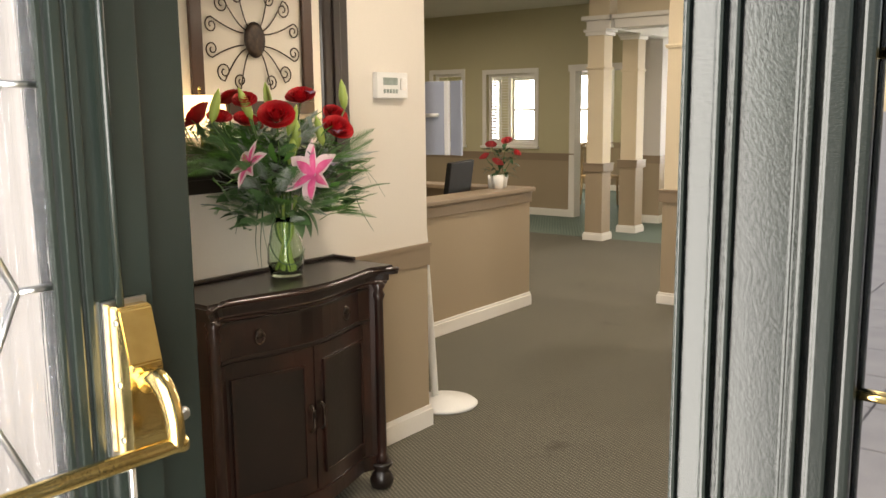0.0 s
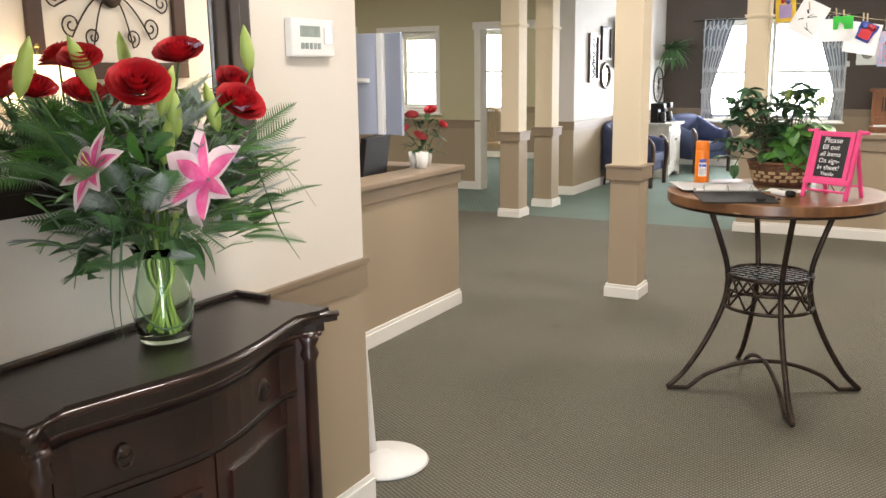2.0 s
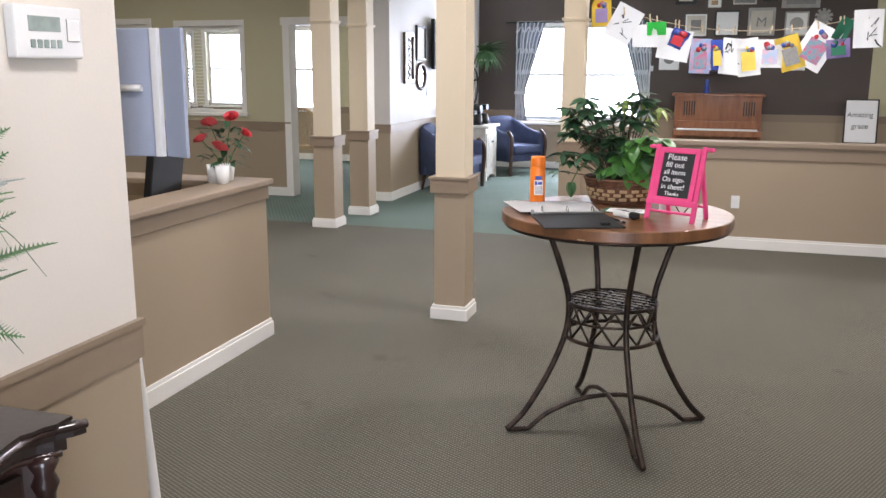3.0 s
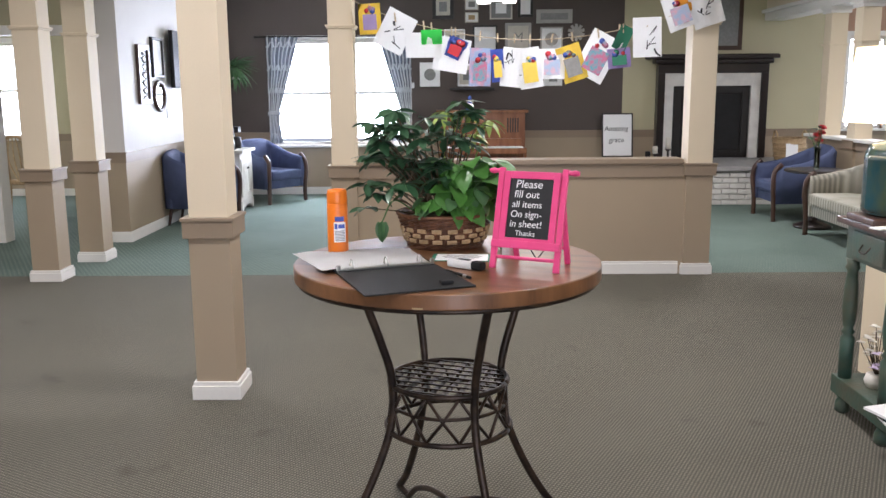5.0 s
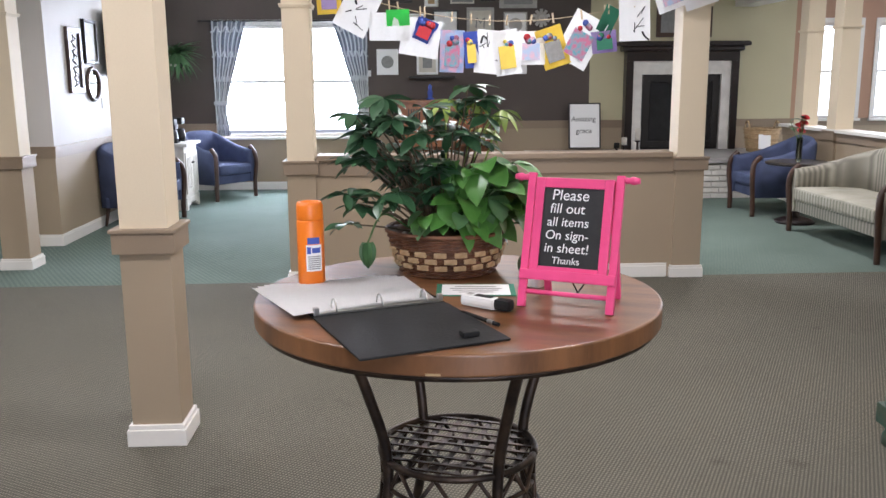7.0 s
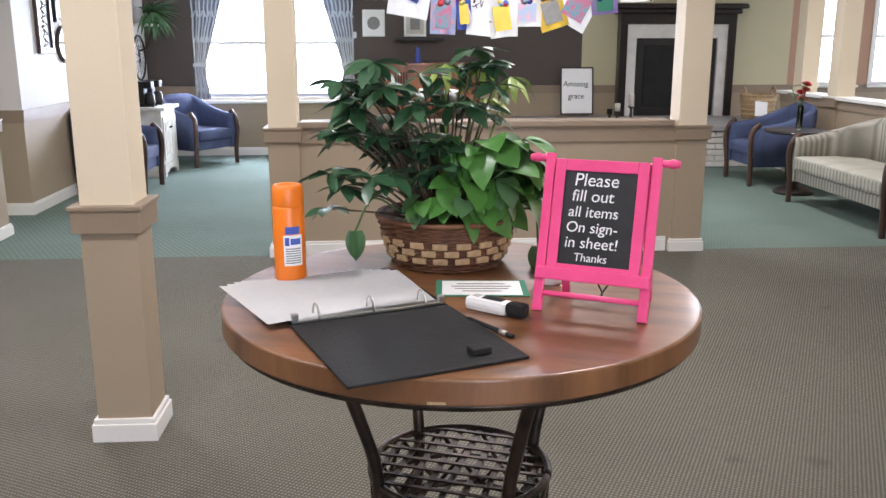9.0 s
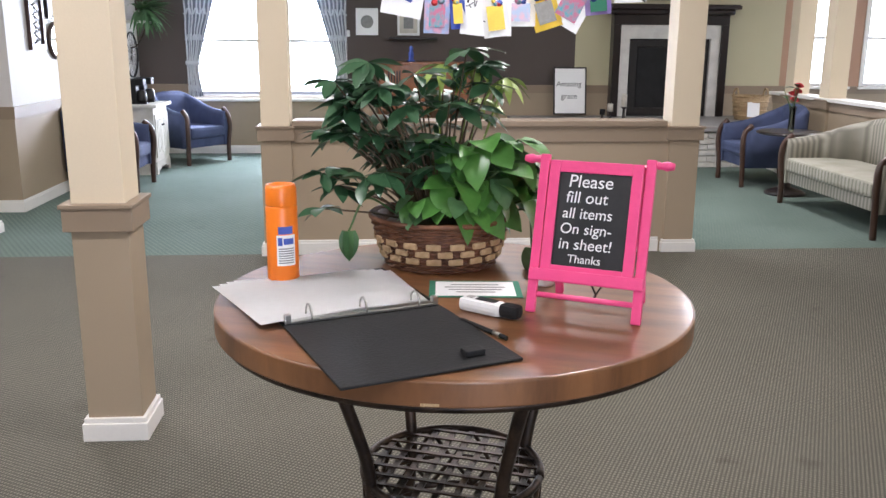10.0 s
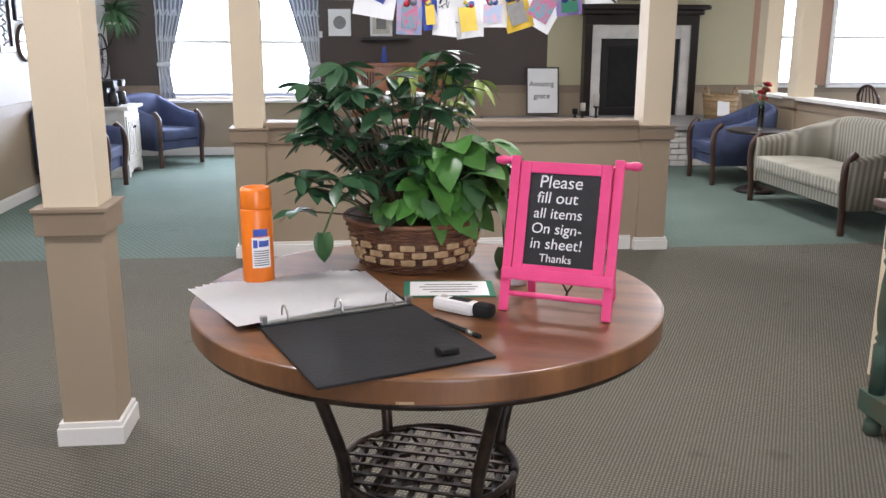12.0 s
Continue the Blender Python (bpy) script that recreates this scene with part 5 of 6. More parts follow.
# ---- console table with two lamps on the east wall ----
def console_table():
    ob = thing("console_table", "distressed green console table with a brown top and turned legs", "console table")
    x0, x1, y0, y1 = 0.575, 0.94, 3.98, 6.2
    part("top", new_box(x0 - 0.02, x1 + 0.01, y0 - 0.03, y1 + 0.03, 0.885, 0.915, 0.006), LEG_WOOD, ob, "worn reddish brown plank top")
    part("apron", new_box(x0 + 0.012, x1 - 0.01, y0 + 0.02, y1 - 0.02, 0.73, 0.885, 0.003), TEAL, ob)
    ys = (y1 - 0.06, y1 - 0.44, (y0 + y1) / 2 + 0.33, (y0 + y1) / 2 - 0.33, y0 + 0.44, y0 + 0.06)
    for a, b in zip(ys, ys[1:]):
        d = part("drawer", new_box(x0 - 0.004, x0 + 0.014, b + 0.05, a - 0.05, 0.75, 0.868, 0.004), TEAL, ob)
        c = (a + b) / 2
        part("bail_pull", tube(bmesh.new(), curve_pts([(x0 - 0.008, c - 0.035, 0.82), (x0 - 0.025, c - 0.03, 0.795), (x0 - 0.028, c, 0.788), (x0 - 0.025, c + 0.03, 0.795), (x0 - 0.008, c + 0.035, 0.82)]), 0.004, 6), IRON, d)
    prof = ((0.03, 0.17), (0.032, 0.36), (0.02, 0.375), (0.03, 0.39), (0.02, 0.405), (0.027, 0.43), (0.034, 0.5), (0.03, 0.6), (0.022, 0.67), (0.033, 0.69), (0.026, 0.705), (0.032, 0.73))
    for y in ys:
        for x in (x0 + 0.03, x1 - 0.04):
            leg = part("leg", lathe(bmesh.new(), prof, 16, at=(x, y, 0)), TEAL, ob)
            part("bun_foot", lathe(bmesh.new(), ((0.02, 0), (0.034, 0.012), (0.032, 0.05), (0.022, 0.07), (0.035, 0.085)), 14, at=(x, y, 0)), TEAL, leg)
    part("shelf", new_box(x0 - 0.005, x1, y0, y1, 0.085, 0.17, 0.006), TEAL, ob)


console_table()


def table_lamp(x, y):
    ob = thing("table_lamp", "lit table lamp with a cream shade and teal ceramic body", "lamp", "console lamps", at=(x, y, 0.9155))
    part("foot", new_box(-0.13, 0.13, -0.13, 0.13, 0, 0.03, 0.008), LEG_WOOD, ob)
    bm = bmesh.new()
    lathe(bm, ((0.09, 0.03), (0.112, 0.045), (0.116, 0.3), (0.1, 0.335), (0.05, 0.35)), 32)
    part("body", bm, TEAL_GLAZE, ob, "ribbed teal and moss glazed body")
    part("rib", lathe(bmesh.new(), tuple((0.117 + 0.003 * (k % 2), 0.05 + 0.02 * k) for k in range(13)), 32), TEAL_GLAZE, ob)
    part("neck", tube(bmesh.new(), [(0, 0, 0.34), (0, 0, 0.78)], 0.01, 10), BRASS, ob)
    bm = bmesh.new()
    rings = [[bm.verts.new((r * math.cos(2 * math.pi * i / 40), r * math.sin(2 * math.pi * i / 40), z)) for i in range(40)] for r, z in ((0.215, 0.43), (0.18, 0.74))]
    for i in range(40):
        bm.faces.new((rings[0][i], rings[0][(i + 1) % 40], rings[1][(i + 1) % 40], rings[1][i])).smooth = True
    bmesh.ops.solidify(bm, geom=bm.faces[:], thickness=0.002)
    part("shade", bm, SHADE, ob, "glowing cream linen shade")
    part("finial", lathe(bmesh.new(), ((0.006, 0.78), (0.014, 0.79), (0.006, 0.81)), 12), BRASS, ob)


table_lamp(0.68, 6.0)
table_lamp(0.725, 4.16)
ob = thing("wall_art", "wrought iron scroll panel in a dark wooden frame", "wall art", at=(0.945, 4.9, 2.12))
ob.matrix_basis = ob.matrix_basis @ Matrix.Diagonal((1, 1.25, 1.22, 1))
W2, H3 = 0.52, 0.5
for a, b, c, d in ((-W2, W2, H3 - 0.09, H3), (-W2, W2, -H3, -H3 + 0.09), (-W2, -W2 + 0.09, -H3 + 0.09, H3 - 0.09), (W2 - 0.09, W2, -H3 + 0.09, H3 - 0.09)):
    part("frame", new_box(-0.035, 0, a, b, c, d, 0.006), LEG_WOOD, ob)
part("medallion", lathe(bmesh.new(), ((0.1, 0), (0.105, 0.01), (0.07, 0.02), (0.04, 0.014), (0.01, 0.022)), 24, m=pose(-0.012, 0, 0, 0, -90) @ Matrix.Diagonal((1.15, 0.85, 1, 1))), IRON, ob)
for sy in (-1, 1):
    for sz in (-1, 1):
        for (ay, az), (by, bz), (r, turns) in (((0.06, 0.06), (0.26, 0.28), (0.07, 1.5)), ((0.05, 0.09), (0.13, 0.33), (0.06, 1.4)), ((0.09, 0.04), (0.35, 0.13), (0.06, 1.4))):
            pts = [(-0.015, sy * (ay + (by - ay) * u), sz * (az + (bz - az) * (u ** 1.6))) for u in [i / 8 for i in range(9)]]
            pts += [(-0.015, sy * (by + r * (1 - u * 0.8) * math.sin(2 * math.pi * turns * u) * 0.9), sz * (bz - r * (1 - (1 - u * 0.8) * math.cos(2 * math.pi * turns * u)) * 0.9)) for u in [i / 18 for i in range(1, 19)]]
            part("scroll", tube(bmesh.new(), pts, 0.005, 6), IRON, ob)
for k, (y, z) in enumerate(((6.0, 0.18), (5.82, 0.2))):
    ob = thing("dried_flowers", "dried cream and lilac flowers on the lower shelf", "dried flowers", "dried flowers", at=(0.68, y, 0.171))
    rnd = random.Random(k)
    part("pot", lathe(bmesh.new(), ((0.04, 0), (0.05, 0.03), (0.04, 0.06)), 14), CREAM_FURN, ob)
    petal = leaf_mesh("dry_petal", MAT_CREAM if k == 0 else LILAC, 0.025, 0.016, 0.3, 0.2, 3)
    for j in range(26):
        a, r, zz = rnd.uniform(0, 6.28), rnd.uniform(0.02, 0.11), rnd.uniform(0.08, 0.3)
        part("twig", tube(bmesh.new(), [(0, 0, 0.05), (r * math.cos(a), r * math.sin(a), zz)], 0.002, 5), BROWN_STEM, ob)
        for q in range(4):
            sprig("dry_petal", petal, ob, (r * math.cos(a), r * math.sin(a), zz), 90 * q, 30, rnd.uniform(0.8, 1.5))
for k in range(3):
    plain("magazine", new_box(-0.1, 0.1, -0.14, 0.14, 0, 0.012, 0.002), PAPER if k % 2 == 0 else BLACK, "magazine lying on the lower shelf", "magazine", "magazines").matrix_basis = pose(0.6, 5.55, 0.172 + 0.0125 * k, 0, 0, 12 * k - 8)
plain("tissue", new_box(-0.04, 0.04, -0.03, 0.03, 0, 0.006, 0.002), PAPER, "white card on the console table", "card").matrix_basis = pose(0.56, 5.82, 0.9155, 0, 0, 20)


# ---- seating ----
def tub_chair(name, label, at, turn, width, cloth, group, seat_h=0.44):
    """Barrel-backed chair or sofa facing -y: wrapped back and arms, seat cushion, carved front posts."""
    ob = thing(name, label, "sofa" if width > 1 else "armchair", group, at=at, turn=turn)
    w, d = width / 2, 0.34
    bm = bmesh.new()
    path = []
    n = 26
    for i in range(n + 1):
        u = i / n * 2 - 1
        e = abs(u)
        x = math.copysign(w * (1 - (1 - min(1, e * 1.35)) ** 2), u) if width < 1 else math.copysign(w * min(1, e * 1.35) ** 0.8, u)
        y = d - (max(0, e - 0.42) / 0.58) ** 1.1 * 2 * d
        top = 0.83 - 0.2 * (1 / (1 + math.exp(-9 * (e - 0.62)))) + 0.02 * math.cos(u * 3)
        path.append((x, y, top))
    rows = []
    for x, y, top in path:
        c = Vector((x, y - 0.02, 0))
        inw = Vector((-x / w, -1 if abs(x) < w * 0.9 else 0, 0)).normalized() * 0.075
        rows.append([bm.verts.new(v) for v in ((x, y, 0.2), (x * 1.02, y * 1.02, top - 0.04), (x + inw.x * 0.3, y + inw.y * 0.3, top), (x + inw.x * 0.8, y + inw.y * 0.8, top - 0.01), (x + inw.x, y + inw.y, top - 0.06), (x + inw.x, y + inw.y, 0.2))])
    for a, b in zip(rows, rows[1:]):
        for k in range(6):
            bm.faces.new((a[k], b[k], b[(k + 1) % 6], a[(k + 1) % 6])).smooth = True
    bm.faces.new(rows[0]), bm.faces.new(rows[-1][::-1])
    wrap = STRIPED if width > 1 else cloth
    part("back", bm, wrap, ob)
    part("seat_base", new_box(-w + 0.03, w - 0.03, -d + 0.02, d - 0.06, 0.2, 0.31, 0.015), wrap, ob)
    part("seat_cushion", new_box(-w + 0.075, w - 0.075, -d - 0.02, d - 0.09, 0.312, seat_h, 0.035), cloth, ob)
    for s in (-1, 1):
        post = curve_pts([(s * (w - 0.015), -d - 0.005, 0.0), (s * (w - 0.02), -d - 0.01, 0.2), (s * (w - 0.005), -d - 0.03, 0.42), (s * (w - 0.015), -d - 0.015, 0.56), (s * (w - 0.02), -d + 0.06, 0.645)])
        part("front_post", tube(bmesh.new(), post, 0.026, 10, 1.1), LEG_WOOD, ob, "carved dark wooden post")
        part("back_leg", tube(bmesh.new(), [(s * (w - 0.12), d - 0.06, 0.22), (s * (w - 0.11), d - 0.02, 0.0)], 0.022, 8, 0.7), LEG_WOOD, ob)
    return ob


chair = tub_chair("armchair", "blue barrel armchair with carved dark wooden posts", (-3.72, 14.2, 0), 53, 0.68, BLUE_CLOTH, "blue armchairs")
copy_thing(chair, pose(-4.1, 12.2, 0, 0, 0, 90))
copy_thing(chair, pose(2.76, 12.32, 0, 0, 0, -90))
sofa = tub_chair("sofa", "grey-green striped settee with dark carved posts", (2.76, 10.3, 0), -90, 1.62, STRIPE_CLOTH, "")
STRIPE_DARK = material("dark_stripe_cloth", (0.25, 0.24, 0.19), 0.85, grain=300, bump=0.2)
for k in range(27):
    x = -0.71 + 0.0546 * k
    part("stripe", new_box(x, x + 0.02, -0.361, -0.357, 0.325, 0.42, 0.0015), STRIPE_DARK, sofa)

ob = thing("side_table", "round dark pedestal side table", "side table", at=(2.68, 11.56, 0))
part("top", lathe(bmesh.new(), ((0.3, 0.6), (0.32, 0.61), (0.32, 0.62), (0.3, 0.63)), 36), BLACK_WOOD, ob)
part("pedestal", lathe(bmesh.new(), ((0.19, 0.0), (0.2, 0.02), (0.16, 0.045), (0.05, 0.08), (0.04, 0.3), (0.055, 0.4), (0.03, 0.55), (0.08, 0.6)), 24), BLACK_WOOD, ob)
ob = thing("bud_vase", "glass vase with pink and yellow flowers", "flowers", at=(2.68, 11.56, 0.6305))
part("vase", lathe(bmesh.new(), ((0.025, 0), (0.03, 0.01), (0.03, 0.2), (0.035, 0.24), (0.03, 0.24), (0.024, 0.02)), 16), VASE_GLASS, ob)
rnd = random.Random(9)
for k in range(9):
    a, r, z = rnd.uniform(0, 6.28), rnd.uniform(0.03, 0.12), rnd.uniform(0.28, 0.5)
    x, y = r * math.cos(a), r * math.sin(a)
    part("stem", tube(bmesh.new(), [(0, 0, 0.05), (x * 0.3, y * 0.3, 0.24), (x, y, z)], 0.003, 5), STEM, ob)
    sprig("blossom", coral, ob, (x, y, z), 0, 30, 0.035) if k % 2 else sprig("leaf", small, ob, (x, y, z), 40 * k, 30, 1.6)


# ---- fireplace ----
def framed(name, label, x0, x1, z0, z1, y, frame_mat, mat, inner, wide=0.03, kind="", category="picture"):
    """A framed picture on the back wall: frame rails, mat and a plain inner shape."""
    ob = thing(name, label, category, "pictures on the brown wall", at=((x0 + x1) / 2, y, (z0 + z1) / 2))
    w, h = (x1 - x0) / 2, (z1 - z0) / 2
    for a, b, c, d in ((-w, w, h - wide, h), (-w, w, -h, -h + wide), (-w, -w + wide, -h + wide, h - wide), (w - wide, w, -h + wide, h - wide)):
        part("frame", new_box(a, b, -0.022, 0, c, d, 0.003), frame_mat, ob)
    part("mat_board", new_box(-w + wide, w - wide, -0.012, -0.004, -h + wide, h - wide), mat, ob)
    iw, ih = (w - wide) * 0.55, (h - wide) * 0.55
    if kind == "disc":
        part("print", lathe(bmesh.new(), ((iw * 1.2, 0), (iw * 1.2, 0.002)), 24, m=pose(0, -0.012, 0, 90)), inner, ob)
    elif kind == "letter":
        q = writing("M", h * 1.0, ob, pose(-h * 0.42, -0.0135, -h * 0.36, 90), inner, "print")
    elif kind == "plain":
        pass
    else:
        part("print", new_box(-iw, iw, -0.014, -0.012, -ih, ih), inner, ob)
    return ob


ob = thing("fireplace", "fireplace with a dark wooden mantel and white surround", "fireplace")
FY0 = BACK - 0.16
part("crown", slab(bmesh.new(), [(1.56, BACK), (1.6, FY0 - 0.12), (3.38, FY0 - 0.12), (3.42, BACK)], 1.9, 1.96, 0.015), BLACK_WOOD, ob)
part("crown_moulding", new_box(1.66, 3.32, FY0 - 0.07, BACK, 1.83, 1.9, 0.02), BLACK_WOOD, ob)
part("frieze", new_box(1.72, 3.28, FY0, BACK, 1.7, 1.83, 0.004), BLACK_WOOD, ob)
for a, b in ((1.72, 1.82), (3.18, 3.28)):
    part("pilaster", new_box(a, b, FY0, BACK, 0.5, 1.7, 0.004), BLACK_WOOD, ob)
for a, b, c, d in ((1.82, 1.95, 0.5, 1.7), (3.05, 3.18, 0.5, 1.7), (1.95, 3.05, 1.52, 1.7)):
    part("surround", new_box(a, b, FY0 + 0.03, BACK, c, d, 0.002), BRICK_WHITE, ob, "white stone surround")
part("firebox", new_box(1.95, 3.05, FY0 + 0.09, BACK, 0.5, 1.52), FRAME_BLACK, ob)
part("firebox_glass", new_box(2.08, 2.92, FY0 + 0.08, FY0 + 0.089, 0.62, 1.4), BLACK, ob)
for a, b, c, d in ((1.97, 2.06, 0.54, 1.5), (2.94, 3.03, 0.54, 1.5), (2.06, 2.94, 1.42, 1.5), (2.06, 2.94, 0.54, 0.61)):
    part("firebox_frame", new_box(a, b, FY0 + 0.06, FY0 + 0.09, c, d, 0.004), FRAME_BLACK, ob)
hearth = tagged(new("hearth"), "raised hearth of white painted bricks with a grey slab", "hearth", kind="structure")
part("core", new_box(0.42, 3.73, 13.47, BACK, 0, 0.44), BRICK_WHITE, hearth)
part("slab", new_box(0.35, 3.8, 13.38, BACK - 0.002, 0.44, 0.5, 0.008), GREY_SLATE, hearth)
bm_brick = mesh_of(new_box(-0.098, 0.098, -0.03, 0.03, -0.03, 0.03, 0.004), "brick", BRICK_WHITE)
rnd = random.Random(2)
for row in range(6):
    for k in range(16):
        x = 0.53 + 0.2045 * k + (0.1 if row % 2 else 0)
        if x < 3.65:
            q = new("brick", bm_brick)
            q.parent, q.matrix_basis = hearth, pose(x, 13.452 + rnd.uniform(-0.003, 0.003), 0.036 + 0.0715 * row)
framed("portrait", "tall gilt-framed painting above the mantel", 2.15, 2.92, 2.02, 2.85, BACK - 0.002, LEG_WOOD, PRINT_GREY, MAT_CREAM, 0.06, "plain")
ob = framed("lettered_picture", "white lettered picture in a thin dark frame on the hearth", 0.93, 1.37, 0.0, 0.62, 0, FRAME_BLACK, PAPER, INK, 0.018, "plain")
ob.matrix_basis = pose(1.15, 14.73, 0.84, -8)
writing("Amazing", 0.098, ob, pose(-0.185, -0.0145, 0.06, 90), INK, thick=0.0)
writing("grace", 0.1, ob, pose(-0.12, -0.0145, -0.1, 90), INK, thick=0.0)
for x, h, m in ((1.52, 0.13, BLACK), (1.62, 0.2, PAPER), (1.8, 0.32, PAPER)):
    ob = thing("candle", "pale pillar candle on a small dark holder", "candle", "candles on the hearth", at=(x, 14.4, 0.5))
    part("holder", lathe(bmesh.new(), ((0.045, 0), (0.02, 0.02), (0.015, h * 0.4), (0.05, h * 0.5)), 16), BLACK_WOOD, ob)
    part("wax", lathe(bmesh.new(), ((0.036, h * 0.5), (0.037, h - 0.005), (0.03, h), (0.005, h - 0.004)), 18), MAT_CREAM if m is PAPER else BLACK, ob)
ob = thing("wicker_basket", "oval wicker basket with two handles on the hearth", "basket", at=(3.46, 14.35, 0.5))
part("basket", lathe(bmesh.new(), ((0.17, 0), (0.19, 0.01), (0.23, 0.3), (0.22, 0.31), (0.17, 0.03)), 28), STRAW, ob)
for z in (0.06, 0.12, 0.18, 0.24, 0.3):
    r = 0.19 + 0.04 * z / 0.3
    part("wicker_band", tube(bmesh.new(), [(r * math.cos(a), r * math.sin(a), z) for a in [2 * math.pi * i / 36 for i in range(37)]], 0.012, 6), STRAW, ob)
for s in (-1, 1):
    part("handle", tube(bmesh.new(), [(s * 0.2 + 0.0 * a, 0.08 * math.cos(a), 0.3 + 0.1 * math.sin(a)) for a in [math.pi * i / 10 for i in range(11)]], 0.012, 6), STRAW, ob)
part("tag", new_box(-0.13, 0.03, -0.24, -0.232, 0.03, 0.22, m=pose(0, 0, 0, -5)), PAPER, ob)

# ---- piano and brown wall ----
ob = thing("upright_piano", "red oak upright piano with slotted front panels", "piano")
part("case", new_box(-1.38, -0.18, 14.5, 14.9, 0, 1.17, 0.006), PIANO_WOOD, ob)
part("lid", new_box(-1.42, -0.14, 14.46, 14.92, 1.17, 1.21, 0.008), PIANO_WOOD, ob)
part("keybed", new_box(-1.38, -0.18, 14.2, 14.5, 0.62, 0.7, 0.006), PIANO_WOOD, ob)
part("fallboard", new_box(-1.33, -0.23, 14.44, 14.499, 0.7, 0.82, 0.006), PIANO_WOOD, ob)
for k in range(52):
    part("white_key", new_box(-1.33 + 0.0212 * k, -1.31 + 0.0212 * k, 14.21, 14.43, 0.7005, 0.715), PAPER, ob)
for x in (-1.36, -0.2):
    part("front_leg", new_box(x - 0.02, x + 0.02, 14.22, 14.28, 0, 0.62, 0.006), PIANO_WOOD, ob)
for g in (-1.25, -0.43):
    for k in range(5):
        part("slot", new_box(g + 0.035 * k, g + 0.035 * k + 0.016, 14.494, 14.503, 0.9, 1.1), FRAME_BLACK, ob)
plain("figurine", lathe(bmesh.new(), ((0.05, 0), (0.055, 0.01), (0.03, 0.03), (0.035, 0.1), (0.02, 0.14), (0.028, 0.17), (0.01, 0.2)), 16, at=(-0.95, 14.7, 1.2105)), BLUE_P, "small blue figurine on the piano", "figurine")
Y = BACK - 0.001
for args in (("black-framed print on the brown wall", -1.47, -1.17, 2.48, 2.82, FRAME_BLACK, MAT_CREAM, PRINT_GREY, 0.05, ""), ("small cream picture on the brown wall", -1.01, -0.82, 2.6, 2.76, MAT_CREAM, PAPER, PRINT_GREY, 0.012, ""), ("small cream picture on the brown wall", -1.01, -0.82, 2.43, 2.57, MAT_CREAM, PAPER, STRAW, 0.012, ""),
             ("pale wide picture on the brown wall", -0.66, -0.34, 2.47, 2.78, MAT_CREAM, PRINT_GREY, PAPER, 0.02, ""), ("dark-framed pale picture on the brown wall", -0.26, -0.05, 2.5, 2.8, FRAME_BLACK, PAPER, MAT_CREAM, 0.035, "plain"), ("black-framed pale print on the brown wall", -0.9, -0.55, 2.02, 2.39, FRAME_BLACK, PAPER, PAPER, 0.025, "plain"),
             ("cream frame with a grey letter M", -0.44, -0.07, 2.03, 2.42, FRAME_GREY, MAT_CREAM, PRINT_GREY, 0.04, "letter"), ("grey-framed round print on the brown wall", 0.06, 0.38, 2.02, 2.36, FRAME_GREY, PAPER, FRAME_GREY, 0.02, "disc"), ("white picture with a grey medallion", -1.66, -1.37, 1.54, 1.88, PAPER, PAPER, PRINT_GREY, 0.02, "disc"),
             ("white-framed monogram picture on the brown wall", -1.31, -1.01, 2.03, 2.34, PAPER, MAT_CREAM, PRINT_GREY, 0.02, ""), ("white-framed pale print on the brown wall", -1.12, -0.83, 1.54, 1.86, PAPER, MAT_CREAM, PRINT_GREY, 0.03, ""), ("white-framed pale print on the brown wall", 0.12, 0.38, 1.54, 1.75, PAPER, PAPER, PRINT_GREY, 0.02, "")):
    framed("picture", *args[:1], *args[1:5], Y, *args[5:8], args[8], args[9])
ob = plain("wall_plaque", new_box(0.0, 0.51, BACK - 0.02, BACK - 0.001, 2.41, 2.6, 0.004), FRAME_GREY, "grey plaque with raised lettering bars", "plaque")
part("raised_bar", new_box(0.06, 0.45, BACK - 0.026, BACK - 0.02, 2.46, 2.55, 0.003), PRINT_GREY, ob)
ob = thing("star_ornament", "pale metal sunburst on the brown wall", "ornament", at=(0.57, BACK - 0.012, 2.28))
for k in range(10):
    part("ray", new_box(-0.022, 0.022, -0.004, 0.004, 0.03, 0.12, 0.003, m=pose(0, 0, 0, 0, 36 * k)), FRAME_GREY, ob)
part("centre", lathe(bmesh.new(), ((0.05, 0), (0.04, 0.012)), 16, m=pose(0, 0, 0, 90)), FRAME_GREY, ob)
plain("wall_shelf", new_box(-1.23, -0.6, BACK - 0.12, BACK - 0.001, 1.49, 1.52, 0.004), FRAME_BLACK, "narrow black picture ledge", "shelf")
plain("light_switch", new_box(-1.83, -1.74, BACK - 0.012, BACK - 0.001, 1.52, 1.6, 0.003), PLASTIC, "white thermostat on the brown wall", "switch")


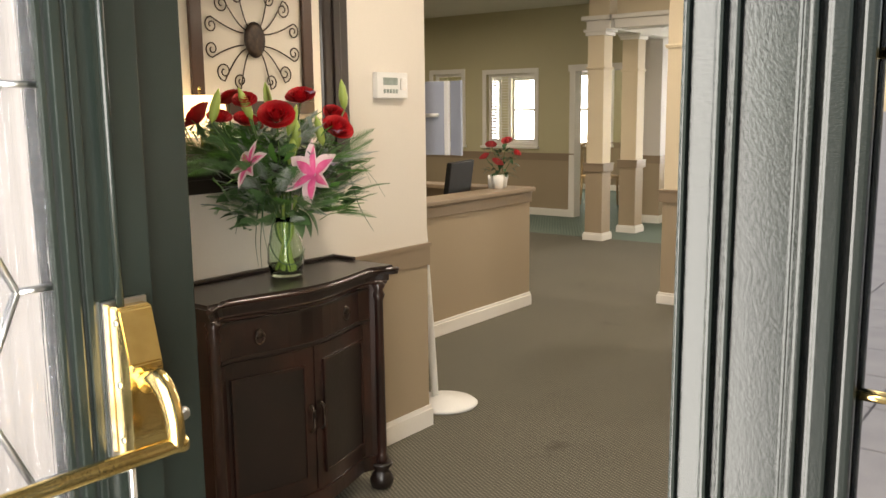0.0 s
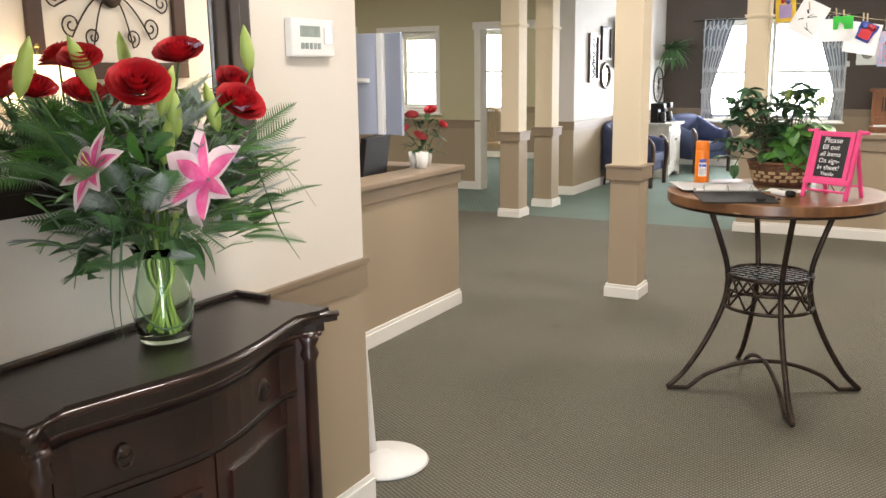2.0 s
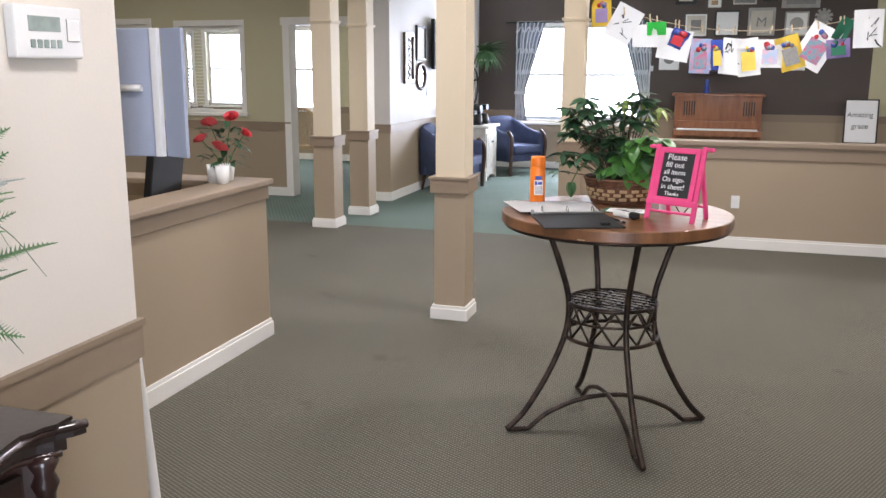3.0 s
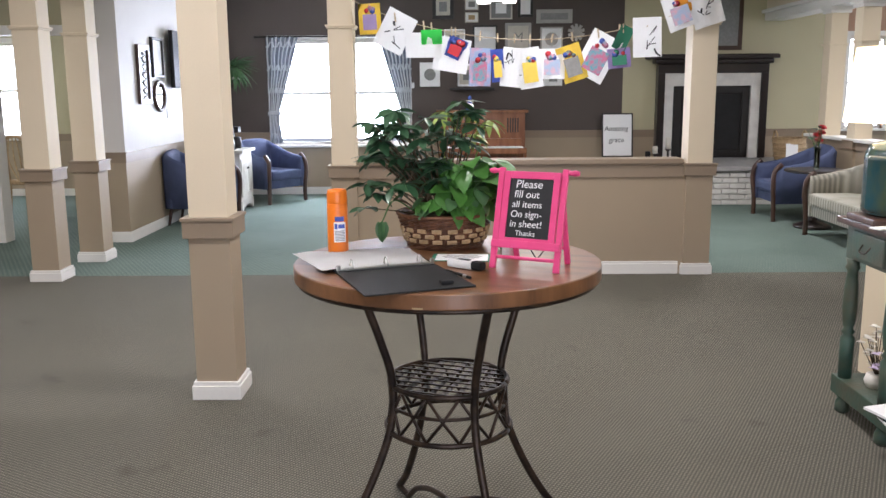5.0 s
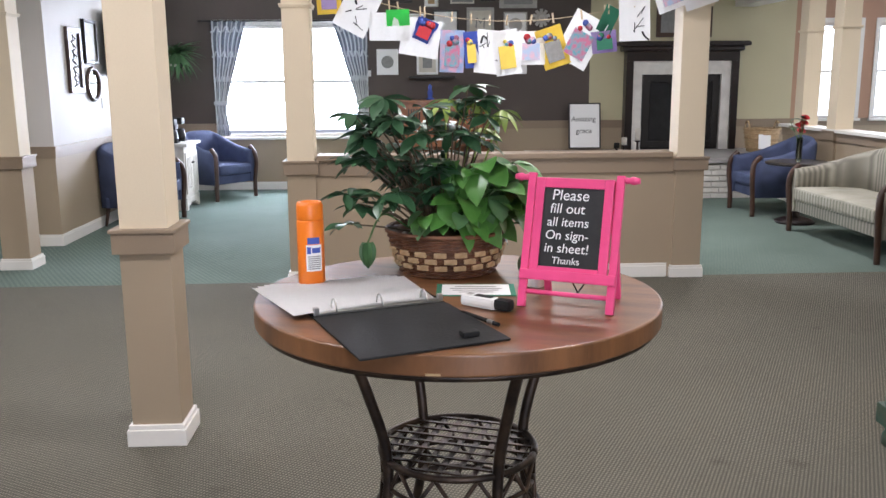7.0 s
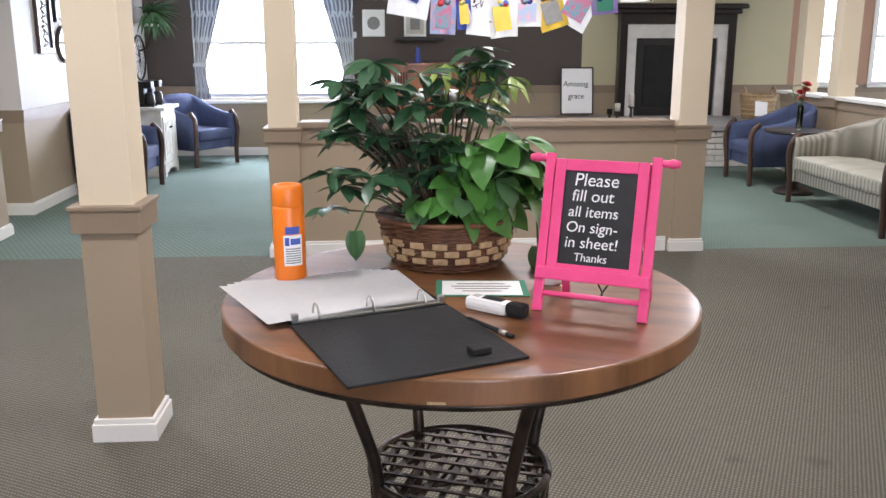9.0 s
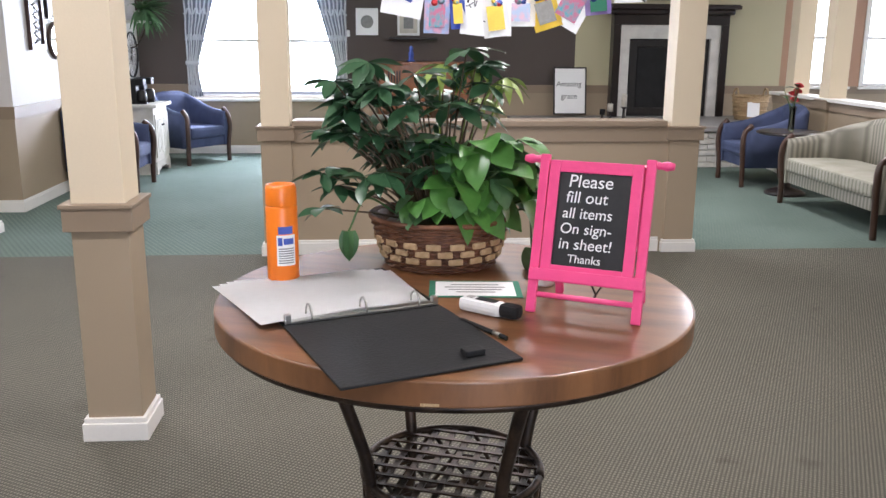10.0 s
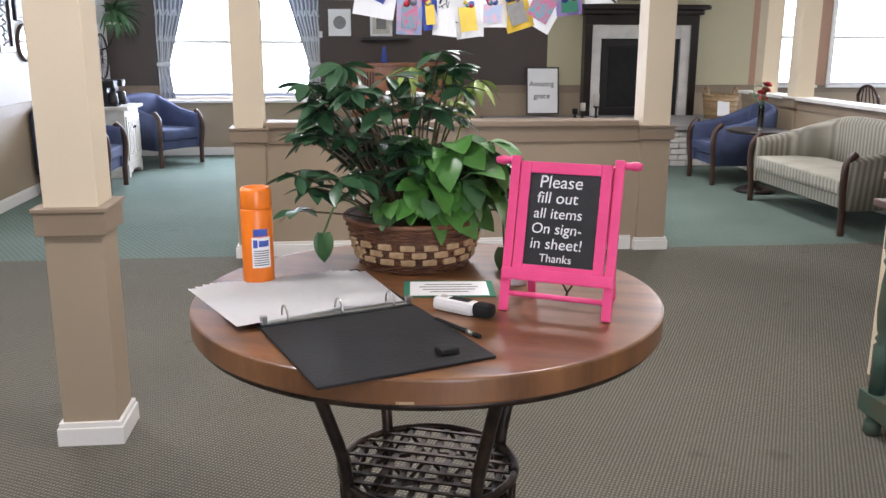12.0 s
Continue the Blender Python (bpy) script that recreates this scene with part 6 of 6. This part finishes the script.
# curtains
def curtain(x_out, x_in, tie, label):
    ob = thing("curtain", label, "curtain", "window curtains")
    bm, lines = bmesh.new(), bmesh.new()
    nz, nx = 14, 22
    s = 1 if x_in > x_out else -1

    def at(i, j, lift=0.0):
        u, v = i / nx, j / nz
        z = 2.25 - 1.5 * v
        narrow = 1 - 0.72 * v / 0.74 if v < 0.74 else 0.28 + 0.1 * (v - 0.74) / 0.26
        x = x_out + (x_in - x_out) * (u * narrow) + s * 0.02 * v
        return Vector((x, BACK - 0.09 - lift - 0.025 * math.sin(u * 26) * (0.4 + 0.6 * narrow), z))
    g = [[bm.verts.new(at(i, j)) for j in range(nz + 1)] for i in range(nx + 1)]
    for p, q in zip(g, g[1:]):
        for j in range(nz):
            bm.faces.new((p[j], q[j], q[j + 1], p[j + 1])).smooth = True
    bmesh.ops.solidify(bm, geom=bm.faces[:], thickness=0.003)
    part("cloth", bm, CURTAIN, ob)
    for i in range(1, nx, 3):
        tube(lines, [at(i + (0.5 if j % 4 < 2 else -0.1), j, 0.006) for j in range(nz + 1)], 0.011, 5)
    for j in range(1, nz, 3):
        tube(lines, [at(i, j + (0.3 if i % 6 < 3 else -0.3), 0.006) for i in range(nx + 1)], 0.011, 5)
    part("pattern", lines, CURTAIN_LINE, ob, "white trellis pattern")
    p = at(nx / 2, 10)
    part("tieback", new_box(p.x - 0.09, p.x + 0.09, BACK - 0.13, BACK - 0.05, p.z - 0.025, p.z + 0.025, 0.01), CURTAIN_LINE, ob)


curtain(-3.84, -3.37, 0, "blue-grey trellis curtain tied back beside the window")
curtain(-1.77, -2.24, 0, "blue-grey trellis curtain tied back beside the window")
plain("curtain_rod", tube(bmesh.new(), [(-4.0, BACK - 0.09, 2.25), (-1.62, BACK - 0.09, 2.25)], 0.012, 8), FRAME_BLACK, "black curtain rod over the window", "curtain rod")

# ---- string of drawings between the columns ----
LINE_Y = SEAM - 0.1


def line_z(x):
    u = (x + 1.95) / 2.75
    return 2.17 - 0.3 * math.sin(math.pi * min(1, max(0, u))) ** 0.8


ob = plain("string", tube(bmesh.new(), [(-1.95 + 2.75 * i / 30, LINE_Y, line_z(-1.95 + 2.75 * i / 30)) for i in range(31)], 0.003, 5), PEG, "string of drawings hung between two columns", "string")
DRAWINGS = ((-1.92, -1.75, 2.15, 1.92, 3, YELLOW_P, LILAC_P), (-1.76, -1.52, 2.09, 1.79, -28, PAPER, INK), (-1.56, -1.28, 1.93, 1.74, 0, PAPER, None), (-1.44, -1.28, 1.95, 1.84, 2, GREEN_P, None), (-1.34, -1.07, 1.89, 1.63, -10, PAPER, None), (-1.25, -1.1, 1.89, 1.73, -25, BLUE_P, RED_P), (-1.07, -0.9, 1.81, 1.52, -2, PINK_P, TEAL_P),
            (-0.9, -0.8, 1.8, 1.55, 4, BLUE_P, YELLOW_P), (-0.82, -0.62, 1.81, 1.51, -6, PAPER, INK), (-0.69, -0.51, 1.81, 1.5, 8, PAPER, YELLOW_P), (-0.53, -0.33, 1.8, 1.57, 0, PAPER, PINK_P), (-0.37, -0.18, 1.83, 1.55, 18, YELLOW_P, PRINT_GREY), (-0.2, 0.05, 1.92, 1.56, -28, PAPER, TEAL_P), (0.0, 0.18, 1.8, 1.65, 6, LILAC_P, DARKGREEN_P),
            (0.06, 0.17, 1.97, 1.78, -25, DARKGREEN_P, None), (0.19, 0.41, 2.03, 1.73, 2, PAPER, INK), (0.43, 0.66, 2.2, 1.94, 20, PAPER, PINK_P), (0.5, 0.64, 2.17, 2.08, -4, ORANGE_P, None), (0.63, 0.87, 2.2, 1.96, 18, PAPER, INK))
peg_mesh = mesh_of(new_box(-0.006, 0.006, -0.008, 0.008, -0.035, 0.035, 0.003), "clothes_peg", PEG)
for k, (x0, x1, z1, z0, turn, sheet, ink) in enumerate(DRAWINGS):
    w, h = (x1 - x0) / 2, (z1 - z0) / 2
    ob = thing("drawing", "child's coloured drawing pegged to the string", "drawing", "drawings on the string", at=((x0 + x1) / 2, LINE_Y - 0.006 - 0.003 * (k % 4), (z0 + z1) / 2))
    ob.matrix_basis = ob.matrix_basis @ pose(0, 0, 0, 0, -turn)
    bm = bmesh.new()
    g = [[bm.verts.new((-w + 2 * w * i / 6, -0.01 * math.sin(i * 0.8 + k) * (1 - j / 4), -h + 2 * h * j / 4)) for j in range(5)] for i in range(7)]
    for p, q in zip(g, g[1:]):
        for j in range(4):
            bm.faces.new((p[j], q[j], q[j + 1], p[j + 1]))
    bmesh.ops.solidify(bm, geom=bm.faces[:], thickness=0.001)
    part("sheet", bm, sheet, ob)
    if ink:
        rnd = random.Random(k)
        if ink is INK:
            for q in range(5):
                x, z = rnd.uniform(-0.5, 0.5) * w, rnd.uniform(-0.6, 0.6) * h
                stroke = curve_pts([(x, -0.0125, z), (x + rnd.uniform(-0.04, 0.04), -0.0125, z + rnd.uniform(-0.05, 0.05)), (x + rnd.uniform(-0.05, 0.05), -0.0125, z + rnd.uniform(-0.06, 0.06))], 4)
                part("ink_stroke", tube(bmesh.new(), stroke, 0.0035 + 0.004 * (q == 0), 4), ink, ob)
        else:
            part("crayon_patch", new_box(-w * 0.62, w * 0.62, -0.0135, -0.0115, -h * 0.72, h * 0.3), ink, ob)
            for q in range(4):
                m = pose(rnd.uniform(-0.5, 0.5) * w, -0.014, rnd.uniform(0.36, 0.7) * h, 90)
                part("crayon_blob", lathe(bmesh.new(), ((0.02 * rnd.uniform(0.6, 1.4), 0), (0.004, 0.001)), 10, m=m), (ink, RED_P, BLUE_P, TEAL_P)[q], ob)
    q = new("clothes_peg", peg_mesh)
    q.matrix_basis = pose((x0 + x1) / 2, LINE_Y - 0.005, line_z((x0 + x1) / 2) + 0.005, 0, rnd.uniform(-10, 10))
    tagged(q, "small wooden clothes peg on the string", "clothes peg", "clothes pegs")

# ---- gallery wall and its corner ----
ob = thing("white_cabinet", "antique white cabinet with two doors and a scalloped base", "cabinet")
ob.matrix_basis = pose(0.06, 0, 0) @ Matrix.Diagonal((1, 1, 0.92, 1))
part("body", new_box(-4.4, -3.9, 13.02, 13.64, 0.1, 0.8, 0.004), CREAM_FURN, ob)
part("top", new_box(-4.42, -3.85, 12.98, 13.68, 0.8, 0.84, 0.008), CREAM_FURN, ob)
for a, b in ((13.05, 13.325), (13.335, 13.61)):
    d = part("door", new_box(-3.9, -3.885, a, b, 0.2, 0.72, 0.004), CREAM_FURN, ob)
    for k in range(4):
        y = a + 0.05 + 0.055 * k
        part("slat", new_box(-3.886, -3.879, y, y + 0.04, 0.26, 0.66, 0.002), CREAM_FURN, d)
    part("knob", lathe(bmesh.new(), ((0.012, 0), (0.014, 0.012), (0.006, 0.02)), 12, m=pose(-3.886, b - 0.03 if a < 13.2 else a + 0.03, 0.58, 0, 90)), BLACK, d)
bm = bmesh.new()
for y0, y1, z0 in ((13.02, 13.1, 0.0), (13.1, 13.2, 0.05), (13.2, 13.46, 0.075), (13.46, 13.56, 0.05), (13.56, 13.64, 0.0)):
    box(bm, -3.91, -3.892, y0, y1, z0, 0.15)
box(bm, -4.4, -3.91, 13.02, 13.04, 0.0, 0.1), box(bm, -4.4, -3.91, 13.62, 13.64, 0.0, 0.1)
part("scalloped_base", bm, CREAM_FURN, ob)
for y in (13.15, 13.5):
    ob = thing("coffee_maker", "black coffee maker on the white cabinet", "coffee maker", "coffee makers", at=(-4.04, y, 0.774))
    part("body", new_box(-0.09, 0.02, -0.08, 0.08, 0, 0.27, 0.012), BLACK, ob)
    part("head", new_box(-0.09, 0.1, -0.075, 0.075, 0.2, 0.275, 0.012), BLACK, ob)
    part("carafe", lathe(bmesh.new(), ((0.05, 0.015), (0.06, 0.05), (0.05, 0.13), (0.035, 0.15)), 18, at=(0.06, 0, 0)), FRAME_BLACK, ob)
    part("hot_plate", new_box(0.0, 0.12, -0.07, 0.07, 0, 0.015, 0.004), BLACK, ob)


def gallery_frame(y0, y1, z0, z1, frame_mat, mat, inner, label, wide):
    ob = thing("picture", label, "picture", "pictures on the white wall", at=(-4.459, (y0 + y1) / 2, (z0 + z1) / 2))
    w, h = (y1 - y0) / 2, (z1 - z0) / 2
    for a, b, c, d in ((-w, w, h - wide, h), (-w, w, -h, -h + wide), (-w, -w + wide, -h + wide, h - wide), (w - wide, w, -h + wide, h - wide)):
        part("frame", new_box(0, 0.035, a, b, c, d, 0.004), frame_mat, ob)
    part("mat_board", new_box(0.002, 0.015, -w + wide, w - wide, -h + wide, h - wide), mat, ob)
    if inner is not None:
        for k in range(6):
            z = -h + wide + 0.05 + (2 * h - 2 * wide - 0.1) * k / 5
            part("carving", tube(bmesh.new(), curve_pts([(0.02, -w * 0.3, z - 0.04), (0.028, w * 0.2, z - 0.01), (0.02, -w * 0.1, z + 0.03)]), 0.008, 6), inner, ob)


gallery_frame(11.36, 11.71, 1.37, 1.98, LEG_WOOD, BLACK_WOOD, FRAME_GREY, "carved dark wooden panel on the white wall", 0.05)
gallery_frame(11.81, 12.17, 1.65, 2.08, FRAME_BLACK, PAPER, None, "black-framed pale picture on the white wall", 0.03)
ob = thing("oval_mirror", "small oval mirror in a dark beaded frame", "mirror", at=(-4.459, 12.0, 1.45))
part("frame", tube(bmesh.new(), [(0.015, 0.17 * math.cos(a), 0.155 * math.sin(a)) for a in [2 * math.pi * i / 36 for i in range(37)]], 0.022, 8), LEG_WOOD, ob)
part("glass", lathe(bmesh.new(), ((0.125, 0), (0.12, 0.008)), 28, m=pose(0.005, 0, 0, 0, 90) @ Matrix.Diagonal((1.2, 1.3, 1, 1))), MIRROR, ob)
ob = thing("television", "black wall television on the white wall", "television")
part("panel", new_box(-4.4, -4.35, 12.28, 13.38, 1.54, 2.18, 0.008), BLACK, ob)
part("bracket", new_box(-4.459, -4.4, 12.7, 13.0, 1.72, 2.02, 0.004), FRAME_BLACK, ob)
plain("light_switch", new_box(-4.459, -4.448, 12.25, 12.4, 1.2, 1.31, 0.002), PLASTIC, "white wall switch plate", "switch")
ob = thing("wall_shelf", "white bracket shelf with an iron wheel below it", "shelf", at=(-4.459, 14.6, 1.66))
part("board", new_box(0, 0.26, -0.2, 0.2, 0, 0.03, 0.005), CREAM_FURN, ob)
part("bracket", tube(bmesh.new(), curve_pts([(0.01, 0, -0.3), (0.1, 0, -0.25), (0.22, 0, -0.02)]), 0.01, 8), IRON, ob)
ob = thing("wheel_ornament", "black iron bicycle wheel hung on the white wall", "ornament", at=(-4.435, 14.55, 1.28))
part("rim", tube(bmesh.new(), [(0, 0.27 * math.cos(a), 0.27 * math.sin(a)) for a in [2 * math.pi * i / 40 for i in range(41)]], 0.012, 8), FRAME_BLACK, ob)
for k in range(18):
    a = 2 * math.pi * k / 18
    part("spoke", tube(bmesh.new(), [(0, 0.015 * math.cos(a), 0.015 * math.sin(a)), (0, 0.265 * math.cos(a), 0.265 * math.sin(a))], 0.003, 4), IRON, ob)
ob = thing("hanging_fern", "bushy green fern on a wall shelf", "plant", at=(-4.3, 14.58, 1.6905))
part("pot", lathe(bmesh.new(), ((0.07, 0), (0.09, 0.12), (0.085, 0.12), (0.06, 0.02)), 18), CREAM_FURN, ob)
frond = leaf_mesh("fern_leaf", LEAF_MID, 0.27, 0.04, 0.9, 0.1, 7)
rnd = random.Random(14)
for k in range(110):
    sprig("fern_leaf", frond, ob, (rnd.uniform(0, 0.05), rnd.uniform(-0.05, 0.05), 0.12), rnd.uniform(-200, 20), rnd.uniform(-20, 70), rnd.uniform(0.7, 1.2), rnd.uniform(-20, 20))


# ---- far room and dining area ----
def wooden_chair(at, turn, label, group, wood):
    ob = thing("dining_chair", label, "chair", group, at=at, turn=turn)
    part("seat", new_box(-0.23, 0.23, -0.22, 0.22, 0.43, 0.48, 0.015), wood, ob)
    for sx in (-1, 1):
        part("leg", tube(bmesh.new(), [(sx * 0.2, -0.19, 0.43), (sx * 0.21, -0.2, 0)], 0.02, 8, 0.7), wood, ob)
        part("leg", tube(bmesh.new(), curve_pts([(sx * 0.2, 0.24, 0), (sx * 0.2, 0.2, 0.45), (sx * 0.2, 0.26, 0.9)]), 0.02, 8), wood, ob)
    part("back_rail", tube(bmesh.new(), curve_pts([(-0.2, 0.26, 0.88), (-0.12, 0.27, 0.97), (0, 0.27, 1.0), (0.12, 0.27, 0.97), (0.2, 0.26, 0.88)]), 0.018, 8), wood, ob)
    for k in range(4):
        x = -0.09 + 0.06 * k
        part("spindle", tube(bmesh.new(), curve_pts([(x * 0.6, 0.21, 0.48), (x * 1.5, 0.245, 0.72), (x * 0.9, 0.27, 0.98)]), 0.008, 6), wood, ob)
    return ob


wooden_chair((-6.2, 12.6, 0), 160, "carved light wooden dining chair", "far room chairs", STRAW)
wooden_chair((-5.5, 13.2, 0), 200, "carved light wooden dining chair", "far room chairs", STRAW)
ob = thing("dining_table", "plain dark wooden dining table", "table", at=(5.6, 12.6, 0))
part("top", new_box(-0.6, 0.6, -0.6, 0.6, 0.72, 0.76, 0.006), LEG_WOOD, ob)
for sx in (-1, 1):
    for sy in (-1, 1):
        part("leg", new_box(sx * 0.52 - 0.03, sx * 0.52 + 0.03, sy * 0.52 - 0.03, sy * 0.52 + 0.03, 0, 0.72, 0.004), LEG_WOOD, ob)
wooden_chair((4.75, 12.7, 0), 90, "dark wooden dining chair", "dining area chairs", LEG_WOOD)
wooden_chair((5.6, 11.7, 0), 180, "dark wooden dining chair", "dining area chairs", LEG_WOOD)
blinds = thing("window_blind", "closed dark slatted blind in the far room window", "blind")
for k in range(20):
    part("slat", new_box(-10.27, -9.73, BACK - 0.03, BACK - 0.01, 0.92 + 0.06 * k, 0.955 + 0.06 * k, 0.002), PRINT_GREY, blinds)
ob = thing("window_blind", "half-open white slatted blind in the office window", "blind")
for k in range(24):
    part("slat", new_box(-7.2, -6.9, 11.02, 11.05, 1.04 + 0.041 * k, 1.048 + 0.041 * k), PLASTIC, ob)
ob = thing("wall_outlet", "cream electrical outlet on the low partition wall", "outlet")
part("plate", new_box(-0.65, -0.58, SEAM - 0.03, SEAM - 0.0205, 0.36, 0.47, 0.002), PLASTIC, ob)
part("socket", new_box(-0.635, -0.595, SEAM - 0.032, SEAM - 0.0295, 0.38, 0.45, 0.002), PLASTIC, ob)

# ---- outside the entrance: joints between pavers ----
paving = tagged(new("pavement"), "pale paving slabs outside the entrance", "pavement", kind="structure")
slab_me = mesh_of(new_box(-0.295, 0.295, -0.295, 0.295, -0.06, -0.002, 0.004), "paving_slab", PAVER)
for i in range(-6, 9):
    for j in range(12):
        q = new("paving_slab", slab_me)
        q.parent, q.matrix_basis = paving, pose(0.3 + 0.6 * i, 0.55 - 0.6 * j, 0)
